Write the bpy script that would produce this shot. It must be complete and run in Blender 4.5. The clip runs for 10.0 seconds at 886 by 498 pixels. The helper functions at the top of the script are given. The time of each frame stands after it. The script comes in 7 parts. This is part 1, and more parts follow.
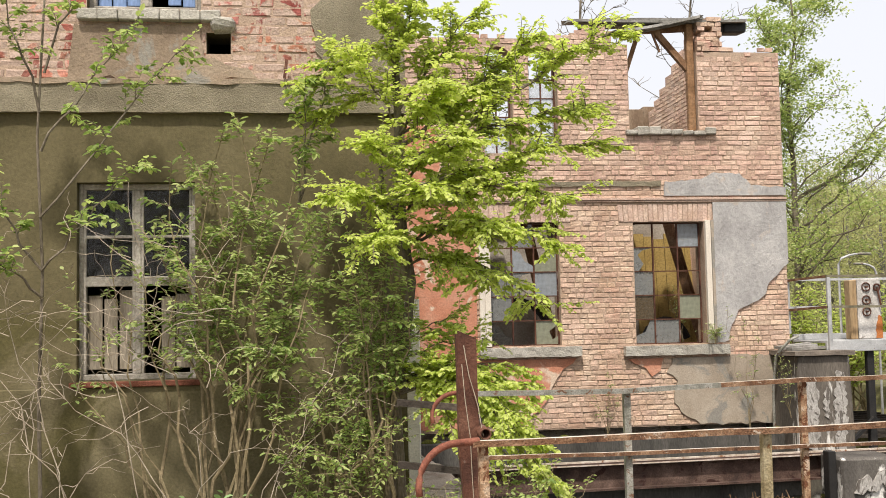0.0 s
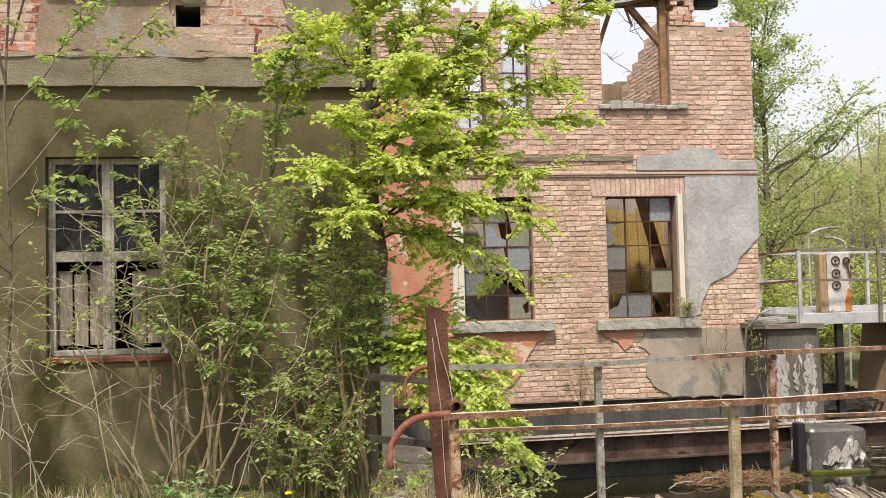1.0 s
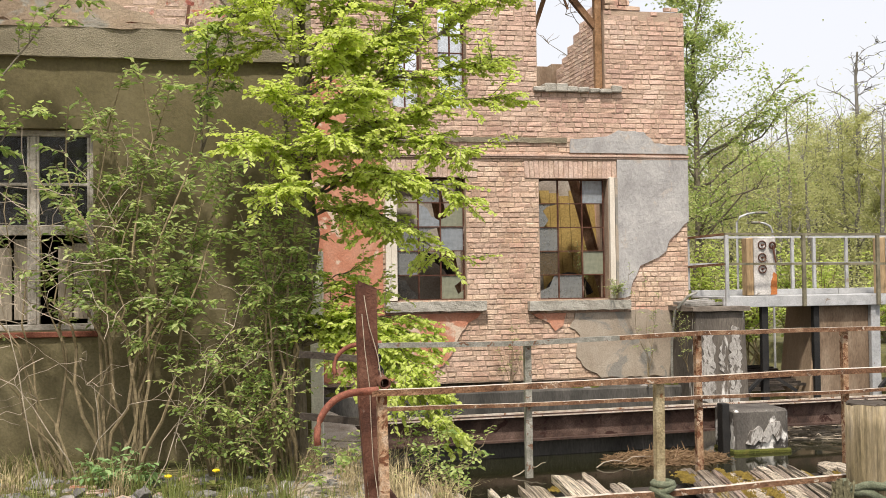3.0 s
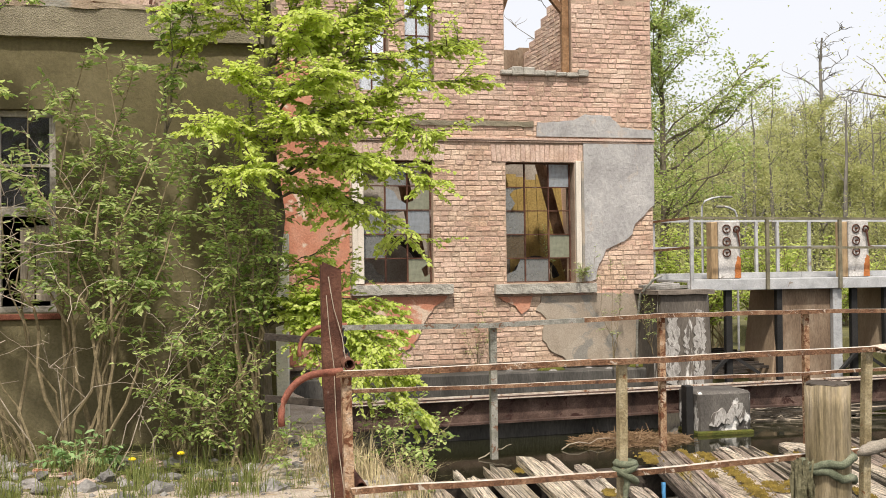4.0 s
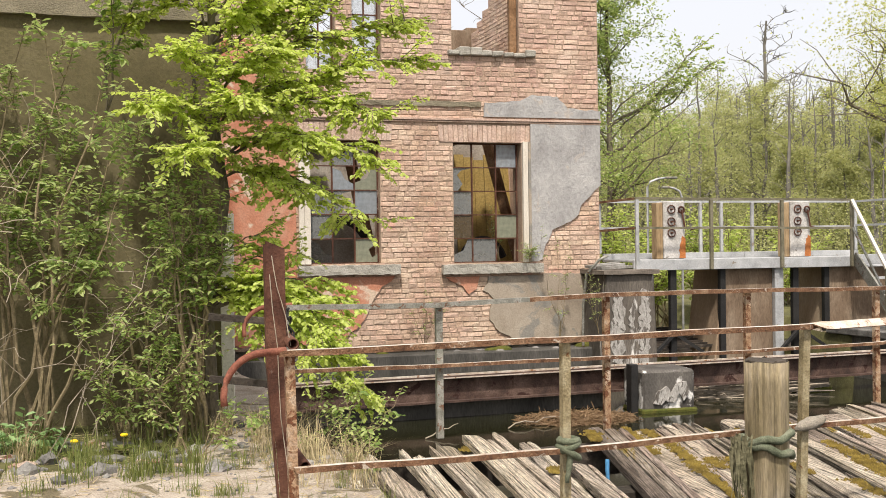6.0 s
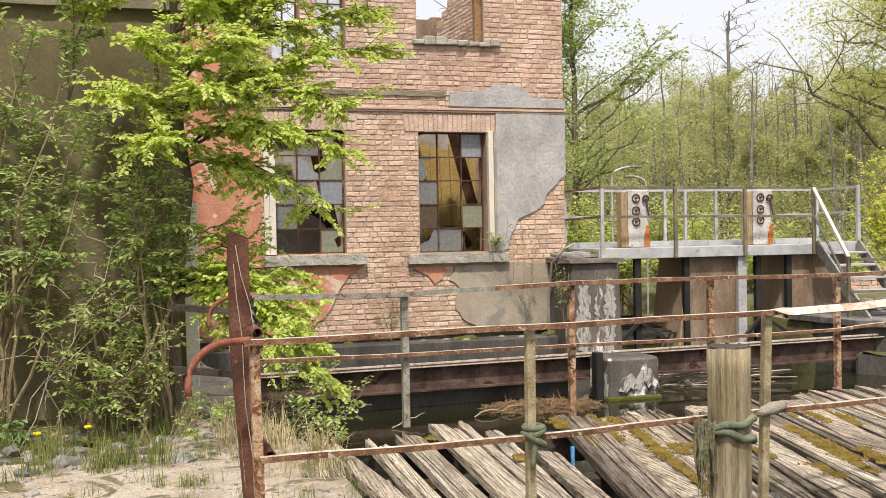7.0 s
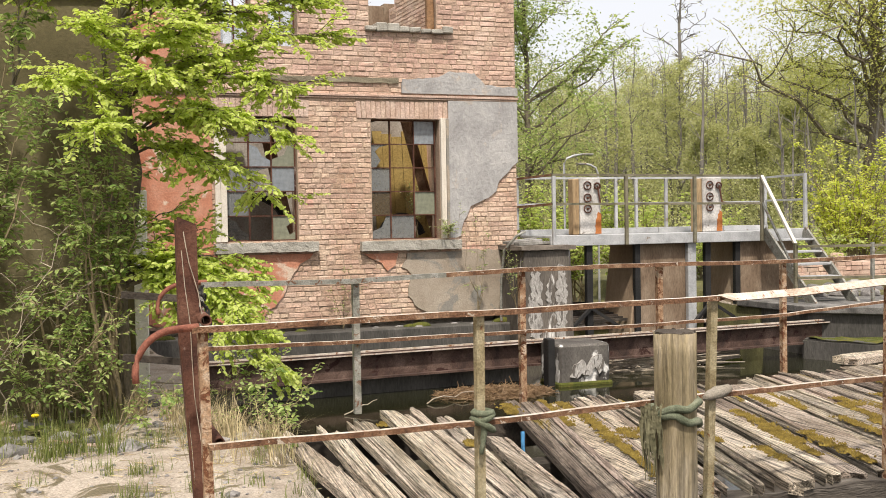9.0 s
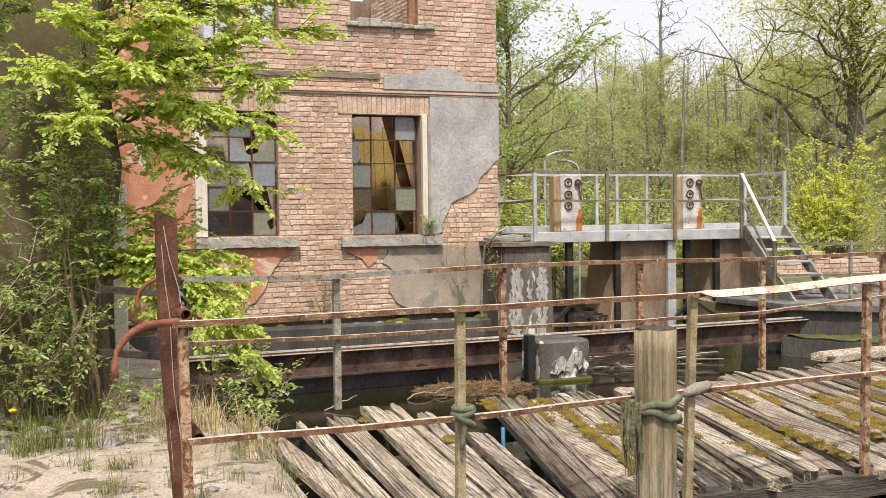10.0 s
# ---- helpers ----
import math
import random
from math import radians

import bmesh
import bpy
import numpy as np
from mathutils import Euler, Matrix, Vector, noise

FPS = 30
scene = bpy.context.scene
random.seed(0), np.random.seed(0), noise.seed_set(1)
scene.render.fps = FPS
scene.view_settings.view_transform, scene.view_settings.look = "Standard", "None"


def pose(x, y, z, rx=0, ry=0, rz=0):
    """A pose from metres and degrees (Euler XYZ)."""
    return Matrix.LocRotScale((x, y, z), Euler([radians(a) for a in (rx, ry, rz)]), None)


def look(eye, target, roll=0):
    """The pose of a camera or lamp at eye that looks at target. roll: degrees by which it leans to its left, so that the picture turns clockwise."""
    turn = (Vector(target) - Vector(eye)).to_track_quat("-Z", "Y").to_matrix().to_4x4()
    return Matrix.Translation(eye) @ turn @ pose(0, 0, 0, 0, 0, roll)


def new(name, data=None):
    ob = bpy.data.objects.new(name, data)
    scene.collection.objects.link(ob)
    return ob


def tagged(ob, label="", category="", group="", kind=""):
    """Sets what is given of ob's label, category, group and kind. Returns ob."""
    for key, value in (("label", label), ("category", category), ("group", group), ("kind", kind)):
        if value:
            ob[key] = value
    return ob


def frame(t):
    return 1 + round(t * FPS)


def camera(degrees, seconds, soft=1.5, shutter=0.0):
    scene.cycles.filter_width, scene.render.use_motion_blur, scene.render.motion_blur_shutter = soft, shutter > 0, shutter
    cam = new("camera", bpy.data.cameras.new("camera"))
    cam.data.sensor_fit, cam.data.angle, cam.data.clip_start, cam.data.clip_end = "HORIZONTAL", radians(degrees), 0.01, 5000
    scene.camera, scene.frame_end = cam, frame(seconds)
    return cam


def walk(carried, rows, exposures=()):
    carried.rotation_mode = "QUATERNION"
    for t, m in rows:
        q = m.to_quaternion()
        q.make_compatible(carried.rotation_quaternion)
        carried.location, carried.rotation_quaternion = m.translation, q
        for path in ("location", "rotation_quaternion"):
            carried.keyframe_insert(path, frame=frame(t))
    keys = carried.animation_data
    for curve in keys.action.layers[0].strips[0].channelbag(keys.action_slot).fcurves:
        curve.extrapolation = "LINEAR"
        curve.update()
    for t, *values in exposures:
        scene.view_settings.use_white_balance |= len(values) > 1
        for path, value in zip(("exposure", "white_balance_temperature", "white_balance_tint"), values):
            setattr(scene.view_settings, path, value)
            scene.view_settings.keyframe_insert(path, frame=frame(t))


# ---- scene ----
cam = camera(43.2, 10.0, soft=0.9)
PATH = [
    (0, (-0.162, -0.837, 1.527), (0.107, 1.14, 1.664), -1.2),
    (0.5, (-0.156, -0.833, 1.522), (0.137, 1.142, 1.632), -1.3),
    (1, (-0.146, -0.834, 1.519), (0.168, 1.139, 1.611), -1.4),
    (1.5, (-0.137, -0.848, 1.518), (0.213, 1.119, 1.601), -1.1),
    (2, (-0.137, -0.83, 1.511), (0.249, 1.131, 1.582), -0.5),
    (2.5, (-0.134, -0.831, 1.507), (0.273, 1.127, 1.572), -0.7),
    (4, (-0.118, -0.844, 1.491), (0.367, 1.096, 1.517), -0.7),
    (4.5, (-0.112, -0.841, 1.488), (0.398, 1.092, 1.501), -1.0),
    (5, (-0.109, -0.84, 1.487), (0.412, 1.091, 1.494), -0.9),
    (5.5, (-0.103, -0.842, 1.485), (0.441, 1.082, 1.484), -0.7),
    (7, (-0.092, -0.853, 1.475), (0.538, 1.045, 1.447), -1.0),
    (7.5, (-0.089, -0.855, 1.471), (0.565, 1.034, 1.431), -1.0),
    (8, (-0.084, -0.861, 1.47), (0.59, 1.022, 1.42), -1.3),
    (8.5, (-0.082, -0.866, 1.474), (0.609, 1.01, 1.426), -1.2),
    (9, (-0.078, -0.875, 1.471), (0.629, 0.995, 1.419), -1.0),
    (9.5, (-0.078, -0.873, 1.466), (0.651, 0.988, 1.405), -0.6),
    (10, (-0.08, -0.87, 1.467), (0.659, 0.987, 1.408), -0.7),
]
walk(cam, [(t, look(e, g, r)) for t, e, g, r in PATH])

# ---- light ----
SUN_DIR = Vector((-0.16, -0.48, 0.86)).normalized()      # towards the sun
world = bpy.data.worlds.new("sky")
scene.world = world
world.use_nodes = True
wn = world.node_tree
sky = wn.nodes.new("ShaderNodeTexSky")
sky.sky_type = "NISHITA"
sky.sun_disc = False
sky.sun_elevation = math.asin(SUN_DIR.z)
sky.sun_rotation = math.atan2(SUN_DIR.x, SUN_DIR.y)
sky.air_density, sky.dust_density, sky.ozone_density = 1.0, 6.0, 0.6
soften = wn.nodes.new("ShaderNodeMixRGB")               # thin high cloud whitens the blue
soften.inputs[0].default_value = 0.62
soften.inputs[2].default_value = (8.65, 8.45, 8.55, 1)
wn.links.new(sky.outputs[0], soften.inputs[1])
wn.links.new(soften.outputs[0], wn.nodes["Background"].inputs[0])
wn.nodes["Background"].inputs[1].default_value = 0.100
sun = new("sun", bpy.data.lights.new("sun", "SUN"))
sun.data.energy, sun.data.angle, sun.data.color = 3.1, radians(3.0), (1.0, 0.925, 0.84)
sun.matrix_basis = look(SUN_DIR * 60, (0, 0, 0))
scene.view_settings.exposure = 0.62


# ---- materials ----
def mat(name, cols, scale=3.0, rough=0.85, bump=0.25, metal=0.0, fine=40.0, vary=0.0, stretch=(1, 1, 1), fine_amt=0.35,
        spots=None, spot_scale=2.0, spot_at=0.58, spot_rough=None, gloss=0.3, grain=None, turn=0.0, grain_amt=1.0):
    """Two scales of noise over three colours, optional spots of a second stuff, variation piece by piece, fine relief."""
    m = bpy.data.materials.new(name)
    m.use_nodes = True
    t = m.node_tree
    n, l = t.nodes, t.links
    p = n["Principled BSDF"]
    tc = n.new("ShaderNodeTexCoord")
    mp = n.new("ShaderNodeMapping")
    mp.vector_type = "TEXTURE"
    mp.inputs["Scale"].default_value = [1 / q for q in stretch]
    mp.inputs["Rotation"].default_value = (0, 0, -turn)
    info = n.new("ShaderNodeObjectInfo")
    geo = n.new("ShaderNodeNewGeometry")
    add = n.new("ShaderNodeMath")
    add.operation = "ADD"
    l.new(info.outputs["Random"], add.inputs[0])
    l.new(geo.outputs["Random Per Island"], add.inputs[1])
    fr = n.new("ShaderNodeMath")
    fr.operation = "FRACT"
    l.new(add.outputs[0], fr.inputs[0])
    l.new(geo.outputs["Position"], mp.inputs[0])

    def noise_at(s, det=5.0, dist=0.0):
        q = n.new("ShaderNodeTexNoise")
        q.inputs["Scale"].default_value, q.inputs["Detail"].default_value, q.inputs["Distortion"].default_value = s, det, dist
        q.inputs["Roughness"].default_value = 0.62
        l.new(mp.outputs[0], q.inputs["Vector"])
        return q
    big, small = noise_at(scale, 6, 0.4), noise_at(fine, 4)
    ramp = n.new("ShaderNodeValToRGB")
    els = ramp.color_ramp.elements
    while len(els) < len(cols):
        els.new(0.5)
    for i, c in enumerate(cols):
        els[i].position = 0.3 + 0.4 * i / max(1, len(cols) - 1)
        els[i].color = (*c, 1)
    l.new(big.outputs[0], ramp.inputs[0])
    hsv = n.new("ShaderNodeHueSaturation")
    l.new(ramp.outputs[0], hsv.inputs["Color"])
    rng = n.new("ShaderNodeMapRange")
    rng.inputs["From Min"].default_value, rng.inputs["From Max"].default_value = 0.25, 0.75
    rng.inputs["To Min"].default_value, rng.inputs["To Max"].default_value = 1 - fine_amt, 1 + fine_amt
    l.new(small.outputs[0], rng.inputs["Value"])
    mul = n.new("ShaderNodeMath")
    mul.operation = "MULTIPLY"
    rv = n.new("ShaderNodeMapRange")
    rv.inputs["To Min"].default_value, rv.inputs["To Max"].default_value = 1 - vary, 1 + vary
    l.new(fr.outputs[0], rv.inputs["Value"])
    l.new(rng.outputs[0], mul.inputs[0])
    l.new(rv.outputs[0], mul.inputs[1])
    l.new(mul.outputs[0], hsv.inputs["Value"])
    if vary:
        rh = n.new("ShaderNodeMapRange")
        rh.inputs["To Min"].default_value, rh.inputs["To Max"].default_value = 0.5 - 0.05 * vary, 0.5 + 0.05 * vary
        m2 = n.new("ShaderNodeMath")
        m2.operation = "MULTIPLY"
        m2.inputs[1].default_value = 7.31
        f2 = n.new("ShaderNodeMath")
        f2.operation = "FRACT"
        l.new(fr.outputs[0], m2.inputs[0])
        l.new(m2.outputs[0], f2.inputs[0])
        l.new(f2.outputs[0], rh.inputs["Value"])
        l.new(rh.outputs[0], hsv.inputs["Hue"])
    out = hsv.outputs[0]
    p.inputs["Roughness"].default_value, p.inputs["Metallic"].default_value = rough, metal
    p.inputs["Specular IOR Level"].default_value = gloss
    if spots:
        sp = noise_at(spot_scale, 8, 0.8)
        edge = n.new("ShaderNodeMapRange")
        edge.inputs["From Min"].default_value, edge.inputs["From Max"].default_value = spot_at, spot_at + 0.05
        l.new(sp.outputs[0], edge.inputs["Value"])
        mix = n.new("ShaderNodeMixRGB")
        sh = n.new("ShaderNodeHueSaturation")
        sh.inputs["Color"].default_value = (*spots, 1)
        l.new(rng.outputs[0], sh.inputs["Value"])
        l.new(edge.outputs[0], mix.inputs[0])
        l.new(out, mix.inputs[1])
        l.new(sh.outputs[0], mix.inputs[2])
        out = mix.outputs[0]
        if spot_rough is not None:
            rr = n.new("ShaderNodeMapRange")
            rr.inputs["To Min"].default_value, rr.inputs["To Max"].default_value = rough, spot_rough
            l.new(edge.outputs[0], rr.inputs["Value"])
            l.new(rr.outputs[0], p.inputs["Roughness"])
    l.new(out, p.inputs["Base Color"])
    if grain:                                           # dark checks and cracks along the fibres
        gm = n.new("ShaderNodeMapping")
        gm.vector_type = "TEXTURE"
        gm.inputs["Scale"].default_value = [1 / q for q in grain]
        gm.inputs["Rotation"].default_value = (0, 0, -turn)
        jit = n.new("ShaderNodeVectorMath")
        jit.operation = "ADD"
        cmb = n.new("ShaderNodeCombineXYZ")
        m9 = n.new("ShaderNodeMath")
        m9.operation = "MULTIPLY"
        m9.inputs[1].default_value = 37.0
        l.new(fr.outputs[0], m9.inputs[0])
        l.new(m9.outputs[0], cmb.inputs[0])
        l.new(m9.outputs[0], cmb.inputs[1])
        l.new(geo.outputs["Position"], gm.inputs[0])
        l.new(gm.outputs[0], jit.inputs[0])
        l.new(cmb.outputs[0], jit.inputs[1])
        gn = n.new("ShaderNodeTexNoise")
        gn.inputs["Scale"].default_value, gn.inputs["Detail"].default_value, gn.inputs["Roughness"].default_value = 1.0, 7, 0.7
        l.new(jit.outputs[0], gn.inputs["Vector"])
        gr = n.new("ShaderNodeValToRGB")
        ge = gr.color_ramp.elements
        ge[0].position, ge[0].color = 0.37, (0.04, 0.035, 0.03, 1)
        ge[1].position, ge[1].color = 0.59, (1.38, 1.36, 1.33, 1)
        ge.new(0.46).color = (0.70, 0.68, 0.65, 1)
        l.new(gn.outputs[0], gr.inputs[0])
        gx2 = n.new("ShaderNodeMixRGB")
        gx2.blend_type = "MULTIPLY"
        gx2.inputs[0].default_value = grain_amt
        l.new(out, gx2.inputs[1])
        l.new(gr.outputs[0], gx2.inputs[2])
        l.new(gx2.outputs[0], p.inputs["Base Color"])
    if bump:
        b = n.new("ShaderNodeBump")
        b.inputs["Strength"].default_value, b.inputs["Distance"].default_value = bump, 0.02
        s2 = n.new("ShaderNodeMath")
        s2.operation = "ADD"
        l.new(small.outputs[0], s2.inputs[0])
        l.new(big.outputs[0], s2.inputs[1])
        if grain:
            s3 = n.new("ShaderNodeMath")
            s3.operation = "MULTIPLY_ADD"
            s3.inputs[1].default_value = 2.0
            l.new(gn.outputs[0], s3.inputs[0])
            l.new(s2.outputs[0], s3.inputs[2])
            s2 = s3
        l.new(s2.outputs[0], b.inputs["Height"])
        l.new(b.outputs[0], p.inputs["Normal"])
    return m


def leaf_mat(name, a, b, thru=0.45):
    """Leaf: glossy skin over a translucent blade, its green varied leaf by leaf."""
    m = bpy.data.materials.new(name)
    m.use_nodes = True
    t = m.node_tree
    n, l = t.nodes, t.links
    p = n["Principled BSDF"]
    geo = n.new("ShaderNodeNewGeometry")
    mix = n.new("ShaderNodeMixRGB")
    mix.inputs[1].default_value, mix.inputs[2].default_value = (*a, 1), (*b, 1)
    l.new(geo.outputs["Random Per Island"], mix.inputs[0])
    l.new(mix.outputs[0], p.inputs["Base Color"])
    p.inputs["Roughness"].default_value = 0.5
    p.inputs["Specular IOR Level"].default_value = 0.35
    tr = n.new("ShaderNodeBsdfTranslucent")
    hs = n.new("ShaderNodeHueSaturation")
    hs.inputs["Value"].default_value, hs.inputs["Saturation"].default_value = 1.5, 1.1
    l.new(mix.outputs[0], hs.inputs["Color"])
    l.new(hs.outputs[0], tr.inputs["Color"])
    sh = n.new("ShaderNodeMixShader")
    sh.inputs[0].default_value = thru
    l.new(p.outputs[0], sh.inputs[1])
    l.new(tr.outputs[0], sh.inputs[2])
    l.new(sh.outputs[0], n["Material Output"].inputs["Surface"])
    return m


def glass_mat(name, tint, dirt=0.35, rough=0.05):
    """Dusty old window glass."""
    m = bpy.data.materials.new(name)
    m.use_nodes = True
    t = m.node_tree
    n, l = t.nodes, t.links
    p = n["Principled BSDF"]
    p.inputs["Base Color"].default_value = (*tint, 1)
    p.inputs["Roughness"].default_value = rough
    no = n.new("ShaderNodeTexNoise")
    no.inputs["Scale"].default_value, no.inputs["Detail"].default_value = 5, 6
    r = n.new("ShaderNodeMapRange")
    r.inputs["From Min"].default_value, r.inputs["From Max"].default_value = 0.3, 0.7
    r.inputs["To Min"].default_value, r.inputs["To Max"].default_value = max(0, dirt - 0.2), min(1, dirt + 0.25)
    l.new(no.outputs[0], r.inputs["Value"])
    tr = n.new("ShaderNodeBsdfTransparent")
    sh = n.new("ShaderNodeMixShader")
    l.new(r.outputs[0], sh.inputs[0])
    l.new(tr.outputs[0], sh.inputs[1])
    l.new(p.outputs[0], sh.inputs[2])
    l.new(sh.outputs[0], n["Material Output"].inputs["Surface"])
    return m


M_BRICK = mat("weathered_ochre_brick", [(0.41, 0.265, 0.185), (0.53, 0.378, 0.28), (0.60, 0.465, 0.36)], 1.6, 0.92, 0.6, fine=38, vary=0.15, fine_amt=0.28,
              spots=(0.55, 0.33, 0.255), spot_scale=0.9, spot_at=0.60)
M_ARCH = mat("pale_limed_brick", [(0.42, 0.285, 0.215), (0.51, 0.375, 0.295), (0.57, 0.445, 0.365)], 3, 0.93, 0.6, fine=40, vary=0.08)
M_BRICK_TOP = mat("weathered_rose_brick", [(0.41, 0.265, 0.20), (0.53, 0.375, 0.29), (0.61, 0.465, 0.37)], 1.3, 0.92, 0.6, fine=38, vary=0.15, fine_amt=0.28,
                  spots=(0.40, 0.31, 0.25), spot_scale=0.9, spot_at=0.63)
M_MORTAR = mat("lime_mortar", [(0.33, 0.24, 0.175), (0.45, 0.34, 0.255)], 4, 0.95, 0.5, fine=60)
M_REDBRICK = mat("flaking_red_brick", [(0.22, 0.065, 0.042), (0.34, 0.13, 0.09), (0.44, 0.245, 0.19)], 3.5, 0.9, 0.5, fine=45, vary=0.35,
                 spots=(0.42, 0.315, 0.255), spot_scale=5.0, spot_at=0.45)
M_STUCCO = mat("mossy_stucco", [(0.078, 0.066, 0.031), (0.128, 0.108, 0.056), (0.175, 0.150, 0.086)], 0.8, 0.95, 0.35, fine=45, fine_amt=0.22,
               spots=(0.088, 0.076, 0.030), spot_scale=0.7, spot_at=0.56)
M_STUCCO_BAND = mat("rough_stucco_band", [(0.165, 0.142, 0.096), (0.245, 0.215, 0.150), (0.32, 0.285, 0.205)], 1.4, 0.95, 0.8, fine=90, fine_amt=0.3)
M_GREYPL = mat("grey_cement_render", [(0.28, 0.27, 0.26), (0.37, 0.36, 0.348), (0.46, 0.445, 0.425)], 1.8, 0.93, 0.8, fine=22, fine_amt=0.16, stretch=(1.1, 1, 0.8),
               spots=(0.42, 0.375, 0.33), spot_scale=4.0, spot_at=0.62)
M_BEIGEPL = mat("beige_render", [(0.25, 0.205, 0.155), (0.345, 0.29, 0.225), (0.41, 0.355, 0.285)], 1.3, 0.93, 0.4, fine=50, fine_amt=0.18,
                spots=(0.25, 0.235, 0.205), spot_scale=1.9, spot_at=0.55)
M_BEIGE_HOUSE = mat("dirty_house_plaster", [(0.20, 0.15, 0.105), (0.29, 0.225, 0.16), (0.36, 0.295, 0.22)], 1.6, 0.93, 0.5, fine=50, fine_amt=0.22, spots=(0.25, 0.235, 0.20), spot_scale=2.2, spot_at=0.56)
M_REDPL = mat("flaking_red_limewash", [(0.40, 0.15, 0.085), (0.50, 0.225, 0.14), (0.55, 0.32, 0.225)], 1.6, 0.93, 0.4, fine=40, fine_amt=0.2,
              spots=(0.60, 0.47, 0.36), spot_scale=2.0, spot_at=0.57)
M_WHITEPL = mat("chalky_white_plaster", [(0.60, 0.54, 0.45), (0.72, 0.67, 0.58)], 3, 0.9, 0.3, fine=60, fine_amt=0.15)
# white plaster brightened further; the sun on the corner is in the colour
M_SUNLIT_PLASTER = mat("sunlit_white_plaster", [(0.70, 0.65, 0.56), (0.86, 0.82, 0.74)], 3, 0.9, 0.4, fine=60, fine_amt=0.15, spots=(0.45, 0.40, 0.33), spot_scale=5, spot_at=0.62)
M_CONC = mat("stained_concrete", [(0.10, 0.085, 0.07), (0.19, 0.16, 0.13), (0.30, 0.26, 0.21)], 1.5, 0.92, 0.5, fine=45, stretch=(1, 1, 0.5), fine_amt=0.25)
M_CONC_WHITE = mat("lime_streaked_concrete", [(0.065, 0.057, 0.048), (0.13, 0.113, 0.094), (0.22, 0.19, 0.16)], 1.5, 0.92, 0.6, fine=45, stretch=(1, 1, 0.28), fine_amt=0.35,
                   spots=(0.66, 0.64, 0.60), spot_scale=2.9, spot_at=0.575)
# lighter tan for pier sides, with the sun on them painted in
M_CONC_LIT = mat("sunlit_tan_concrete", [(0.20, 0.145, 0.095), (0.32, 0.235, 0.155), (0.42, 0.33, 0.23)], 1.3, 0.92, 0.4, fine=40, stretch=(1, 1, 0.4), fine_amt=0.2)
M_CONC_BROWN = mat("brown_stained_concrete", [(0.10, 0.068, 0.042), (0.19, 0.135, 0.09), (0.31, 0.245, 0.175)], 1.7, 0.92, 0.5, fine=42, stretch=(1, 1, 0.35), fine_amt=0.3)
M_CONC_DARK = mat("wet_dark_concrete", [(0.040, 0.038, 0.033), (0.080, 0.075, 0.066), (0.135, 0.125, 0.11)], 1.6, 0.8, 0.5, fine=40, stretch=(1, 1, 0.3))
M_SILL = mat("grey_stone_sill", [(0.27, 0.25, 0.21), (0.38, 0.36, 0.31), (0.46, 0.44, 0.39)], 3, 0.93, 0.7, fine=50)
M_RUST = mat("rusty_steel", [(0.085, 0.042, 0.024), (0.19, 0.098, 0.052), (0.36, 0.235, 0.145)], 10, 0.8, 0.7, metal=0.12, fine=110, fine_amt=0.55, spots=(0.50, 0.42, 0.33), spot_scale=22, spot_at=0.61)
M_RUST_RED = mat("red_rusty_steel", [(0.095, 0.033, 0.02), (0.185, 0.065, 0.04), (0.28, 0.115, 0.072)], 9, 0.75, 0.15, metal=0.15, fine=110, fine_amt=0.45)
M_RUST_DARK = mat("dark_rusty_steel", [(0.045, 0.02, 0.014), (0.10, 0.042, 0.026), (0.17, 0.085, 0.055)], 5, 0.8, 0.4, metal=0.2, fine=70, spots=(0.27, 0.22, 0.19), spot_scale=4, spot_at=0.62)
M_PAINT_RUST = mat("peeling_pale_paint", [(0.20, 0.10, 0.05), (0.36, 0.235, 0.14), (0.54, 0.45, 0.35)], 14, 0.75, 0.6, metal=0.1, fine=110, fine_amt=0.45, spots=(0.15, 0.06, 0.028), spot_scale=20, spot_at=0.52)
M_GREYPAINT = mat("weathered_grey_paint", [(0.15, 0.15, 0.12), (0.24, 0.235, 0.20), (0.35, 0.34, 0.30)], 10, 0.65, 0.4, metal=0.15, fine=90, fine_amt=0.4, spots=(0.16, 0.085, 0.05), spot_scale=16, spot_at=0.58)
M_TANPAINT = mat("weathered_tan_paint", [(0.17, 0.13, 0.065), (0.30, 0.245, 0.14), (0.45, 0.39, 0.26)], 10, 0.7, 0.5, metal=0.1, fine=90, fine_amt=0.4, spots=(0.18, 0.085, 0.035), spot_scale=16, spot_at=0.60)
M_GALV = mat("galvanised_steel", [(0.30, 0.305, 0.305), (0.42, 0.425, 0.425), (0.52, 0.525, 0.525)], 4, 0.55, 0.2, metal=0.2, fine=50, fine_amt=0.2, spots=(0.26, 0.215, 0.17), spot_scale=7, spot_at=0.63)
M_OLIVE = mat("olive_painted_steel", [(0.09, 0.08, 0.05), (0.16, 0.145, 0.095), (0.25, 0.225, 0.16)], 5, 0.6, 0.2, metal=0.1, fine=60)
M_BLACK = mat("black_tarred_steel", [(0.012, 0.012, 0.012), (0.028, 0.026, 0.024)], 5, 0.6, 0.3, fine=50)
M_PLANK = mat("silvered_oak_plank", [(0.34, 0.275, 0.20), (0.54, 0.465, 0.37), (0.70, 0.63, 0.53)], 1.6, 0.9, 1.0, fine=34, vary=0.25, stretch=(3.0, 0.5, 3.0), fine_amt=0.45, grain=(95, 1.3, 95), turn=0.11)
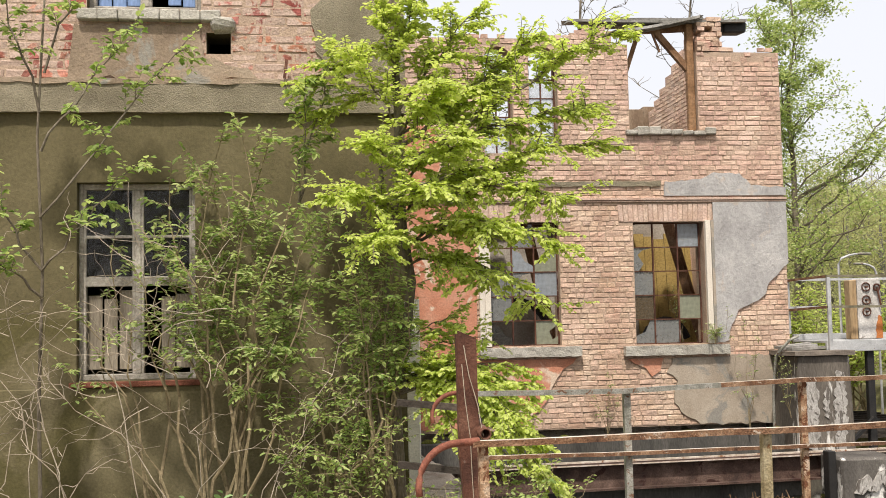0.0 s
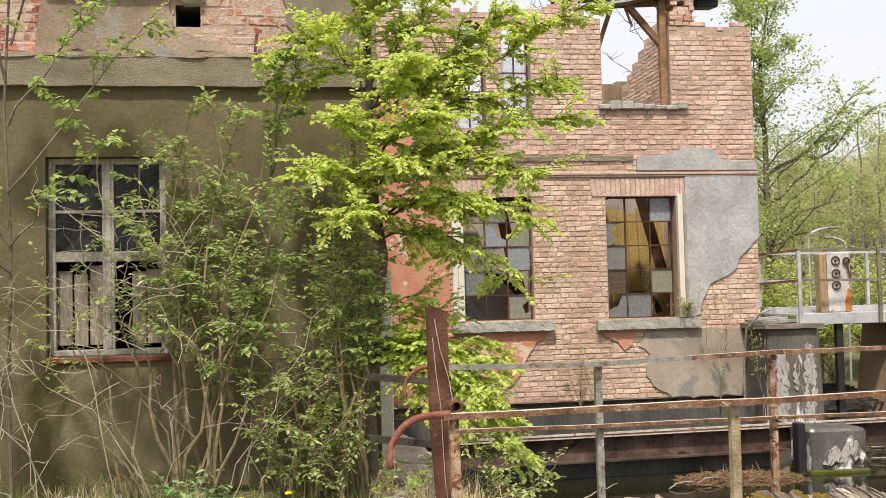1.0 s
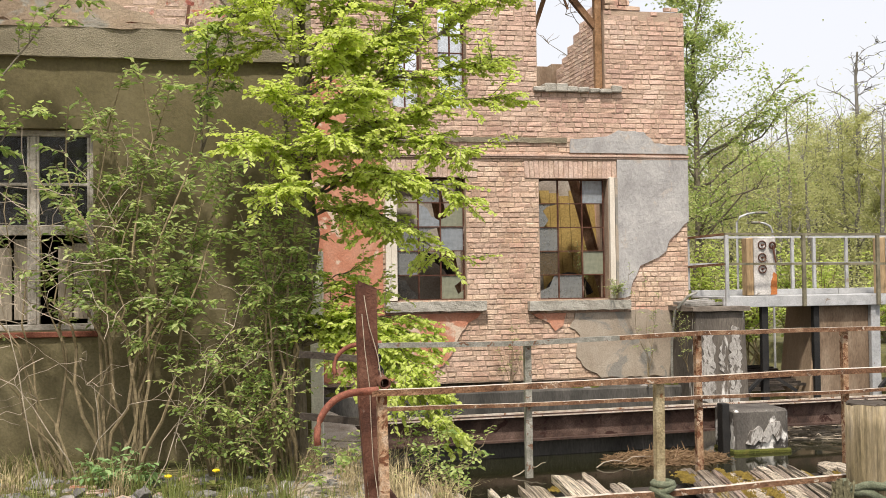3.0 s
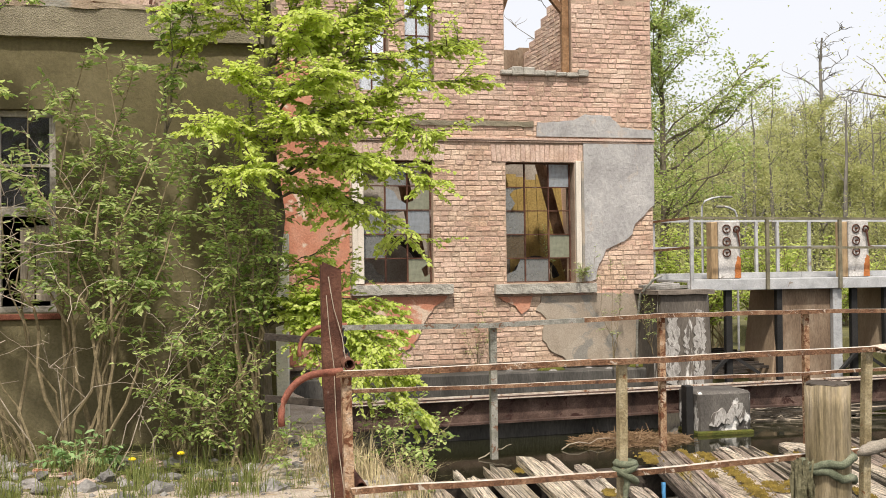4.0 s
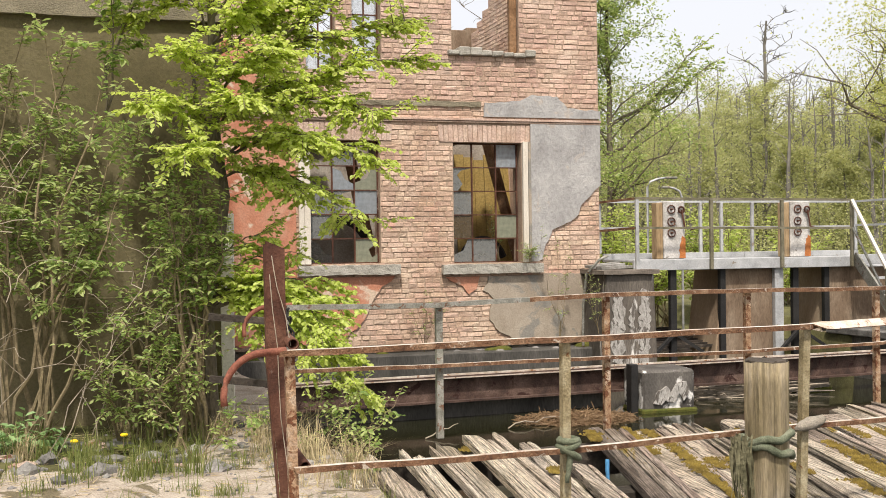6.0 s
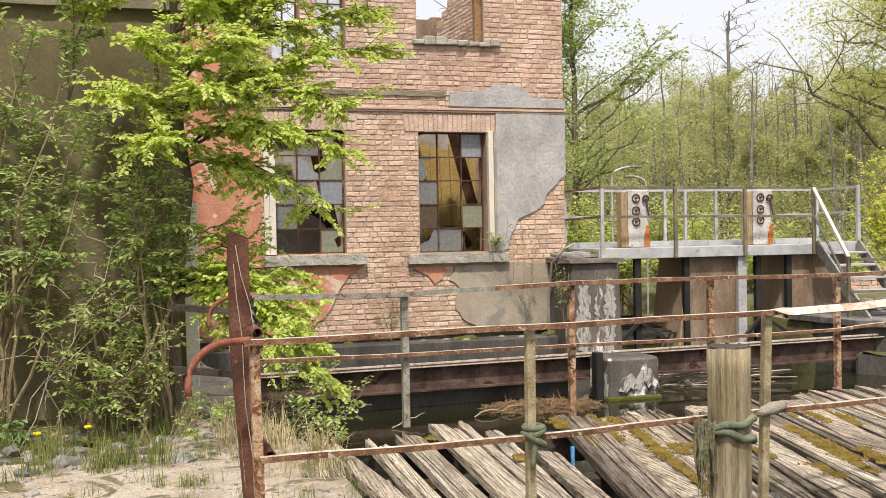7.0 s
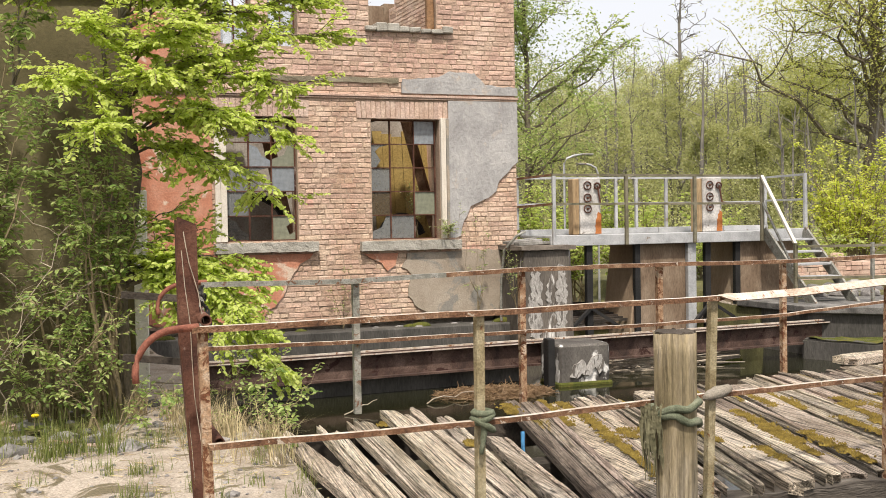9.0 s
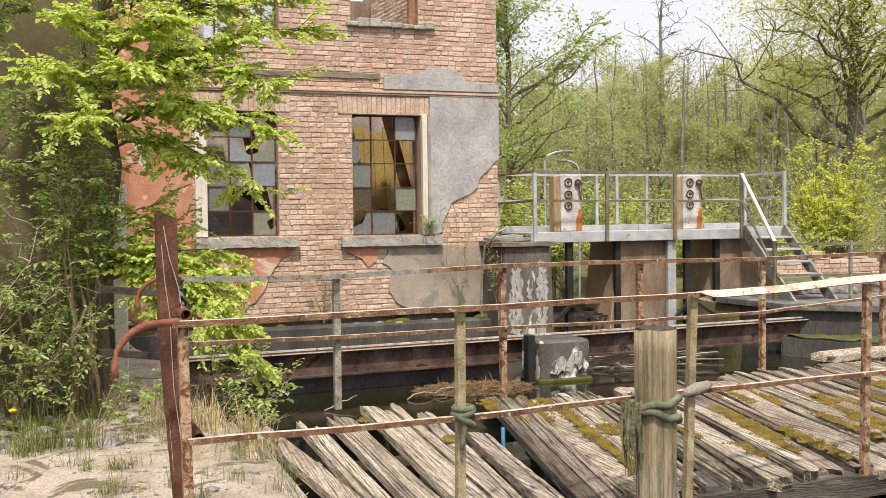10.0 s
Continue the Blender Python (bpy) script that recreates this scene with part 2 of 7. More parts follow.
M_PLANK_MOSS = mat("mossy_oak_plank", [(0.17, 0.13, 0.09), (0.36, 0.30, 0.235), (0.60, 0.53, 0.44)], 1.6, 0.92, 1.0, fine=34, vary=0.45, stretch=(3.0, 0.5, 3.0), fine_amt=0.45,
                   spots=(0.25, 0.18, 0.03), spot_scale=1.6, spot_at=0.61, grain=(85, 1.3, 85), turn=0.26)
M_EDGE = mat("grey_split_beam", [(0.035, 0.029, 0.023), (0.085, 0.072, 0.058), (0.18, 0.16, 0.135)], 2.2, 0.92, 0.9, fine=30, stretch=(0.5, 3, 3), fine_amt=0.4)
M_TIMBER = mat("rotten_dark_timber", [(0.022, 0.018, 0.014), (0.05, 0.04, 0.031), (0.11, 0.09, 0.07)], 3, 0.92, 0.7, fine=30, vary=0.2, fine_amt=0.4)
M_POST = mat("weathered_round_timber", [(0.15, 0.12, 0.055), (0.28, 0.228, 0.14), (0.42, 0.365, 0.285)], 3.0, 0.9, 0.7, fine=40, stretch=(2.0, 2.0, 0.4), fine_amt=0.3, grain=(30, 30, 0.7), grain_amt=0.6)
M_WOOD_BROWN = mat("brown_old_timber", [(0.13, 0.065, 0.03), (0.23, 0.125, 0.065), (0.33, 0.21, 0.13)], 3, 0.88, 0.5, fine=30, vary=0.2)
M_GREYWOOD = mat("grey_window_wood", [(0.20, 0.18, 0.15), (0.34, 0.31, 0.265), (0.50, 0.465, 0.41)], 5, 0.85, 0.5, fine=45)
M_BOARD = mat("pale_boarding", [(0.16, 0.135, 0.10), (0.25, 0.215, 0.165), (0.33, 0.29, 0.23)], 3, 0.9, 0.4, fine=30, stretch=(3, 3, 0.4))
M_ROOF = mat("grey_roof_felt", [(0.10, 0.095, 0.085), (0.21, 0.20, 0.18), (0.36, 0.35, 0.33)], 3, 0.9, 0.4, fine=30, vary=0.3)
M_SAND = mat("dry_sandy_gravel", [(0.28, 0.225, 0.17), (0.43, 0.365, 0.295), (0.54, 0.47, 0.39)], 2.8, 0.97, 1.0, fine=70, fine_amt=0.45, spots=(0.17, 0.14, 0.085), spot_scale=2.2, spot_at=0.56)
M_EARTH = mat("grassy_earth", [(0.055, 0.05, 0.022), (0.10, 0.095, 0.035), (0.16, 0.15, 0.06)], 1.2, 0.97, 0.8, fine=30)
M_STONE = mat("grey_fieldstone", [(0.10, 0.094, 0.087), (0.19, 0.178, 0.165), (0.32, 0.305, 0.285)], 5, 0.93, 0.5, fine=50, vary=0.35)
M_MOSS = mat("green_moss", [(0.05, 0.06, 0.012), (0.10, 0.11, 0.02), (0.17, 0.15, 0.035)], 6, 0.97, 1.0, fine=120, fine_amt=0.5)
M_REED = mat("brown_reed_litter", [(0.13, 0.075, 0.035), (0.25, 0.16, 0.085), (0.36, 0.25, 0.15)], 8, 0.95, 1.0, fine=120, fine_amt=0.5)
M_BARK = mat("grey_bark", [(0.085, 0.07, 0.05), (0.155, 0.13, 0.095), (0.23, 0.20, 0.155)], 6, 0.93, 0.7, fine=60, stretch=(1, 1, 0.35))
# bark of the far woods, lightened for distance haze
M_BARK_FAR = mat("hazy_far_bark", [(0.125, 0.115, 0.098), (0.20, 0.185, 0.158)], 3, 0.93, 0.3, fine=20)
M_TWIG = mat("dry_pale_twig", [(0.27, 0.22, 0.16), (0.42, 0.36, 0.28)], 6, 0.9, 0.3, fine=40)
M_STEM = mat("olive_brown_shrub_stem", [(0.15, 0.12, 0.065), (0.27, 0.215, 0.13)], 6, 0.9, 0.3, fine=40)
M_STRAW = mat("dry_straw", [(0.34, 0.27, 0.14), (0.50, 0.42, 0.25)], 5, 0.9, 0.1, fine=30, vary=0.3)
# worn rusty paint, made paler to carry sunlight on upward rail faces
M_WORN_LIT = mat("worn_sunlit_paint", [(0.34, 0.25, 0.17), (0.52, 0.45, 0.37), (0.66, 0.61, 0.54)], 9, 0.7, 0.4, metal=0.05, fine=90, fine_amt=0.3, spots=(0.24, 0.11, 0.05), spot_scale=14, spot_at=0.58)
M_LIME = mat("lime_bloom", [(0.20, 0.185, 0.165), (0.38, 0.36, 0.33), (0.58, 0.56, 0.52)], 9, 0.93, 0.5, fine=60, fine_amt=0.35, stretch=(1, 1, 0.5), spots=(0.13, 0.115, 0.10), spot_scale=9, spot_at=0.53)
M_GIRDER = mat("girder_rust", [(0.035, 0.024, 0.019), (0.085, 0.052, 0.04), (0.17, 0.115, 0.09)], 3.5, 0.85, 0.5, metal=0.1, fine=60, fine_amt=0.4, spots=(0.045, 0.02, 0.015), spot_scale=5, spot_at=0.56)
M_BLOCK = mat("limewash_splashed_concrete", [(0.045, 0.04, 0.035), (0.085, 0.077, 0.068), (0.15, 0.137, 0.12)], 2, 0.92, 0.5, fine=45, stretch=(1, 1, 0.6), spots=(0.68, 0.66, 0.62), spot_scale=2.8, spot_at=0.545)
M_GRASS = leaf_mat("grass_blade", (0.10, 0.14, 0.03), (0.24, 0.25, 0.08), 0.3)
M_LEAF = leaf_mat("fresh_lime_leaf", (0.37, 0.45, 0.09), (0.60, 0.65, 0.22), 0.5)
M_LEAF_SHRUB = leaf_mat("elder_leaf", (0.16, 0.25, 0.065), (0.48, 0.53, 0.23), 0.45)
M_LEAF_ELDER = leaf_mat("elder_leaf_deep", (0.14, 0.23, 0.05), (0.46, 0.52, 0.20), 0.45)
M_LEAF_FRESH = leaf_mat("fresh_bush_leaf", (0.27, 0.35, 0.08), (0.54, 0.58, 0.20), 0.5)
M_LEAF_SLIM = leaf_mat("alder_leaf", (0.19, 0.27, 0.07), (0.46, 0.50, 0.20), 0.45)
# paler, less yellow leaf: distance haze mixed into the colour
M_LEAF_WOODS = leaf_mat("hazy_woods_leaf", (0.25, 0.272, 0.105), (0.47, 0.46, 0.225), 0.5)
M_LEAF_OAK = leaf_mat("oak_bud_leaf", (0.32, 0.36, 0.09), (0.56, 0.54, 0.20), 0.5)
M_LEAF_BUSH = leaf_mat("yellow_green_leaf", (0.36, 0.42, 0.06), (0.64, 0.64, 0.17), 0.5)
M_GLASS_DARK = glass_mat("dark_window_glass", (0.035, 0.035, 0.035), 0.3, 0.08)
M_GLASS_PALE = glass_mat("frosted_pale_glass", (0.24, 0.265, 0.285), 0.75, 0.2)
M_GLASS_BLUE = glass_mat("blue_backed_glass", (0.20, 0.30, 0.52), 0.8, 0.2)
M_OCHRE = mat("ochre_inner_wall", [(0.25, 0.17, 0.05), (0.34, 0.245, 0.085)], 2, 0.9, 0.2, fine=30)
M_INNER = mat("sooty_plaster", [(0.20, 0.17, 0.14), (0.34, 0.30, 0.25), (0.44, 0.40, 0.34)], 1.5, 0.95, 0.3, fine=30)
M_ROPE = mat("green_webbing", [(0.08, 0.09, 0.055), (0.14, 0.155, 0.10), (0.23, 0.235, 0.165)], 12, 0.92, 0.5, fine=140)
M_SACK = mat("dull_sacking", [(0.22, 0.19, 0.145), (0.34, 0.305, 0.25)], 12, 0.95, 0.6, fine=160)
M_YELLOW = mat("yellow_flower", [(0.75, 0.52, 0.01), (0.85, 0.62, 0.02)], 10, 0.7, 0.1)
M_BLUE = mat("blue_cord", [(0.05, 0.19, 0.38), (0.09, 0.27, 0.47)], 10, 0.8, 0.2)

m = bpy.data.materials.new("still_dark_water")
m.use_nodes = True
pw = m.node_tree.nodes["Principled BSDF"]
pw.inputs["Base Color"].default_value = (0.018, 0.018, 0.009, 1)
pw.inputs["Roughness"].default_value = 0.06
wnz = m.node_tree.nodes.new("ShaderNodeTexNoise")
wnz.inputs["Scale"].default_value = 2.5
wbp = m.node_tree.nodes.new("ShaderNodeBump")
wbp.inputs["Strength"].default_value, wbp.inputs["Distance"].default_value = 0.05, 0.05
m.node_tree.links.new(wnz.outputs[0], wbp.inputs["Height"])
m.node_tree.links.new(wbp.outputs[0], pw.inputs["Normal"])
M_WATER = m

# ---- building blocks ----
R = random.Random(7)


def thing(name, label="", category="", group="", kind="", at=(0, 0, 0)):
    ob = new(name)
    ob.empty_display_size = 0.1
    ob.location = at
    return tagged(ob, label, category, group, kind)


def part(name, bm, material, parent=None, label="", smooth=False):
    """Links a bmesh, or (verts, faces), as one mesh object under a thing or part."""
    me = bpy.data.meshes.new(name)
    if isinstance(bm, bmesh.types.BMesh):
        bm.to_mesh(me)
        bm.free()
    else:
        me.from_pydata([tuple(v) for v in bm[0]], [], bm[1])
    me.materials.append(material)
    if smooth:
        me.shade_smooth()
    ob = new(name, me)
    if parent is not None:
        ob.parent = parent
        base = Vector(parent.location)
        up = parent.parent
        while up is not None:
            base += Vector(up.location)
            up = up.parent
        me.transform(Matrix.Translation(-base))
    if label:
        ob["label"] = label
    return ob


def box(bm, x0, x1, y0, y1, z0, z1, bevel=0.0, jitter=0.0):
    """An axis-aligned block, with worn edges if asked."""
    got = bmesh.ops.create_cube(bm, size=1.0)["verts"]
    for v in got:
        v.co = Vector(((x0 + x1) / 2 + v.co.x * (x1 - x0), (y0 + y1) / 2 + v.co.y * (y1 - y0), (z0 + z1) / 2 + v.co.z * (z1 - z0)))
        if jitter:
            v.co += Vector((R.uniform(-1, 1), R.uniform(-1, 1), R.uniform(-1, 1))) * jitter
    if bevel:
        es = list({e for v in got for e in v.link_edges})
        bmesh.ops.bevel(bm, geom=es, offset=bevel, segments=1, affect="EDGES", profile=0.5)
    return got


def rough_box(bm, x0, x1, y0, y1, z0, z1, cuts=24, amp=0.012, freq=9.0):
    """A long block with crumbling edges."""
    n0 = set(bm.verts)
    got = box(bm, x0, x1, y0, y1, z0, z1)
    es = [e for e in {e for v in got for e in v.link_edges} if abs(e.verts[0].co.x - e.verts[1].co.x) > (x1 - x0) * 0.5]
    bmesh.ops.subdivide_edges(bm, edges=es, cuts=cuts, use_grid_fill=True)
    mine = [v for v in bm.verts if v not in n0]
    es = list({e for v in mine for e in v.link_edges if abs(e.verts[0].co.x - e.verts[1].co.x) < 1e-5})
    bmesh.ops.subdivide_edges(bm, edges=es, cuts=2, use_grid_fill=True)
    for v in bm.verts:
        if v not in n0:
            v.co += noise.noise_vector(v.co * freq) * amp + noise.noise_vector(v.co * freq * 3.3) * amp * 0.5


def flat(bm, outline, z0, z1):
    """A slab z0..z1 over an outline of (x, y)."""
    lo = [bm.verts.new((x, y, z0)) for x, y in outline]
    hi = [bm.verts.new((x, y, z1)) for x, y in outline]
    n = len(outline)
    bm.faces.new(hi)
    bm.faces.new(lo[::-1])
    for i in range(n):
        bm.faces.new((lo[i], lo[(i + 1) % n], hi[(i + 1) % n], hi[i]))
    bmesh.ops.recalc_face_normals(bm, faces=bm.faces[:])


def lit_tops(ob, top):
    """Gives the faces that look up a second, paler material: sunlight put into the colour."""
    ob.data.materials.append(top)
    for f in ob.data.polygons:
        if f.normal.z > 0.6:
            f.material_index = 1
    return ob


def prism(bm, outline, y0, y1):
    """A sheet of thickness y0..y1 with an outline of (x, z)."""
    front = [bm.verts.new((x, y0, z)) for x, z in outline]
    back = [bm.verts.new((x, y1, z)) for x, z in outline]
    n = len(outline)
    bm.faces.new(front)
    bm.faces.new(back[::-1])
    for i in range(n):
        bm.faces.new((front[i], back[i], back[(i + 1) % n], front[(i + 1) % n]))
    bmesh.ops.recalc_face_normals(bm, faces=bm.faces[:])


def ragged(corners, rough=0.03, step=0.09, seed=1, keep=()):
    """Walks round corners (x, z) and breaks the sides up; sides whose index is in keep stay straight."""
    r = random.Random(seed)
    out = []
    for i, (a, b) in enumerate(zip(corners, corners[1:] + corners[:1])):
        a, b = Vector(a), Vector(b)
        d = b - a
        k = max(1, int(d.length / step))
        side = Vector((-d.y, d.x)).normalized()
        for j in range(k):
            p = a + d * (j / k)
            if j and i not in keep:
                p = p + side * r.uniform(-rough, rough) + d.normalized() * r.uniform(-0.25, 0.25) * step
            out.append((p.x, p.y))
    return out


def bar(bm, a, b, w, h, up=(0, 0, 1), twist=0.0):
    """A bar of section w x h from a to b."""
    a, b = Vector(a), Vector(b)
    d = (b - a).normalized()
    u = Vector(up)
    if abs(d.dot(u)) > 0.98:
        u = Vector((0, 1, 0))
    s = d.cross(u).normalized()
    u = s.cross(d).normalized()
    if twist:
        q = Matrix.Rotation(twist, 3, d)
        s, u = q @ s, q @ u
    ring = []
    for p in (a, b):
        ring.append([bm.verts.new(p + s * w / 2 * i + u * h / 2 * j) for i, j in ((-1, -1), (1, -1), (1, 1), (-1, 1))])
    for i in range(4):
        bm.faces.new((ring[0][i], ring[0][(i + 1) % 4], ring[1][(i + 1) % 4], ring[1][i]))
    bm.faces.new(ring[0][::-1])
    bm.faces.new(ring[1])


def sweep_l(bm, rows):
    """Skins rows of six section points into one closed L-bar."""
    rings = [[bm.verts.new(p) for p in row] for row in rows]
    for a, b in zip(rings, rings[1:]):
        for i in range(6):
            bm.faces.new((a[i], a[(i + 1) % 6], b[(i + 1) % 6], b[i]))
    bm.faces.new(rings[0][::-1])
    bm.faces.new(rings[-1])
    bmesh.ops.recalc_face_normals(bm, faces=bm.faces[:])


def angle_iron(bm, pts, w=0.05, t=0.005, web=None):
    """An L-shaped steel rail along pts: a flat flange on top, a web hanging at the near side."""
    web = web or w
    fine = []
    for a, b in zip(pts, pts[1:]):
        a, b = Vector(a), Vector(b)
        k = max(1, int((b - a).length / 0.22))
        fine += [a.lerp(b, i / k) + (noise.noise_vector(a.lerp(b, i / k) * 2.1) * 0.006 if i else Vector()) for i in range(k)]
    fine.append(Vector(pts[-1]))
    rows = []
    for i, p in enumerate(fine):
        d = fine[min(i + 1, len(fine) - 1)] - fine[max(i - 1, 0)]
        s = Vector((d.y, -d.x, 0)).normalized()
        rows.append([p + s * u + Vector((0, 0, v)) for u, v in ((-w / 2, 0), (w / 2, 0), (w / 2, -web), (w / 2 - t, -web), (w / 2 - t, -t), (-w / 2, -t))])
    sweep_l(bm, rows)


def angle_post(bm, x, y, z0, z1, w=0.05, t=0.006, lean=(0, 0)):
    rows = []
    for q in (0.0, 0.35, 0.7, 1.0):
        cx, cy, z = x - lean[0] * (1 - q), y - lean[1] * (1 - q), z0 + (z1 - z0) * q
        rows.append([Vector((cx + u, cy + v, z)) for u, v in ((-w / 2, 0), (w / 2, 0), (w / 2, t), (-w / 2 + t, t), (-w / 2 + t, w), (-w / 2, w))])
    sweep_l(bm, rows)


class Wood:
    """Collects tapering tubes and leaves as plain vertex lists."""

    def __init__(self):
        self.v, self.f, self.lv, self.lf = [], [], [], []

    def tube(self, pts, r0, r1, n=5):
        k0 = len(self.v)
        last = len(pts) - 1
        for i, p in enumerate(pts):
            d = (pts[min(i + 1, last)] - pts[max(i - 1, 0)]).normalized()
            s = d.cross(Vector((0.31, 0.2, 0.93)))
            s = s.normalized() if s.length > 1e-4 else Vector((1, 0, 0))
            u = s.cross(d)
            r = r0 + (r1 - r0) * i / max(1, last)
            for j in range(n):
                a = 2 * math.pi * j / n
                self.v.append(p + (s * math.cos(a) + u * math.sin(a)) * r)
        for i in range(last):
            for j in range(n):
                a, b = k0 + i * n + j, k0 + i * n + (j + 1) % n
                self.f.append((a, b, b + n, a + n))
        self.f.append(tuple(k0 + last * n + j for j in range(n)))

    def blade(self, p, d, up, size):
        """A far leaf: one small bent quad."""
        d = d.normalized()
        s = d.cross(up)
        s = (s.normalized() if s.length > 1e-4 else Vector((1, 0, 0))) * size * 0.36
        k = len(self.lv)
        self.lv += [p - s, p + s, p + d * size + s * 0.6, p + d * size - s * 0.6]
        self.lf.append((k, k + 1, k + 2, k + 3))

    def chip(self, p, d, up, size):
        """A leaf of the far woods: one triangle."""
        s = d.cross(up).normalized() * size * 0.4
        k = len(self.lv)
        self.lv += [p - s, p + s, p + d.normalized() * size]
        self.lf.append((k, k + 1, k + 2))

    def leaf(self, p, d, up, size, width=0.55, fold=0.18, droop=0.15):
        d = d.normalized()
        s = d.cross(up)
        s = s.normalized() if s.length > 1e-4 else Vector((1, 0, 0))
        u = s.cross(d)
        k = len(self.lv)
        w = size * width / 2
        self.lv += [p, p + d * size * 0.35 + s * w + u * fold * w, p + d * size * 0.75 + s * w * 0.82 + u * (fold * w - droop * size * 0.4),
                    p + d * size - u * droop * size, p + d * size * 0.75 - s * w * 0.82 + u * (fold * w - droop * size * 0.4), p + d * size * 0.35 - s * w + u * fold * w]
        self.lf += [(k, k + 1, k + 2, k + 3), (k, k + 3, k + 4, k + 5)]


def curve_pts(a, b, lift=0.0, n=6, wob=0.0, r=R):
    """From a to b with a bow upwards and a little wobble."""
    a, b = Vector(a), Vector(b)
    out = []
    for i in range(n + 1):
        t = i / n
        p = a.lerp(b, t) + Vector((0, 0, lift * math.sin(math.pi * t)))
        if 0 < i < n and wob:
            p += Vector((r.uniform(-1, 1), r.uniform(-1, 1), r.uniform(-1, 1))) * wob
        out.append(p)
    return out


# ---- ground and water ----
WATER_Z = -0.72


def ground_height(x, y):
    """Sandy bank at deck level, a channel under the bridge, meadow beyond."""
    edge = 1.35 + 0.10 * math.sin(y * 1.3) if y < 8.6 else 1.45 - 0.02 * (y - 8.6)
    n = noise.noise(Vector((x * 0.9, y * 0.9, 0))) * 0.05 + noise.noise(Vector((x * 3.5, y * 3.5, 4))) * 0.018
    bank = 0.05 + n
    bed = -1.7
    right = 18.0 if y < 14.4 else 11.25
    if x > edge and x < right and y < 15.95:
        k = min(1.0, (x - edge) / 0.5)
        k2 = min(1.0, (right - x) / 0.2)
        k3 = min(1.0, (15.95 - y) / 0.3)
        k = min(k, k2, k3)
        return bank + (bed - bank) * k
    far = math.hypot(x, y)
    if far > 60:
        return bank + min(3.0, (far - 60) * 0.012)
    return bank - (0.35 if y > 16 and x > 7.4 and x < 12 else 0)


def grid_lines(lo, hi, near_lo, near_hi, step):
    out = list(np.arange(near_lo, near_hi, step))
    d, v = step, near_lo
    while v > lo:
        d *= 1.5
        v -= d
        out.insert(0, max(v, lo))
    d, v = step, out[-1]
    while v < hi:
        d *= 1.5
        v += d
        out.append(min(v, hi))
    return out


gx, gy = grid_lines(-900, 900, -4.0, 13.0, 0.12), grid_lines(-900, 1500, -2.0, 17.0, 0.12)
gv = [(x, y, ground_height(x, y)) for y in gy for x in gx]
w = len(gx)
gf = [(j * w + i, j * w + i + 1, (j + 1) * w + i + 1, (j + 1) * w + i) for j in range(len(gy) - 1) for i in range(w - 1)]
ground = part("ground", (gv, gf), M_SAND, smooth=True)
tagged(ground, "pale sandy gravel bank with sparse weeds", "ground", kind="structure")
ground.data.materials.append(M_EARTH)
for poly in ground.data.polygons:
    c = poly.center
    if c.y > 16.2 or c.x > 11.3 or c.x < -4.5 or (c.y > 6.75 + 0.8 * noise.noise(Vector((c.x * 1.1, c.y * 1.1, 8))) + 0.35 * noise.noise(c * 4) + 0.9 * max(0, c.x + 0.2) and c.x < 0.72) or c.z < -0.35:
        poly.material_index = 1
bm = bmesh.new()
box(bm, 0.7, 18.3, -40, 15.5, WATER_Z - 0.02, WATER_Z)
tagged(part("water", bm, M_WATER), "still dark green water in the mill channel", "water", kind="structure")

# ---- ruined brick mill ----
WY = 15.6
OPEN = [(2.78, 3.84, 1.20, 3.05), (5.0, 6.12, 1.18, 3.04), (5.0, 6.1, 4.45, 9.0), (3.44, 3.88, 4.1, 5.74), (2.74, 3.18, 4.1, 5.74)]
TOPZ = lambda x: 6.02 if x < 4.1 else 6.12 if x < 4.75 else 5.95 if x < 5.02 else 5.85


def slab_with_openings(bm, x0, x1, z0, top, openings, y0, y1):
    xs = sorted({x0, x1, *[v for o in openings for v in o[:2]], 4.1, 4.75})
    xs = [x for x in xs if x0 <= x <= x1]
    for a, b in zip(xs, xs[1:]):
        cuts = sorted((o[2], o[3]) for o in openings if o[0] < (a + b) / 2 < o[1])
        z = z0
        for c0, c1 in cuts:
            if c0 > z:
                box(bm, a, b, y0, y1, z, c0)
            z = c1
        if z < top((a + b) / 2):
            box(bm, a, b, y0, y1, z, top((a + b) / 2))


bm = bmesh.new()
slab_with_openings(bm, 0.8, 7.44, -0.05, lambda x: TOPZ(x) - 0.16, OPEN, WY, WY + 0.38)
wall_mill = tagged(part("wall_mill", bm, M_MORTAR), "ochre brick front wall of a ruined mill, plaster mostly fallen", "wall", kind="structure")


def brick_geo(x0, x1, z0, z1, yf, yb, r, j=0.006):
    """One brick with rounded front edges, as vertices and faces."""
    b = 0.006
    q = [(x0, z0), (x1, z0), (x1, z1), (x0, z1)]
    q2 = [(x0 + b, z0 + b), (x1 - b, z0 + b), (x1 - b, z1 - b), (x0 + b, z1 - b)]
    v = [(x + r.uniform(-j, j), yb, z + r.uniform(-j, j)) for x, z in q]
    v += [(v[i][0], yf + b * 0.8, v[i][2]) for i in range(4)]
    v += [(x + r.uniform(-j, j), yf + r.uniform(-j, j), z + r.uniform(-j, j)) for x, z in q2]
    f = [(8, 9, 10, 11)]
    for i in range(4):
        k = (i + 1) % 4
        f += [(i, k, 4 + k, 4 + i), (4 + i, 4 + k, 8 + k, 8 + i)]
    return v, f


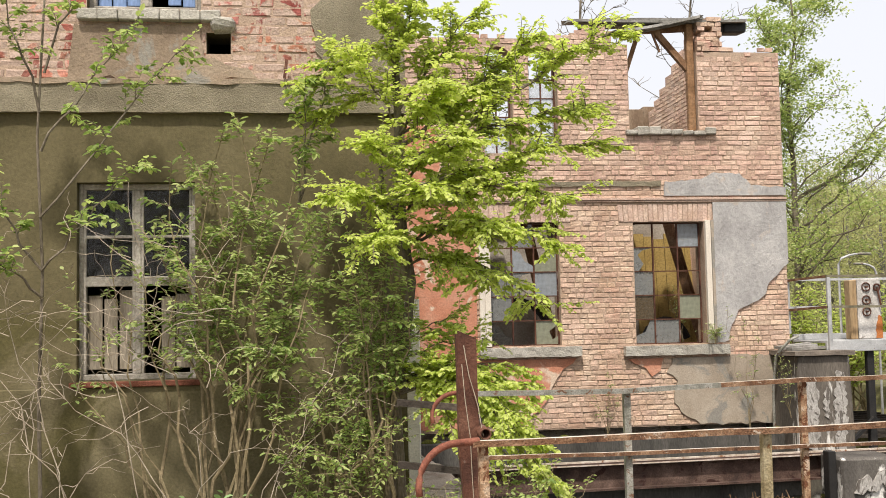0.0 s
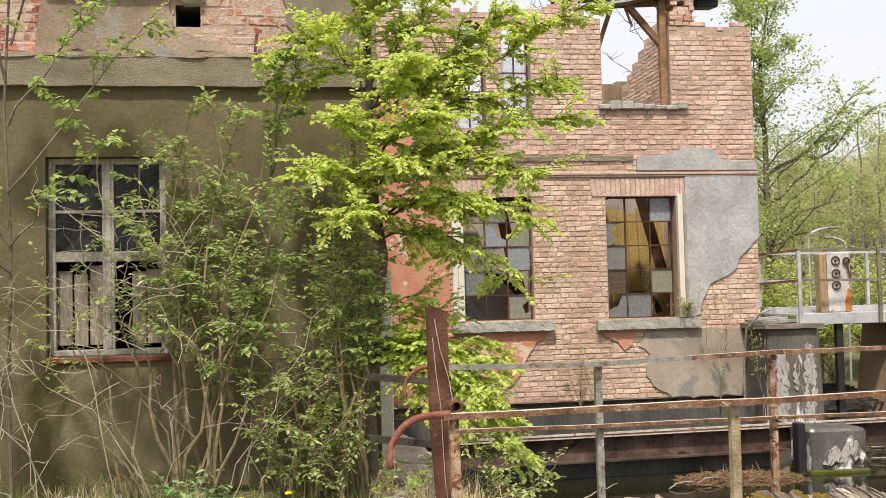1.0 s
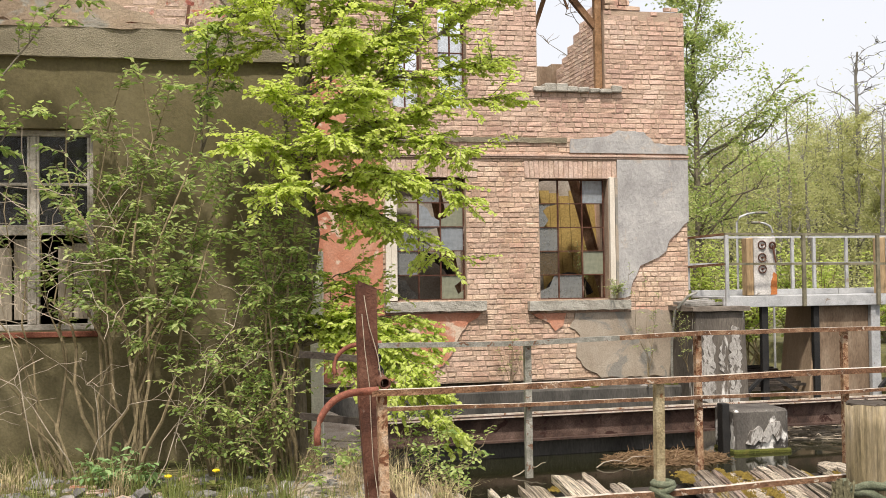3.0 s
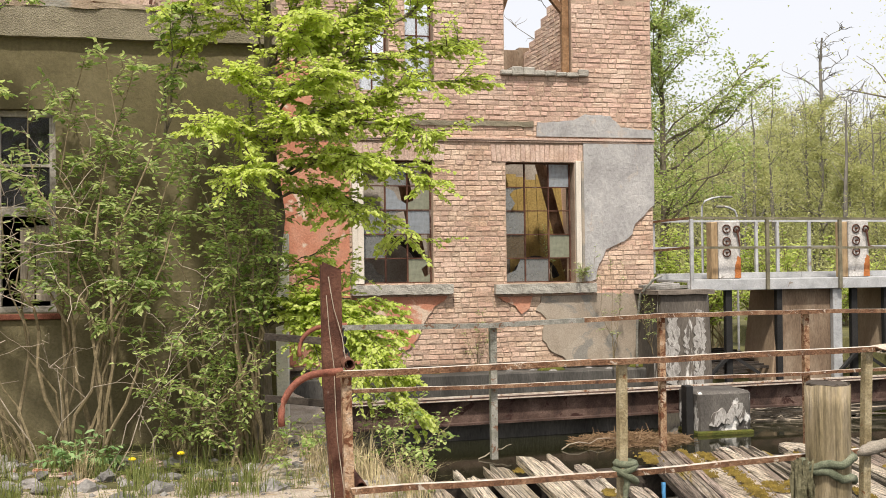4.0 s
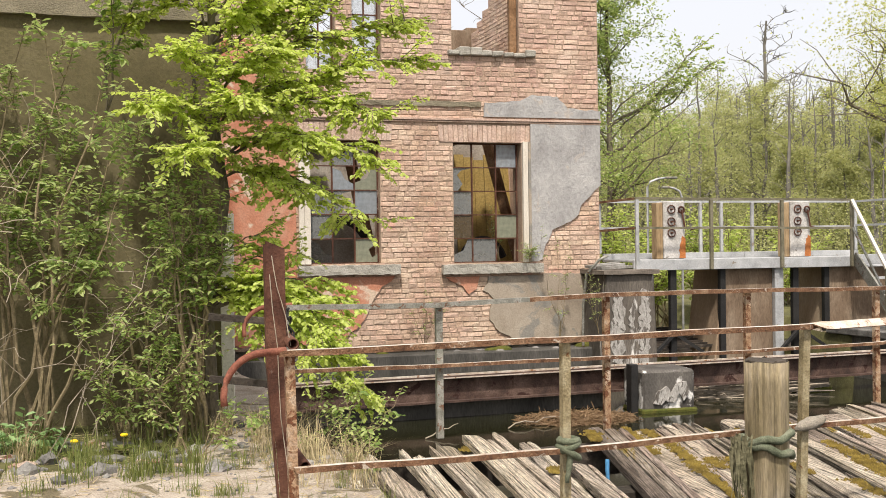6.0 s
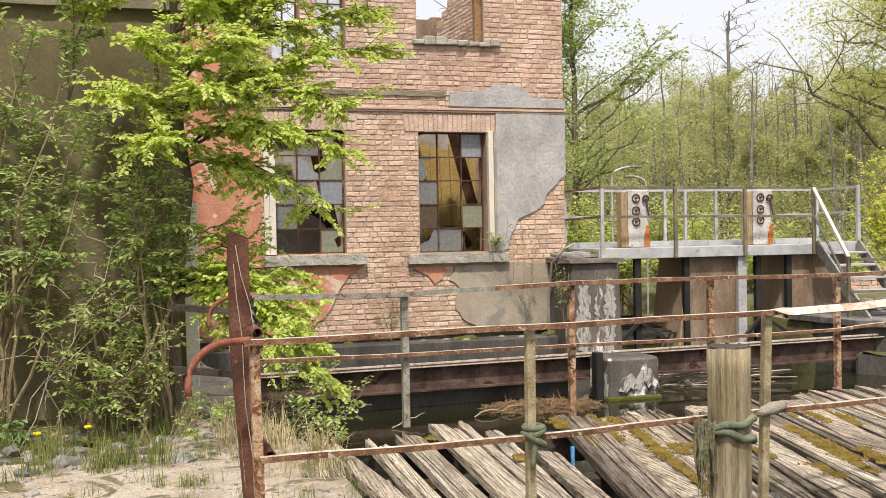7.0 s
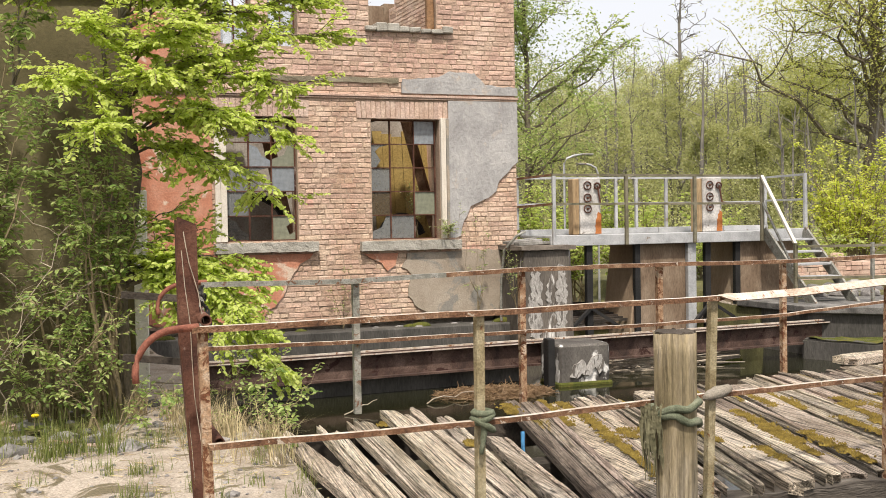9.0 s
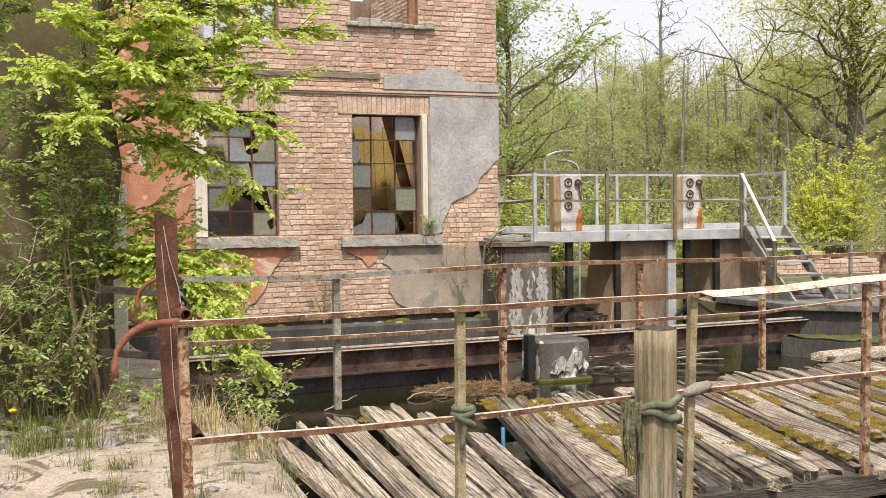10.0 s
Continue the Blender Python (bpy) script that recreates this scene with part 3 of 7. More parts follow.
def courses(x0, x1, z0, z1, r, course=0.0775, long=0.255):
    """Rows of bricks with mixed headers and stretchers."""
    row, z = 0, z0
    while z + course * 0.8 < z1:
        x = x0 - r.uniform(0, long)
        while x < x1:
            wd = long if r.random() < (0.5 if row % 2 else 0.38) else long * 0.5
            a, b = max(x, x0), min(x + wd, x1)
            if b - a > 0.05:
                yield a, b, z, z + course
            x += wd
        z += course
        row += 1


def clip_openings(a, b, z0, z1, openings):
    """The pieces of a brick outside the openings."""
    spans = [(a, b)]
    for o in openings:
        if z1 - 0.01 > o[2] and z0 + 0.01 < o[3]:
            nxt = []
            for s, e in spans:
                if e <= o[0] or s >= o[1]:
                    nxt.append((s, e))
                else:
                    if s < o[0]:
                        nxt.append((s, o[0]))
                    if e > o[1]:
                        nxt.append((o[1], e))
            spans = nxt
    return [(s, e) for s, e in spans if e - s > 0.035]


def brickwork(wall, x0, x1, z0, z1, openings, top, y, material, seed, near=None, material_hi=None, hi_from=99.0, arches=()):
    """Bricks proud of the mortar: those in the near stretch single, the others joined."""
    r = random.Random(seed)
    v, f, v2, f2, near_n = [], [], [], [], 0
    g = 0.0068
    for a, b, za, zb in courses(x0, x1, z0, z1, r):
        for s, e in clip_openings(a, b, za, zb, list(openings) + list(arches)):
            t = top((s + e) / 2)
            if zb > t - 0.02 or (zb > t - 0.24 and r.random() < 0.4):
                continue
            yf = y - 0.0085 + r.uniform(-0.0025, 0.0025) - (0.004 if r.random() < 0.06 else 0)
            dz = r.uniform(-0.0025, 0.0025)
            bv, bf = brick_geo(s + g * 1.35, e - g * 1.35, za + g + dz, zb - g + dz, yf, y + 0.03, r)
            if near and near[0] < (s + e) / 2 < near[1] and near[2] < za < near[3] and near_n < 300:
                near_n += 1
                part("brick", (bv, bf), material if za < hi_from else material_hi, wall)
                continue
            tv, tf = (v, f) if za < hi_from else (v2, f2)
            k = len(tv)
            tv += bv
            tf += [tuple(i + k for i in q) for q in bf]
    if v:
        tagged(part("brickwork", (v, f), material, wall), kind="stuff")
    if v2:
        tagged(part("brickwork_above", (v2, f2), material_hi, wall), kind="stuff")


# ---- plaster left on the mill wall ----
def plaster(name, corners, material, y0, y1, parent, rough=0.03, seed=1, keep=(), label=""):
    bm = bmesh.new()
    prism(bm, ragged(corners, rough, 0.08, seed, keep), y0, y1)
    return part(name, bm, material, parent, label)


P0 = WY - 0.032
plaster("render_patch", [(6.268, 3.34), (7.455, 3.34), (7.455, 2.38), (7.2, 2.15), (7.0, 1.86), (6.62, 1.68), (6.5, 1.45), (6.45, 1.22), (6.268, 1.19)], M_GREYPL, P0, WY, wall_mill, 0.025, 3, (0, 1, 8), "grey cement render with a jagged lower edge")
plaster("render_patch", [(5.52, 3.66), (5.5, 3.44), (7.46, 3.44), (7.46, 3.56), (6.9, 3.60), (6.72, 3.78), (6.3, 3.80), (6.1, 3.70)], M_GREYPL, P0 - 0.01, WY, wall_mill, 0.015, 4, (1,), "grey render band")
plaster("render_patch", [(5.55, 0.97), (6.45, 0.97), (6.45, 1.0), (7.0, 0.98), (7.35, 0.9), (7.34, -0.04), (5.95, -0.04), (5.72, 0.10), (5.55, 0.30), (5.62, 0.62), (5.45, 0.75)], M_BEIGEPL, P0, WY, wall_mill, 0.025, 5, (0, 4), "stained beige render")
plaster("render_patch", [(1.4, 1.95), (2.56, 1.95), (2.56, 1.0), (4.05, 1.0), (3.75, 0.72), (3.62, 0.45), (3.45, 0.22), (3.2, 0.05), (2.5, 0.02), (1.4, 0.02)], M_REDPL, P0, WY, wall_mill, 0.03, 6, (0, 1, 2, 9), "flaking red limewash plaster")
plaster("render_patch", [(0.82, 3.3), (2.56, 3.3), (2.56, 1.952), (0.82, 1.952)], M_REDPL, P0, WY, wall_mill, 0.02, 12, (0, 1, 2, 3), "flaking red limewash plaster")
plaster("render_patch", [(4.85, 0.97), (5.4, 0.97), (5.35, 0.78), (5.22, 0.70), (5.12, 0.83), (4.95, 0.9)], M_REDPL, P0, WY, wall_mill, 0.02, 7, (0,), "peeling red plaster scrap")
plaster("render_patch", [(0.9, 4.6), (2.0, 4.5), (2.1, 3.6), (0.9, 3.5)], M_REDPL, P0, WY, wall_mill, 0.05, 8, (), "red plaster remnant")
# string course and window mouldings
for nm, x0, x1, z0, z1, dep, ma in (("string_course", 0.82, 7.47, 3.375, 3.41, 0.05, M_ARCH), ("string_course", 0.82, 7.465, 3.345, 3.37, 0.035, M_ARCH),
                                    ("moulding", 6.125, 6.165, 1.18, 3.06, 0.07, M_WHITEPL), ("moulding", 6.17, 6.215, 1.18, 3.06, 0.05, M_WHITEPL), ("moulding", 6.22, 6.265, 1.18, 3.06, 0.055, M_BEIGEPL),
                                    ("moulding", 2.60, 2.68, 1.2, 3.06, 0.06, M_WHITEPL), ("moulding", 2.685, 2.775, 1.2, 3.06, 0.045, M_WHITEPL)):
    bm = bmesh.new()
    box(bm, x0, x1, WY - dep, WY + 0.01, z0, z1, 0.004)
    part(nm, bm, ma, wall_mill, "chalky plaster moulding")
bm = bmesh.new()
rough_box(bm, 0.82, 5.45, WY - 0.03, WY + 0.02, 3.59, 3.665, 60, 0.018, 6)
part("string_course", bm, M_STUCCO_BAND, wall_mill, "sooty projecting brick course")

# flat arches of upright bricks over the windows
SOLDIERS = [(2.55, 4.02, 3.05, 3.33), (4.78, 6.35, 3.04, 3.33)]
for x0, x1, z0, z1 in SOLDIERS:
    x, r = x0, random.Random(int(x0 * 10))
    while x < x1 - 0.05:
        bv, bf = brick_geo(x + 0.003, x + 0.0745, z0 + 0.004, z1 - 0.006 + r.uniform(-0.02, 0), WY - 0.013, WY + 0.03, r, 0.004)
        lean = ((x - (x0 + x1) / 2) / (x1 - x0)) * 0.16
        bv = [(p[0] + lean * (p[2] - z0), p[1], p[2]) for p in bv]
        part("arch_brick", (bv, bf), M_ARCH, wall_mill)
        x += 0.0775

# sills
for x0, x1, z in ((2.58, 4.12, 1.19), (4.79, 6.43, 1.17)):
    bm = bmesh.new()
    rough_box(bm, x0, x1, WY - 0.12, WY + 0.1, z - 0.155, z - 0.01, 30, 0.012, 11)
    part("window_sill", bm, M_SILL, wall_mill, "crumbling grey stone sill")
bm = bmesh.new()
for i in range(8):
    a = 4.93 + i * 0.18
    box(bm, a, a + 0.175, WY - 0.07 - R.uniform(0, 0.03), WY + 0.3, 4.38, 4.46 + R.uniform(-0.02, 0.06), 0.012, 0.012)
part("window_sill", bm, M_SILL, wall_mill, "broken brick sill of the roofless opening")


def steel_window(name, xs, z0, z1, y, rows, panes, label):
    """Rusty steel sash: upright bars at xs, rows of panes; panes maps (column, row from below) to a glass and how it broke."""
    th = thing(name, label, "window", kind="structure", at=(xs[0], y, z0))
    for x in xs:
        bm = bmesh.new()
        box(bm, x - 0.011, x + 0.011, y - 0.02, y + 0.02, z0, z1, 0.003)
        part("glazing_bar", bm, M_RUST_DARK, th)
    for j in range(rows + 1):
        z = z0 + (z1 - z0) * j / rows
        for i in range(len(xs) - 1):
            bm = bmesh.new()
            box(bm, xs[i] + 0.012, xs[i + 1] - 0.012, y - 0.016, y + 0.016, z - 0.008, z + 0.008)
            part("glazing_bar", bm, M_RUST_DARK, th)
    for (i, j), (glass, broken) in panes.items():
        xa, xb = xs[i] + 0.012, xs[i + 1] - 0.012
        za, zb = z0 + (z1 - z0) * j / rows + 0.009, z0 + (z1 - z0) * (j + 1) / rows - 0.009
        w, h = xb - xa, zb - za
        out = {"whole": [(0, 0), (1, 0), (1, 1), (0, 1)], "low": [(0, 0), (1, 0), (1, 0.25), (0.6, 0.45), (0.4, 0.8), (0, 0.95)], "slant": [(0, 0), (1, 0), (1, 1), (0.8, 1), (0.55, 0.5), (0, 0.3)],
               "corner": [(0, 0), (0.3, 0), (0.55, 0.3), (0.25, 0.7), (0.5, 0.9), (1, 1), (0, 1)], "notch": [(0, 0), (1, 0), (1, 0.35), (0.75, 0.2), (0.6, 0.55), (1, 0.85), (1, 1), (0, 1)]}[broken]
        bm = bmesh.new()
        prism(bm, [(xa + u * w, za + q * h) for u, q in out], y - 0.002, y + 0.002)
        part("pane", bm, glass, th).visible_shadow = False
    return th


M_GLASS_GREEN = glass_mat("greenish_dirty_glass", (0.22, 0.23, 0.165), 0.8, 0.3)
M_GLASS_BROWN = glass_mat("brown_dirty_glass", (0.085, 0.062, 0.035), 0.75, 0.2)
M_GLASS_CLEAR = glass_mat("rain_spotted_glass", (0.42, 0.45, 0.47), 0.35, 0.1)
M_GLASS_GREY = glass_mat("grey_dusty_glass", (0.17, 0.175, 0.168), 0.72, 0.25)
A, B, C, D, E = M_GLASS_GREY, M_GLASS_PALE, M_GLASS_GREEN, M_GLASS_BROWN, M_GLASS_DARK
steel_window("window_1", (2.79, 3.13, 3.47, 3.83), 1.21, 3.04, WY + 0.13, 5,
             {(2, 0): (C, "notch"), (0, 0): (E, "low"), (0, 1): (A, "whole"), (0, 2): (A, "whole"), (2, 2): (B, "whole"), (1, 2): (A, "corner"), (1, 3): (B, "low"), (2, 3): (C, "slant"), (1, 4): (A, "slant")}, "rusty steel sash window with many broken panes")
steel_window("window_2", (5.01, 5.34, 5.73, 6.08), 1.19, 3.03, WY + 0.13, 5,
             {(2, 4): (B, "whole"), (0, 3): (A, "corner"), (0, 2): (A, "whole"), (0, 1): (D, "whole"), (2, 1): (C, "whole"), (0, 0): (A, "slant"), (1, 0): (A, "whole")}, "rusty steel sash window with broken and dusty panes")
steel_window("window_3", (3.45, 3.66, 3.87), 4.1, 5.56, WY + 0.2, 5, {(i, j): (M_GLASS_CLEAR, "whole") for i in range(2) for j in range(4)}, "narrow round-arched window with steel glazing bars")
steel_window("window_4", (2.75, 2.96, 3.17), 4.1, 5.56, WY + 0.2, 5, {(i, j): (M_GLASS_CLEAR, "whole") for i in range(2) for j in range(4) if j != 2}, "narrow round-arched window with steel glazing bars")
# round heads of the two narrow windows
for cx in (3.66, 2.96):
    bm = bmesh.new()
    for sgn in (-1, 1):
        pts = [(cx + sgn * 0.22, 5.52), (cx + sgn * 0.22, 5.745)] + [(cx + sgn * 0.22 * math.sin(a), 5.52 + 0.215 * math.cos(a)) for a in np.linspace(0, math.pi / 2, 7)][:-1]
        prism(bm, pts, WY - 0.004, WY + 0.37)
    part("arch_spandrel", bm, M_BRICK, wall_mill, "brick window arch")

# rest of the mill shell: side, back and floors
bm = bmesh.new()
box(bm, 7.06, 7.44, WY + 0.38, 18.0, -0.5, 5.75, 0.01)
for i in range(8):
    y = 18.0 + i * 0.36
    box(bm, 7.06, 7.44, y, y + 0.36, -0.5, 6.85 - i * 0.155, 0.008, 0.006)
tagged(part("wall_mill_side", bm, M_BRICK_TOP), "stepped broken brick side wall of the mill", "wall", kind="structure")
side_wall = bpy.data.objects["wall_mill_side"]
v, f, r = [], [], random.Random(31)
for a, b, za, zb in courses(18.0, 20.8, 4.3, 6.8, r):
    if zb < 6.83 - int((b - 18.0) / 0.36) * 0.155:
        bv, bf = brick_geo(a + 0.006, b - 0.006, za + 0.006, zb - 0.006, -0.012, 0.03, r)
        k = len(v)
        v += [(7.06 + p[1], p[0], p[2]) for p in bv]
        f += [tuple(i + k for i in q) for q in bf]
tagged(part("brickwork", (v, f), M_BRICK, side_wall), kind="stuff")
bm = bmesh.new()
box(bm, 0.8, 7.44, 20.9, 21.3, -0.5, 3.2)
for i in range(14):
    x = 0.8 + i * 0.474
    box(bm, x, x + 0.474, 20.9, 21.3, 3.2, 5.88 + R.uniform(-0.08, 0.12) if x > 5.5 else 4.2 + R.uniform(-0.3, 0.3), 0.01)
tagged(part("wall_mill_back", bm, M_CONC_BROWN), "low broken brick back wall of the mill", "wall", kind="structure")
bm = bmesh.new()
r = random.Random(17)
for i in range(24):
    y = WY + 0.38 + i * 0.205
    # wide gap added to let daylight fall on the ochre boards
    gone = 6 < i < 15 or r.random() < 0.12
    box(bm, 0.8, r.uniform(2.6, 4.2) if gone else 7.06, y, y + 0.19, 3.47 + r.uniform(-0.02, 0.01), 3.6, 0.0, 0.012)
for x in (1.6, 3.0, 4.4, 5.8):
    box(bm, x, x + 0.14, WY + 0.38, 18.88, 3.26, 3.44, 0.01, 0.01)
tagged(part("ceiling", bm, M_TIMBER), "dark timber floor above the mill room, gap added for daylight", "ceiling", kind="structure")
bm = bmesh.new()
box(bm, 0.8, 7.06, WY + 0.38, 20.9, 0.3, 0.42)
tagged(part("floor", bm, M_CONC), "rubble-strewn mill room floor", "floor", kind="structure")
bm = bmesh.new()
box(bm, 0.8, 7.06, 18.9, 19.02, 0.42, 3.45)
tagged(part("wall_partition", bm, M_INNER), "sooty plaster partition in the mill room", "wall", kind="structure")
th = thing("board_stack", "ochre boards standing against the partition", "boards", at=(6.4, 18.7, 0.42))
for i in range(8):
    bm = bmesh.new()
    x = 6.10 + i * 0.19
    bar(bm, (x, 18.5, 0.42), (x, 18.82, 3.12 - 0.05 * (i % 3)), 0.182, 0.03, (0, 1, 0))
    part("board", bm, M_OCHRE, th)
th = thing("fallen_beams", "fallen dark roof beams inside the mill", "beams", at=(5.5, 17.2, 0.42))
for a, b in (((6.9, 17.3, 0.42), (6.3, 17.9, 3.44)), ((4.2, 17.0, 0.42), (3.7, 17.6, 3.44)), ((3.0, 16.8, 0.5), (4.6, 17.2, 1.1)), ((5.0, 17.6, 0.5), (6.9, 17.2, 0.9)), ((2.6, 16.5, 3.1), (7.0, 16.6, 3.22))):
    bm = bmesh.new()
    bar(bm, a, b, 0.13, 0.15)
    part("beam", bm, M_WOOD_BROWN, th)
th = thing("broken_belt_wheel", "dark broken wheel rim lying in the mill room", "wheel", at=(3.4, 16.9, 1.0))
wd = Wood()
wd.tube([Vector((3.4 + 0.55 * math.cos(a), 16.9, 1.35 + 0.55 * math.sin(a))) for a in np.linspace(0.2, 3.3, 14)], 0.06, 0.06, 6)
part("rim", (wd.v, wd.f), M_BLACK, th)
wd = Wood()
wd.tube([Vector((5.9 + 0.4 * math.cos(a), 16.9, 1.05 + 0.5 * math.sin(a))) for a in np.linspace(0.4, 3.6, 14)], 0.06, 0.06, 6)
part("rim", (wd.v, wd.f), M_BLACK, th)

# roof remains
th = thing("roof_remnant", "sagging grey boards and felt on dark rafters over the open bay", "roof", at=(5.4, WY, 5.9))
roof_boards = []
for i, (a, b, wdt) in enumerate((((4.0, 15.7, 6.16), (7.0, 15.75, 6.27), 0.3), ((4.85, 15.62, 6.02), (6.2, 15.6, 6.24), 0.22), ((4.3, 16.1, 6.22), (6.8, 16.15, 6.33), 0.35), ((5.2, 15.95, 6.14), (7.05, 15.9, 6.31), 0.3))):
    roof_boards.append((a, b, wdt, th))
for a, b, s in (((5.02, 15.85, 5.35), (5.28, 15.8, 6.12), 0.07), ((5.45, 15.75, 6.1), (6.05, 15.75, 5.4), 0.09), ((5.0, 15.8, 6.05), (6.15, 15.8, 6.12), 0.1), ((5.42, 15.7, 6.05), (5.55, 15.7, 5.7), 0.03)):
    bm = bmesh.new()
    bar(bm, a, b, s, s)
    part("rafter", bm, M_WOOD_BROWN, th)
bm = bmesh.new()
box(bm, 5.98, 6.09, 15.66, 15.78, 4.46, 6.15, 0.01, 0.006)
part("timber_post", bm, M_WOOD_BROWN, th)
r = random.Random(19)
for a, b, za, zb in courses(6.11, 6.52, 5.70, 6.24, r):
    if r.random() < 0.9 - 0.9 * max(0, (a - 6.25)) * (za - 5.6):
        part("loose_brick", brick_geo(a + 0.005, b - 0.005, za + 0.004, zb - 0.004, WY - 0.02 + r.uniform(-0.015, 0.02), WY + 0.32, r, 0.008), M_BRICK, th)
bm = bmesh.new()
box(bm, 6.62, 6.98, 15.7, 16.0, 6.05, 6.2, 0.02, 0.02)
part("roof_edge", bm, M_BLACK, th, "charred roof edge")

# plinth at the water's edge with a mossy ledge
bm = bmesh.new()
box(bm, 0.8, 7.5, 15.22, WY - 0.002, -1.6, -0.16, 0.02, 0.006)
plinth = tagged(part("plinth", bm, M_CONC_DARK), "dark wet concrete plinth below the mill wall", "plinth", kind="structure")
for i in range(26):
    x, y = R.uniform(1.2, 7.2), R.uniform(15.28, 15.55)
    bm = bmesh.new()
    s = R.uniform(0.02, 0.06) * (2 if i % 3 == 0 else 1)
    bmesh.ops.create_icosphere(bm, subdivisions=2, radius=1.0)
    for vv in bm.verts:
        vv.co = Vector((x + vv.co.x * s * 1.6, y + vv.co.y * s * 0.7, -0.17 + max(-0.2, vv.co.z) * s * 0.7)) + noise.noise_vector(vv.co * 3 + Vector((i, 0, 0))) * s * 0.25
    part("moss_cushion" if i % 3 == 0 else "rubble_stone", bm, M_MOSS if i % 3 == 0 else M_STONE, plinth, smooth=i % 3 == 0)

# ---- rendered house beside the bridge ----
LY = 8.5
LOPEN = [(-1.88, -0.94, 1.14, 2.75), (-1.80, -0.88, 4.19, 5.6), (-0.84, -0.64, 3.82, 4.0)]
bm = bmesh.new()
slab_with_openings(bm, -6.5, 0.80, -0.3, lambda x: 6.2, LOPEN, LY, LY + 0.4)
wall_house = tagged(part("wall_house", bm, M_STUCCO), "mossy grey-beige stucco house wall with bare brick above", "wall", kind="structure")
bm = bmesh.new()
box(bm, 0.40, 0.798, LY + 0.4, WY, -0.3, 6.2)
box(bm, -6.5, -6.1, LY + 0.4, WY, -0.3, 6.2)
box(bm, -6.1, 0.4, WY, WY + 0.3, -0.3, 6.2)
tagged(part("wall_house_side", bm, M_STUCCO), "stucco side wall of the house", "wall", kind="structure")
bm = bmesh.new()
box(bm, -6.1, 0.4, LY + 0.4, WY, 6.0, 6.2)
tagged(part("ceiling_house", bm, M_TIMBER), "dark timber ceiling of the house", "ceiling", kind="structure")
bm = bmesh.new()
box(bm, -6.1, 0.4, LY + 0.4, WY, 0.3, 0.4)
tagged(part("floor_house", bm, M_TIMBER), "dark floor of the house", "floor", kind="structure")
# corner plaster, whitened to look sunlit although the tree shades it
bm = bmesh.new()
box(bm, 0.775, 0.89, LY - 0.03, LY + 0.5, 0.02, 1.75, 0.01, 0.008)
part("corner_strip", bm, M_SUNLIT_PLASTER, wall_house, "white plaster on the house corner, whitened to look sunlit")
bm = bmesh.new()
slab_with_openings(bm, -2.7, 0.12, 3.6, lambda x: 5.65, LOPEN[1:], LY - 0.005, LY)
part("mortar_bed", bm, M_MORTAR, wall_house)
bm = bmesh.new()
rough_box(bm, -6.5, 0.815, LY - 0.06, LY + 0.05, 3.32, 3.565, 90, 0.008, 5)
part("cornice", bm, M_STUCCO_BAND, wall_house, "rough cast stucco band")
bm = bmesh.new()
rough_box(bm, -6.5, 0.815, LY - 0.07, LY + 0.05, 3.555, 3.60, 90, 0.014, 7)
part("cornice", bm, M_BEIGE_HOUSE, wall_house, "brick edge above the band")
bm = bmesh.new()
box(bm, -6.5, 0.82, LY - 0.03, LY, -0.2, 1.09, 0.008)
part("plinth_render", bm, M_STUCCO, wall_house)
plaster("render_patch", [(-1.9, 4.05), (-0.88, 4.05), (-0.86, 3.78), (-0.5, 3.7), (-0.42, 3.61), (-1.95, 3.61)], M_BEIGE_HOUSE, LY - 0.03, LY, wall_house, 0.02, 21, (5,), "stained beige plaster")
plaster("render_patch", [(0.06, 4.0), (0.02, 4.2), (0.15, 4.36), (0.3, 4.42), (0.3, 6.1), (0.81, 6.1), (0.81, 3.61), (0.35, 3.61), (0.16, 3.72), (0.06, 3.85)], M_STUCCO_BAND, LY - 0.03, LY, wall_house, 0.015, 22, (4, 5, 6), "stucco patch with a rounded edge")
bm = bmesh.new()
for i in range(7):
    a = -1.87 + i * 0.165
    box(bm, a, a + 0.16, LY - 0.09 - R.uniform(0, 0.01), LY + 0.12, 4.08, 4.18 - R.uniform(0, 0.012), 0.008, 0.004)
part("window_sill", bm, M_SILL, wall_house, "brick-on-edge sill")
bm = bmesh.new()
box(bm, -0.82, -0.58, LY - 0.08, LY + 0.02, 4.0, 4.12, 0.03, 0.03)
part("stone_lump", bm, M_SILL, wall_house, "loose stone over the joist hole")
bm = bmesh.new()
bar(bm, (-0.20, LY - 0.1, 3.60), (-0.18, LY - 0.08, 3.76), 0.025, 0.02)
part("iron_stub", bm, M_RUST_DARK, wall_house, "rusty iron stub")


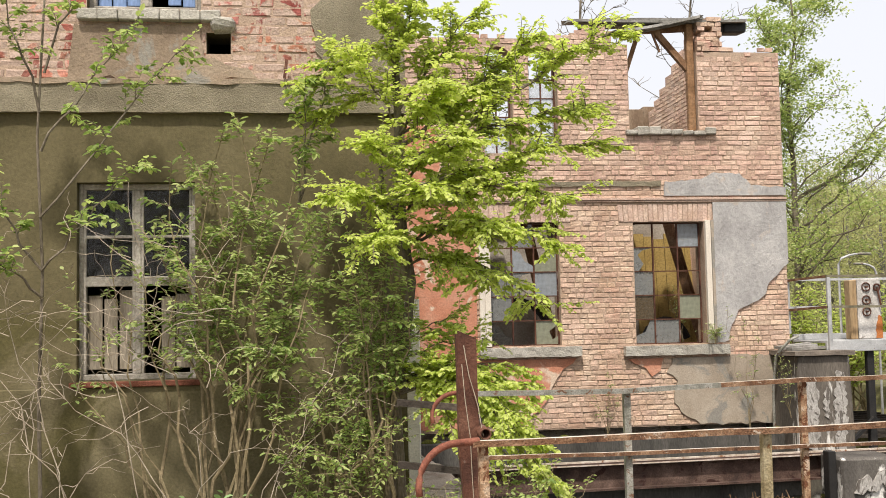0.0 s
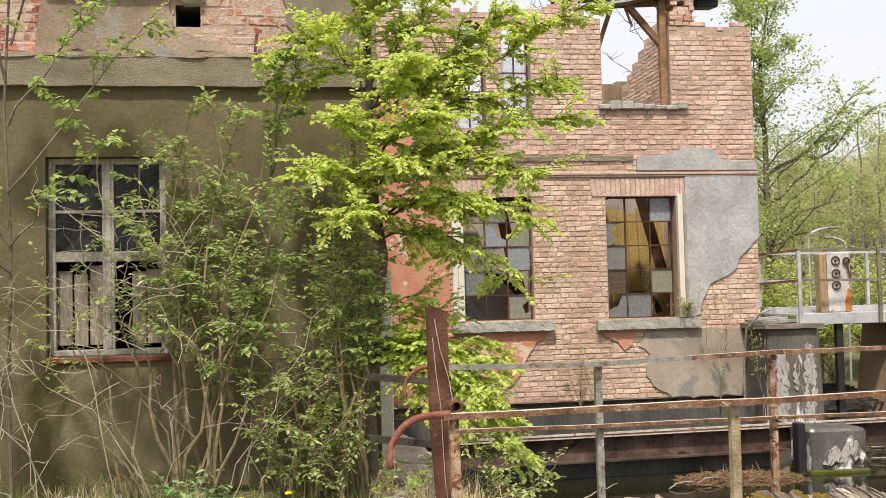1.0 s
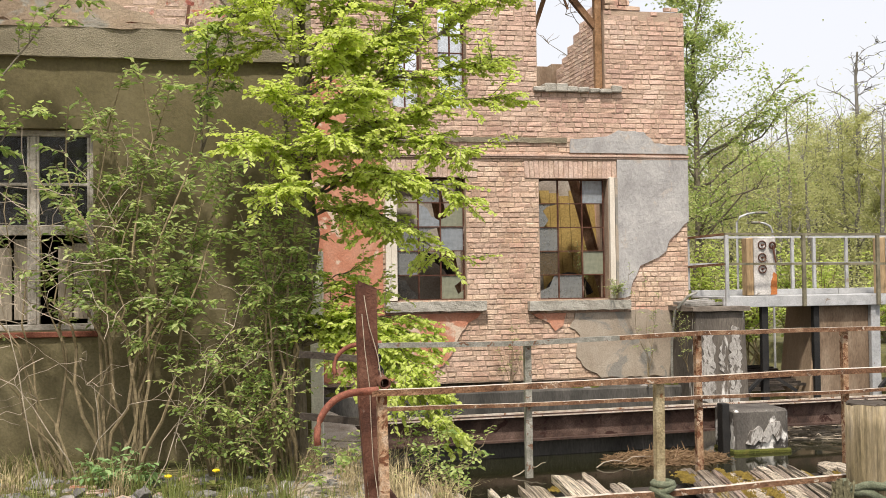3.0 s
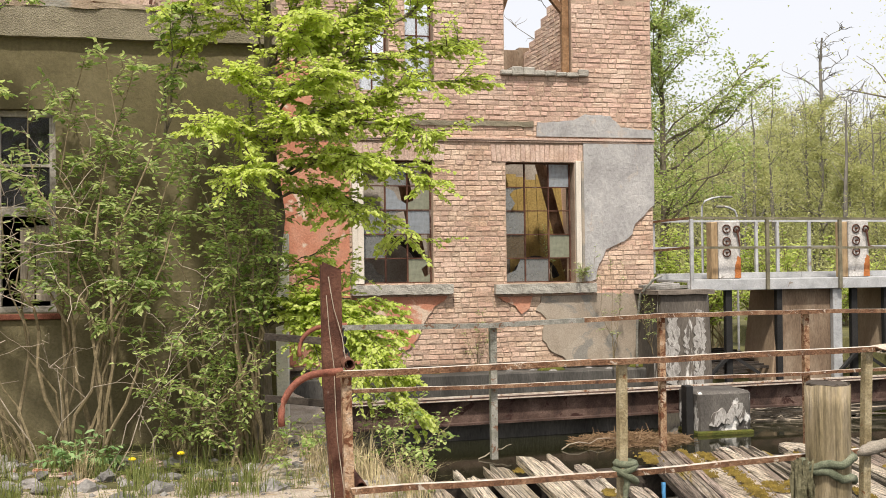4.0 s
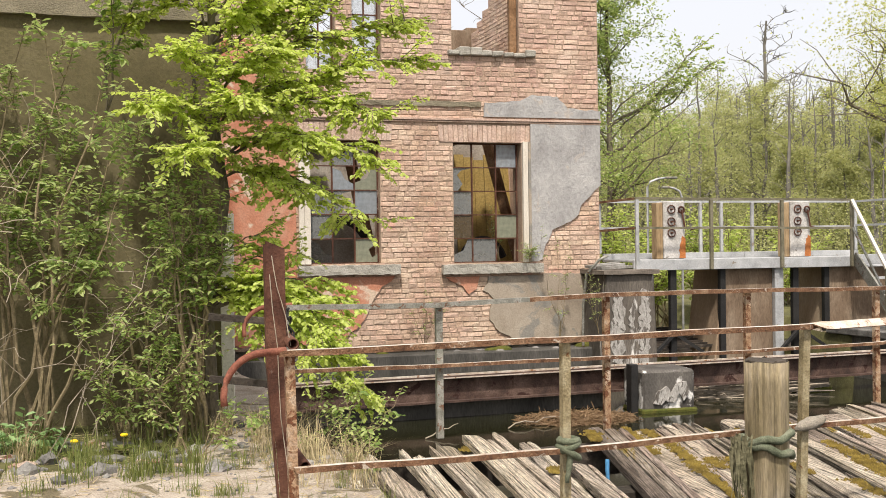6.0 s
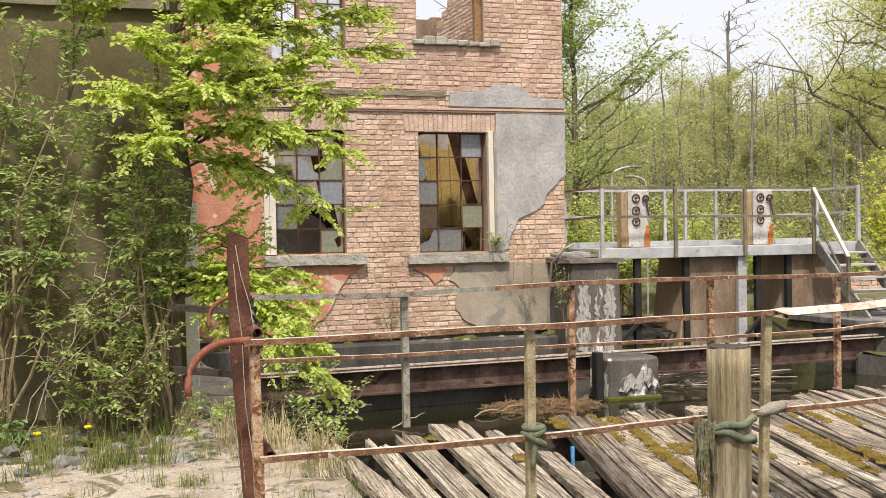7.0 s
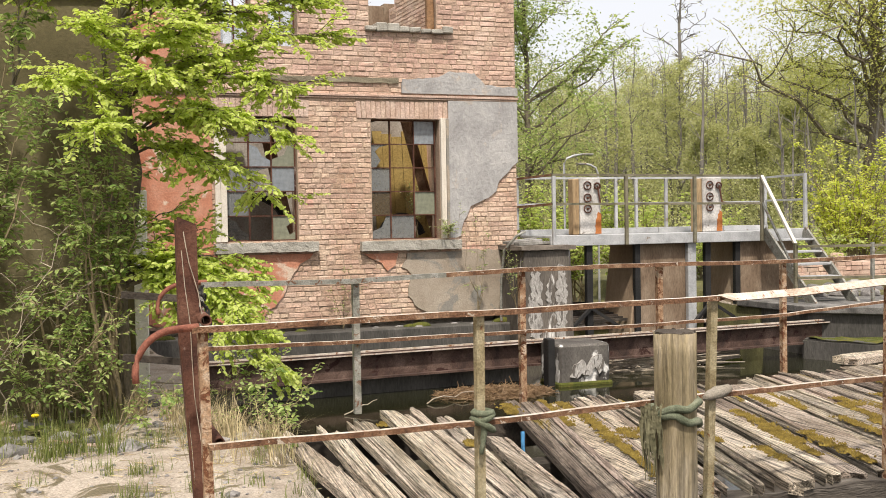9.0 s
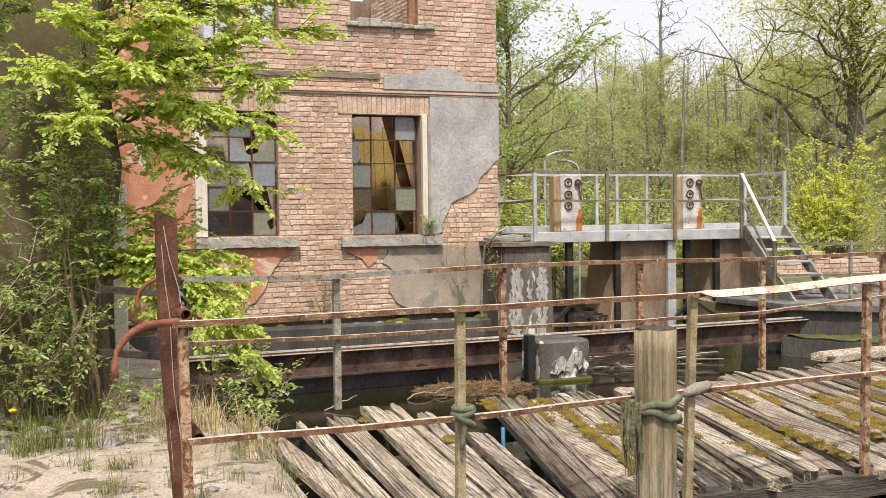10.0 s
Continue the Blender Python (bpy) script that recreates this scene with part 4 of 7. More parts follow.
def wooden_window(name, x0, x1, z0, z1, y, label, glass=None):
    """Old casement: two wings with an upper and lower light, boards behind the lower ones."""
    th = thing(name, label, "window", kind="structure", at=(x0, y, z0))
    mid, tr = (x0 + x1) / 2, z0 + (z1 - z0) * 0.5
    for n, b in (("frame", (x0, x0 + 0.035, z0, z1)), ("frame", (x1 - 0.035, x1, z0, z1)), ("frame", (x0 + 0.035, x1 - 0.035, z1 - 0.05, z1)), ("frame", (x0 + 0.035, x1 - 0.035, z0, z0 + 0.05)),
                 ("mullion", (mid - 0.025, mid + 0.025, z0 + 0.05, z1 - 0.05))):
        bm = bmesh.new()
        box(bm, b[0], b[1], y - 0.04, y + 0.04, b[2], b[3], 0.006)
        part(n, bm, M_GREYWOOD, th)
    for a, b in ((x0 + 0.035, mid - 0.025), (mid + 0.025, x1 - 0.035)):
        for z, t in ((tr - 0.04, 0.08), (z1 - 0.45, 0.025), (z0 + 0.4, 0.0)):
            if t:
                bm = bmesh.new()
                box(bm, a, b, y - 0.03, y + 0.03, z, z + t, 0.004)
                part("glazing_bar", bm, M_GREYWOOD, th)
        for xa, xb in ((a, a + 0.022), (b - 0.022, b)):
            bm = bmesh.new()
            box(bm, xa, xb, y - 0.035, y + 0.03, z0 + 0.05, z1 - 0.05, 0.004)
            part("wing_stile", bm, M_GREYWOOD, th)
        bm = bmesh.new()
        box(bm, a + 0.022, b - 0.022, y - 0.002, y + 0.002, tr + 0.04, z1 - 0.05)
        part("pane", bm, glass or M_GLASS_DARK, th).visible_shadow = False
        k = 3
        wd = (b - a - 0.044) / k
        for i in range(k):
            if a > mid and i == 0:
                continue
            bm = bmesh.new()
            box(bm, a + 0.022 + i * wd + 0.003 + 0.01 * R.random(), a + 0.022 + (i + 1) * wd - 0.004, y + 0.03, y + 0.05, z0 + 0.06 + 0.03 * R.random(), tr - 0.05 - 0.1 * R.random(), 0.004)
            part("board" if glass is None else "blue_pane", bm, glass or M_BOARD, th)
    return th


wooden_window("window_5", -1.88, -0.94, 1.14, 2.75, LY + 0.14, "grey weathered casement window, lower lights boarded up")
bm = bmesh.new()
box(bm, -1.93, -0.9, LY - 0.06, LY + 0.1, 1.09, 1.135, 0.006)
part("window_sill", bm, M_RUST_RED, wall_house, "rusty sheet metal sill")
wooden_window("window_6", -1.80, -0.88, 4.19, 5.6, LY + 0.14, "old grey casement window with blue-backed dusty panes", M_GLASS_BLUE)

# ---- steel girder, concrete wall and blocks in the channel ----
G0, G1 = Vector((0.9, 12.42, -0.2)), Vector((11.5, 13.15, -0.2))
th = thing("steel_girder", "rusty dark I-beam girder spanning the channel", "girder", at=(0.9, 12.42, -0.48))
for nm, dz, wdt, hh in (("top_flange", 0.0, 0.22, 0.025), ("web", -0.15, 0.03, 0.27), ("bottom_flange", -0.295, 0.22, 0.025)):
    bm = bmesh.new()
    bar(bm, G0 + Vector((0, 0, dz)), G1 + Vector((0, 0, dz)), wdt, hh)
    part(nm, bm, M_GIRDER, th)
# two thin pale lines along the top, coloured like the rail tops
bm = bmesh.new()
bar(bm, G0 + Vector((0, -0.03, 0.035)), G1 + Vector((0, -0.03, 0.035)), 0.03, 0.022)
part("rail_strip", bm, M_WORN_LIT, th, "pale strip on top")
bm = bmesh.new()
bar(bm, G0 + Vector((0, -0.114, 0.004)), G1 + Vector((0, -0.114, 0.004)), 0.010, 0.014)
part("rail_strip", bm, M_WORN_LIT, th, "pale flange edge")
bm = bmesh.new()
bar(bm, (0.8, 12.66, -1.1), (6.25, 13.03, -1.1), 0.3, 1.2)
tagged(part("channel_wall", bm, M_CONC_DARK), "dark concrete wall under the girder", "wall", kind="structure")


def block(name, label, x0, x1, y0, y1, z0, z1, material, moss=True):
    th = thing(name, label, "concrete block", at=(x0, y0, z0))
    bm = bmesh.new()
    box(bm, x0, x1, y0, y1, z0, z1, 0.03, 0.012)
    part("body", bm, material, th)
    if moss:
        bm = bmesh.new()
        box(bm, x0 - 0.02, x1 + 0.02, y0 - 0.025, y1, WATER_Z - 0.1, WATER_Z + 0.05, 0.02, 0.012)
        part("moss_skirt", bm, M_MOSS, th, "green moss at the waterline")
    return th


block("concrete_block", "grey concrete block streaked with white lime", 6.42, 7.16, 12.1, 12.68, -1.7, -0.17, M_BLOCK)
block("concrete_block", "low mossy concrete block under the girder", 9.26, 9.99, 13.2, 13.7, -1.7, -0.42, M_CONC)
bm = bmesh.new()
prism(bm, ragged([(6.56, -0.60), (6.62, -0.44), (6.74, -0.38), (6.80, -0.50), (6.88, -0.36), (7.02, -0.33), (7.06, -0.46), (6.98, -0.58), (6.92, -0.48), (6.84, -0.60), (6.72, -0.56), (6.66, -0.62)], 0.015, 0.04, 3), 12.075, 12.12)
part("lime_splash", bm, M_LIME, bpy.data.objects["concrete_block"], "white lime splash")
bm = bmesh.new()
box(bm, 6.30, 6.40, 12.2, 12.35, -1.5, -0.10, 0.008)
tagged(part("timber_stub", bm, M_BLACK), "dark upright timber beside the block", "timber")

# ---- timber bridge ----
bridge = thing("timber_bridge", "decayed timber bridge deck of loose weathered planks with yellow moss", "bridge", at=(4.5, 5.6, -0.08))


def plank(p_far, p_near, wd, th, z_far, z_near, material, seed, name="plank", parent=None, warp=0.012, cracks=1):
    """A worn board: split lengthwise into strips by open cracks, with torn ends and edges that have rotted away."""
    r = random.Random(seed)
    a, b = Vector((*p_far, z_far)), Vector((*p_near, z_near))
    d = b - a
    along = d.normalized()
    s = Vector((d.y, -d.x, 0)).normalized()
    n = 22
    tilt, ph = r.uniform(-0.05, 0.05), r.uniform(0, 9)
    cuts = sorted(r.uniform(0.2, 0.8) for i in range(r.randint(0, 2) if cracks else 0))
    lanes = [0.0, *cuts, 1.0]
    for q0, q1 in zip(lanes, lanes[1:]):
        if (q1 - q0) * wd < 0.018:
            continue
        v, f, k0 = [], [], 0
        start = r.uniform(0.0, 0.02) + (r.uniform(0, 0.07) if len(lanes) > 2 else 0)
        stop = 1 - r.uniform(0.0, 0.02)
        dip = r.uniform(-0.010, 0.004)
        cols = 4
        for i in range(n + 1):
            t = start + (stop - start) * i / n
            near_end = max(0.0, 1 - min(t - start, stop - t) / 0.05)
            gap = 0.0035 + 0.006 * max(0.0, noise.noise(Vector((seed * 1.7, t * 6, q0 * 5))))
            lo = q0 * wd + (gap if q0 > 0 else 0.012 * max(0, noise.noise(Vector((seed, t * 9, 1))))) + near_end * r.uniform(0, 0.012)
            hi = q1 * wd - (gap if q1 < 1 else 0.012 * max(0, noise.noise(Vector((seed, t * 9, 4))))) - near_end * r.uniform(0, 0.012)
            for k in range(cols):
                c = lo + (hi - lo) * k / (cols - 1) - wd / 2
                p = a + d * t + s * c + along * (r.uniform(-0.06, 0.06) if i in (0, n) else 0)
                p.z += c * tilt * 4 + warp * math.sin(3 * t + ph) + dip + 0.004 * noise.noise(Vector((c * 60, t * 14, seed))) - (0.005 if k in (0, cols - 1) else 0) - near_end * r.uniform(0, 0.01)
                v.append(p)
        m0 = len(v)
        for i in range(n + 1):
            for k in (0, cols - 1):
                v.append(v[k0 + i * cols + k] - Vector((0, 0, th)))
        for i in range(n):
            o = k0 + i * cols
            for k in range(cols - 1):
                f.append((o + k, o + k + 1, o + k + cols + 1, o + k + cols))
            f.append((o, o + cols, m0 + (i + 1) * 2, m0 + i * 2))
            f.append((o + cols - 1, m0 + i * 2 + 1, m0 + (i + 1) * 2 + 1, o + cols * 2 - 1))
            f.append((m0 + i * 2, m0 + (i + 1) * 2, m0 + (i + 1) * 2 + 1, m0 + i * 2 + 1))
        for i in (0, n):
            f.append((*[k0 + i * cols + k for k in range(cols)], m0 + i * 2 + 1, m0 + i * 2))
        part(name, (v, f), material, parent)


for i, (a, b, wdt, th) in enumerate(roof_boards):
    plank(a[:2], b[:2], wdt, 0.04, a[2], b[2], M_ROOF, 400 + i, name="roof_board", parent=th, warp=0.03)
r = random.Random(5)
LEFT_PLANKS = [((1.16, 6.27), (1.02, 4.0), 0.15), ((1.43, 7.05), (1.28, 4.0), 0.155), ((1.60, 6.95), (1.53, 4.0), 0.12), ((1.92, 6.85), (1.70, 4.0), 0.17), ((2.16, 7.05), (1.87, 4.0), 0.12),
               ((2.29, 7.1), (1.97, 4.0), 0.12), ((2.46, 7.05), (2.09, 4.0), 0.14), ((2.68, 7.3), (2.22, 4.0), 0.14), ((2.84, 6.95), (2.36, 4.0), 0.12), ((2.96, 6.2), (2.54, 4.0), 0.14)]
for i, (far, near, wd) in enumerate(LEFT_PLANKS):
    plank(far, (near[0], near[1] + r.uniform(-0.1, 0.1)), wd, 0.055, r.uniform(-0.01, 0.06), r.uniform(-0.04, 0.04), M_PLANK, 100 + i, parent=bridge, warp=0.018)
# boards that have slipped down between the others
plank((1.80, 6.0), (1.86, 4.4), 0.10, 0.04, -0.06, -0.14, M_PLANK, 130, parent=bridge)
plank((2.28, 5.4), (2.22, 4.0), 0.12, 0.04, -0.07, -0.12, M_PLANK, 131, parent=bridge)
xf = 3.66
i = 0
while xf < 10.2:
    wd = r.choice((0.08, 0.10, 0.11, 0.12, 0.14, 0.17)) if i else 0.24
    yf = 7.28 + 0.16 * (xf - 3.7) + r.uniform(-0.10, 0.08)
    xn = xf - 0.86 + 0.05 * r.uniform(-1, 1) - 0.03 * (xf - 3.6)
    yn = 4.19 + r.uniform(-0.035, 0.05)
    if i == 6 or i == 13:
        yf -= 0.35
    plank((xf, yf), (xn, yn), wd, 0.055, r.uniform(-0.016, 0.016), r.uniform(-0.022, 0.014), M_PLANK_MOSS if r.random() < 0.75 else M_PLANK, 200 + i, parent=bridge)
    xf += wd + r.uniform(0.008, 0.028)
    i += 1
plank((7.2, 7.75), (8.6, 7.95), 0.3, 0.06, 0.09, 0.10, M_PLANK, 301, parent=bridge)
plank((7.9, 7.55), (9.2, 7.75), 0.22, 0.05, 0.08, 0.12, M_PLANK, 302, parent=bridge)
for a, b, wd, hh in (((0.9, 4.33, -0.21), (2.6, 4.33, -0.21), 0.2, 0.22), ((1.2, 5.6, -0.22), (10.2, 6.1, -0.22), 0.2, 0.22), ((0.9, 6.85, -0.2), (10.4, 7.85, -0.2), 0.2, 0.22),
                     ((2.9, 5.3, -0.24), (3.6, 5.0, -0.24), 0.15, 0.12)):
    bm = bmesh.new()
    bar(bm, a, b, wd, hh)
    part("stringer", bm, M_TIMBER, bridge, "dark rotten timber stringer")
bm = bmesh.new()
rough_box(bm, 2.62, 10.3, 4.20, 4.36, -0.19, -0.062, 80, 0.012, 7)
part("edge_beam", bm, M_EDGE, bridge, "grey split edge beam under the plank ends")
for x, y in ((1.6, 4.3), (5.2, 4.5), (8.5, 4.65), (1.7, 6.9), (5.2, 7.25), (8.6, 7.65)):
    bm = bmesh.new()
    bmesh.ops.create_cone(bm, cap_ends=True, segments=10, radius1=0.13, radius2=0.12, depth=1.6, matrix=pose(x, y, -1.1))
    part("pile", bm, M_TIMBER, bridge)
# moss cushions lying along the planks
r = random.Random(77)
mv, mf = [], []
STREAKS = [(r.uniform(3.3, 8.0), r.uniform(4.6, 7.1), r.uniform(0.25, 1.1)) for i in range(38)] + [(4.75, 5.6, 1.2), (4.55, 5.1, 0.9), (3.75, 6.3, 0.8), (3.55, 5.6, 0.6), (5.3, 5.2, 0.9), (2.35, 6.8, 0.15), (2.65, 5.9, 0.2)]
for sx, sy, sl in STREAKS:
    for i in range(int(620 * sl) + 30):
        u = r.uniform(-0.5, 0.5) * sl
        q = r.gauss(0, 0.030) * (0.4 + 0.8 * abs(noise.noise(Vector((sx * 9, u * 7, 0))) * 2))
        x, y = sx + 0.27 * u + q, sy + u - 0.27 * q
        s = r.uniform(0.004, 0.012)
        k = len(mv)
        zz = 0.010 + r.uniform(0, 0.010)
        mv.append((x, y, zz + s * 0.25))
        mv += [(x + math.cos(a) * s * r.uniform(0.6, 1.3), y + math.sin(a) * s * r.uniform(0.8, 1.8), zz - 0.012) for a in (0, 1.05, 2.1, 3.14, 4.19, 5.24)]
        mf += [(k, k + 1 + j, k + 1 + (j + 1) % 6) for j in range(6)]
moss_yellow = mat("yellow_moss", [(0.13, 0.09, 0.02), (0.235, 0.165, 0.033), (0.34, 0.25, 0.055)], 9, 0.97, 1.0, fine=120, fine_amt=0.5)
tagged(part("deck_moss", (mv, mf), moss_yellow, bridge), kind="stuff")

# ---- railings ----
near_rail = thing("railing", "bent rusty angle-iron railing with worn pale paint, curled red end", "railing", "bridge railings", at=(0.63, 3.86, 0.0))
N = lambda x: 3.78 + 0.104 * (x - 0.57)
bm = bmesh.new()
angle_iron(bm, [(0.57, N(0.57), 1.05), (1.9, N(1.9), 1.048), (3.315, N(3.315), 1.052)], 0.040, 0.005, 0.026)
lit_tops(part("top_rail", bm, M_RUST, near_rail), M_WORN_LIT)
bm = bmesh.new()
pts = [Vector((3.315, N(3.315), 1.052)), Vector((3.45, N(3.45), 1.042)), Vector((3.9, N(3.9), 1.05)), Vector((4.45, N(4.45), 1.078)), Vector((5.3, N(5.3), 1.10))]
fine = []
for a, b in zip(pts, pts[1:]):
    fine += [a.lerp(b, i / 6) for i in range(6)]
fine.append(pts[-1])
rows = []
for i, p in enumerate(fine):
    tw = min(1.0, i / 4) * 0.75                         # the flange rolls over towards the near side
    c, s = math.cos(tw), math.sin(tw)
    rows.append([p + Vector((0, u * c - v * s, u * s + v * c)) for u, v in ((0.022, 0), (-0.03, 0), (-0.03, -0.006), (0.016, -0.006), (0.016, -0.036), (0.022, -0.036))])
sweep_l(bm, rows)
lit_tops(part("top_rail", bm, M_RUST, near_rail, "twisted end of the top rail, painted sunlit on top"), M_WORN_LIT)
wd = Wood()
cpts = [Vector((0.60 - 0.05 * k, N(0.57) - 0.01 * k, 1.048 - 0.002 * k)) for k in range(3)]
cpts += [Vector((0.50 - 0.165 * math.sin(a), N(0.57) - 0.03 - 0.04 * a, 1.045 - 0.17 * (1 - math.cos(a)))) for a in np.linspace(0.15, 1.75, 9)]
wd.tube(cpts, 0.016, 0.014, 8)
part("curled_end", (wd.v, wd.f), M_RUST_RED, near_rail, "red rusty curled rail end", True)
bm = bmesh.new()
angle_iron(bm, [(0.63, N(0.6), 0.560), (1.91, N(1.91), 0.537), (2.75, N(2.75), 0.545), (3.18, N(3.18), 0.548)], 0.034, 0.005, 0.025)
lit_tops(part("lower_rail", bm, M_RUST, near_rail), M_WORN_LIT)
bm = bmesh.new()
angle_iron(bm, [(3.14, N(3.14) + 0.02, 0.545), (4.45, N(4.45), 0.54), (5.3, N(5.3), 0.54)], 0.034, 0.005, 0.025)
lit_tops(part("lower_rail", bm, M_RUST, near_rail), M_WORN_LIT)
for x, z0, lean, ma in ((0.62, -0.1, (-0.02, 0), M_PAINT_RUST), (1.92, -0.25, (0.01, 0), M_TANPAINT), (3.305, -0.25, (0.05, 0), M_TANPAINT), (4.59, -0.25, (0.03, 0), M_PAINT_RUST)):
    bm = bmesh.new()
    angle_post(bm, x, N(x) + 0.012, z0, 1.046, 0.040, 0.006, lean)
    part("post", bm, ma, near_rail)

far_rail = thing("railing", "rusty angle-iron railing with flaking grey paint beside the water", "railing", "bridge railings", at=(2.18, 6.85, 0.0))
FR = [(1.02, 6.53, 1.09), (2.18, 6.85, 1.06), (3.66, 7.2, 1.083), (5.1, 7.48, 1.07), (6.55, 7.68, 1.05), (8.44, 8.16, 1.05), (10.4, 8.55, 1.05)]
bm = bmesh.new()
angle_iron(bm, [FR[0], FR[1], tuple((Vector(FR[1]) + Vector(FR[2])) / 2)], 0.042, 0.005, 0.034)
part("top_rail", bm, M_GREYPAINT, far_rail)
bm = bmesh.new()
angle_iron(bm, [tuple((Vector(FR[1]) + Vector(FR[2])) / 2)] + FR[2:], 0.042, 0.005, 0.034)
lit_tops(part("top_rail", bm, M_RUST, far_rail), M_WORN_LIT)
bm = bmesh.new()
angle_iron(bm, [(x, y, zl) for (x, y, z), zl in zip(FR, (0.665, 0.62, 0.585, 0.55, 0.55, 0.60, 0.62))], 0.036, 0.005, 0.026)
lit_tops(part("lower_rail", bm, M_RUST, far_rail), M_WORN_LIT)
for i, (x, y, z) in enumerate(FR[:-1]):
    bm = bmesh.new()
    angle_post(bm, x, y + 0.03, (0.05, 0.08, -0.12, -0.1, -0.1, -0.1)[i], z - 0.004, 0.048, 0.007)
    part("post", bm, M_GREYPAINT if i < 2 else M_PAINT_RUST, far_rail)
wd = Wood()
cpts = [Vector((1.06, 6.55, 1.09)), Vector((0.98, 6.52, 1.09))] + [Vector((0.90 - 0.17 * math.sin(a), 6.5 - 0.05 * a, 1.085 - 0.15 * (1 - math.cos(a)))) for a in np.linspace(0.1, 1.8, 8)]
wd.tube(cpts, 0.016, 0.014, 8)
part("curled_end", (wd.v, wd.f), M_RUST_RED, far_rail, "red rusty curled rail end", True)
wd = Wood()
for k in range(7):
    a = R.uniform(0, 6.3)
    wd.tube(curve_pts((1.0 + 0.04 * math.cos(a), 6.45, 1.0 + 0.04 * math.sin(a)), (0.93 + 0.14 * R.random(), 6.42, 0.98 - 0.5 * R.random() * R.random()), 0.05, 6, 0.02), 0.009, 0.006, 5)
bm2 = (wd.v, wd.f)
part("tangled_strap", bm2, M_BLACK, far_rail, "black strap knotted round the rail")
for z in (0.99, 0.57):
    bm = bmesh.new()
    bar(bm, (0.55, 6.85, z + 0.02), (1.03, 6.62, z - 0.02), 0.04, 0.045)
    tagged(part("cross_timber", bm, M_TIMBER), "dark rail timber fixed to the railing post", "timber")
    bpy.data.objects["cross_timber" if z > 0.9 else "cross_timber.001"]["group"] = "rail timbers"

gate_post = thing("gate_post", "rusty brown channel-steel gate post with pipe hinges", "gate post", at=(0.62, 4.0, 0.0))
bm = bmesh.new()
sweep_l(bm, [[Vector((cx + u, 4.0 + v, z + (0.035 if u < 0 and z > 1 else 0))) for u, v in ((-hw, 0), (hw, 0), (hw, 0.05), (hw - 0.009, 0.05), (hw - 0.009, 0.009), (-hw, 0.009))] for cx, z, hw in ((0.650, -0.1, 0.022), (0.622, 0.5, 0.026), (0.598, 0.95, 0.040), (0.593, 1.47, 0.041))])
bar(bm, (0.630, 4.03, -0.1), (0.558, 4.03, 0.95), 0.008, 0.05, (0, 1, 0))
bar(bm, (0.556, 4.03, 0.95), (0.551, 4.03, 1.49), 0.008, 0.05, (0, 1, 0))
part("channel", bm, M_RUST_DARK, gate_post)
for z, x in ((1.06, 0.655), (0.53, 0.70)):
    v, f = [], []
    k = 14
    for y, rr in ((3.93, 0.026), (4.30, 0.026), (4.30, 0.020), (3.93, 0.020)):
        for j in range(k):
            a = 2 * math.pi * j / k
            v.append((x - 0.04 * (y - 3.93) + rr * math.cos(a), y, z + 0.10 * (y - 3.93) + rr * math.sin(a)))
    for s in range(4):
        for j in range(k):
            f.append((s * k + j, s * k + (j + 1) % k, ((s + 1) % 4) * k + (j + 1) % k, ((s + 1) % 4) * k + j))
    part("pipe_stub", (v, f), M_RUST_DARK, gate_post, "open rusty pipe stub", True)
wd = Wood()
wd.tube(curve_pts((0.565, 3.98, 1.36), (0.66, 3.95, 0.1), 0.0, 8, 0.008), 0.0022, 0.0022, 4)
wd.tube(curve_pts((0.575, 3.98, 1.44), (0.65, 3.96, 1.05), 0.0, 6, 0.008), 0.0022, 0.0022, 4)
part("wire", (wd.v, wd.f), M_TWIG, gate_post, "loose pale wire")

# ---- mooring post with strap ----
post = thing("mooring_post", "thick round weathered timber post wrapped with a green strap", "post", at=(2.95, 3.90, -0.9))
bm = bmesh.new()
bmesh.ops.create_cone(bm, cap_ends=True, segments=28, radius1=0.095, radius2=0.107, depth=1.77, matrix=pose(2.95, 3.90, 0.008))
bmesh.ops.subdivide_edges(bm, edges=[e for e in bm.edges if abs(e.verts[0].co.z - e.verts[1].co.z) > 1], cuts=14)
for vv in bm.verts:
    d = Vector((vv.co.x - 2.95, vv.co.y - 3.90, 0))
    g = noise.noise(Vector((d.x * 30, d.y * 30, vv.co.z * 0.8)))
    vv.co += d * (g * 0.07)
    if vv.co.z > 0.8:
        vv.co.z += noise.noise(Vector((d.x * 20, d.y * 20, 3))) * 0.015
part("trunk", bm, M_POST, post, smooth=True)
bm = bmesh.new()
bmesh.ops.create_cone(bm, cap_ends=True, segments=40, radius1=0.100, radius2=0.102, depth=0.012, matrix=pose(2.95, 3.90, 0.892))
for vv in bm.verts:
    d = Vector((vv.co.x - 2.95, vv.co.y - 3.90, 0))
    vv.co += d * noise.noise(vv.co * 34) * 0.09 + Vector((0, 0, 0.016)) * noise.noise(vv.co * 40)
part("end_grain", bm, M_TIMBER, post, "dark weathered end grain")
for z, tl in ((0.565, 0.02), (0.50, -0.03)):
    wd = Wood()
    wd.tube([Vector((2.95 + 0.113 * math.cos(a), 3.90 + 0.113 * math.sin(a), z - 0.03 + tl * math.cos(a) + 0.01 * math.sin(5 * a))) for a in np.linspace(0, 2 * math.pi, 25)], 0.02, 0.02, 7)
    part("strap", (wd.v, wd.f), M_ROPE, post, "frayed green webbing strap", True)
wd = Wood()
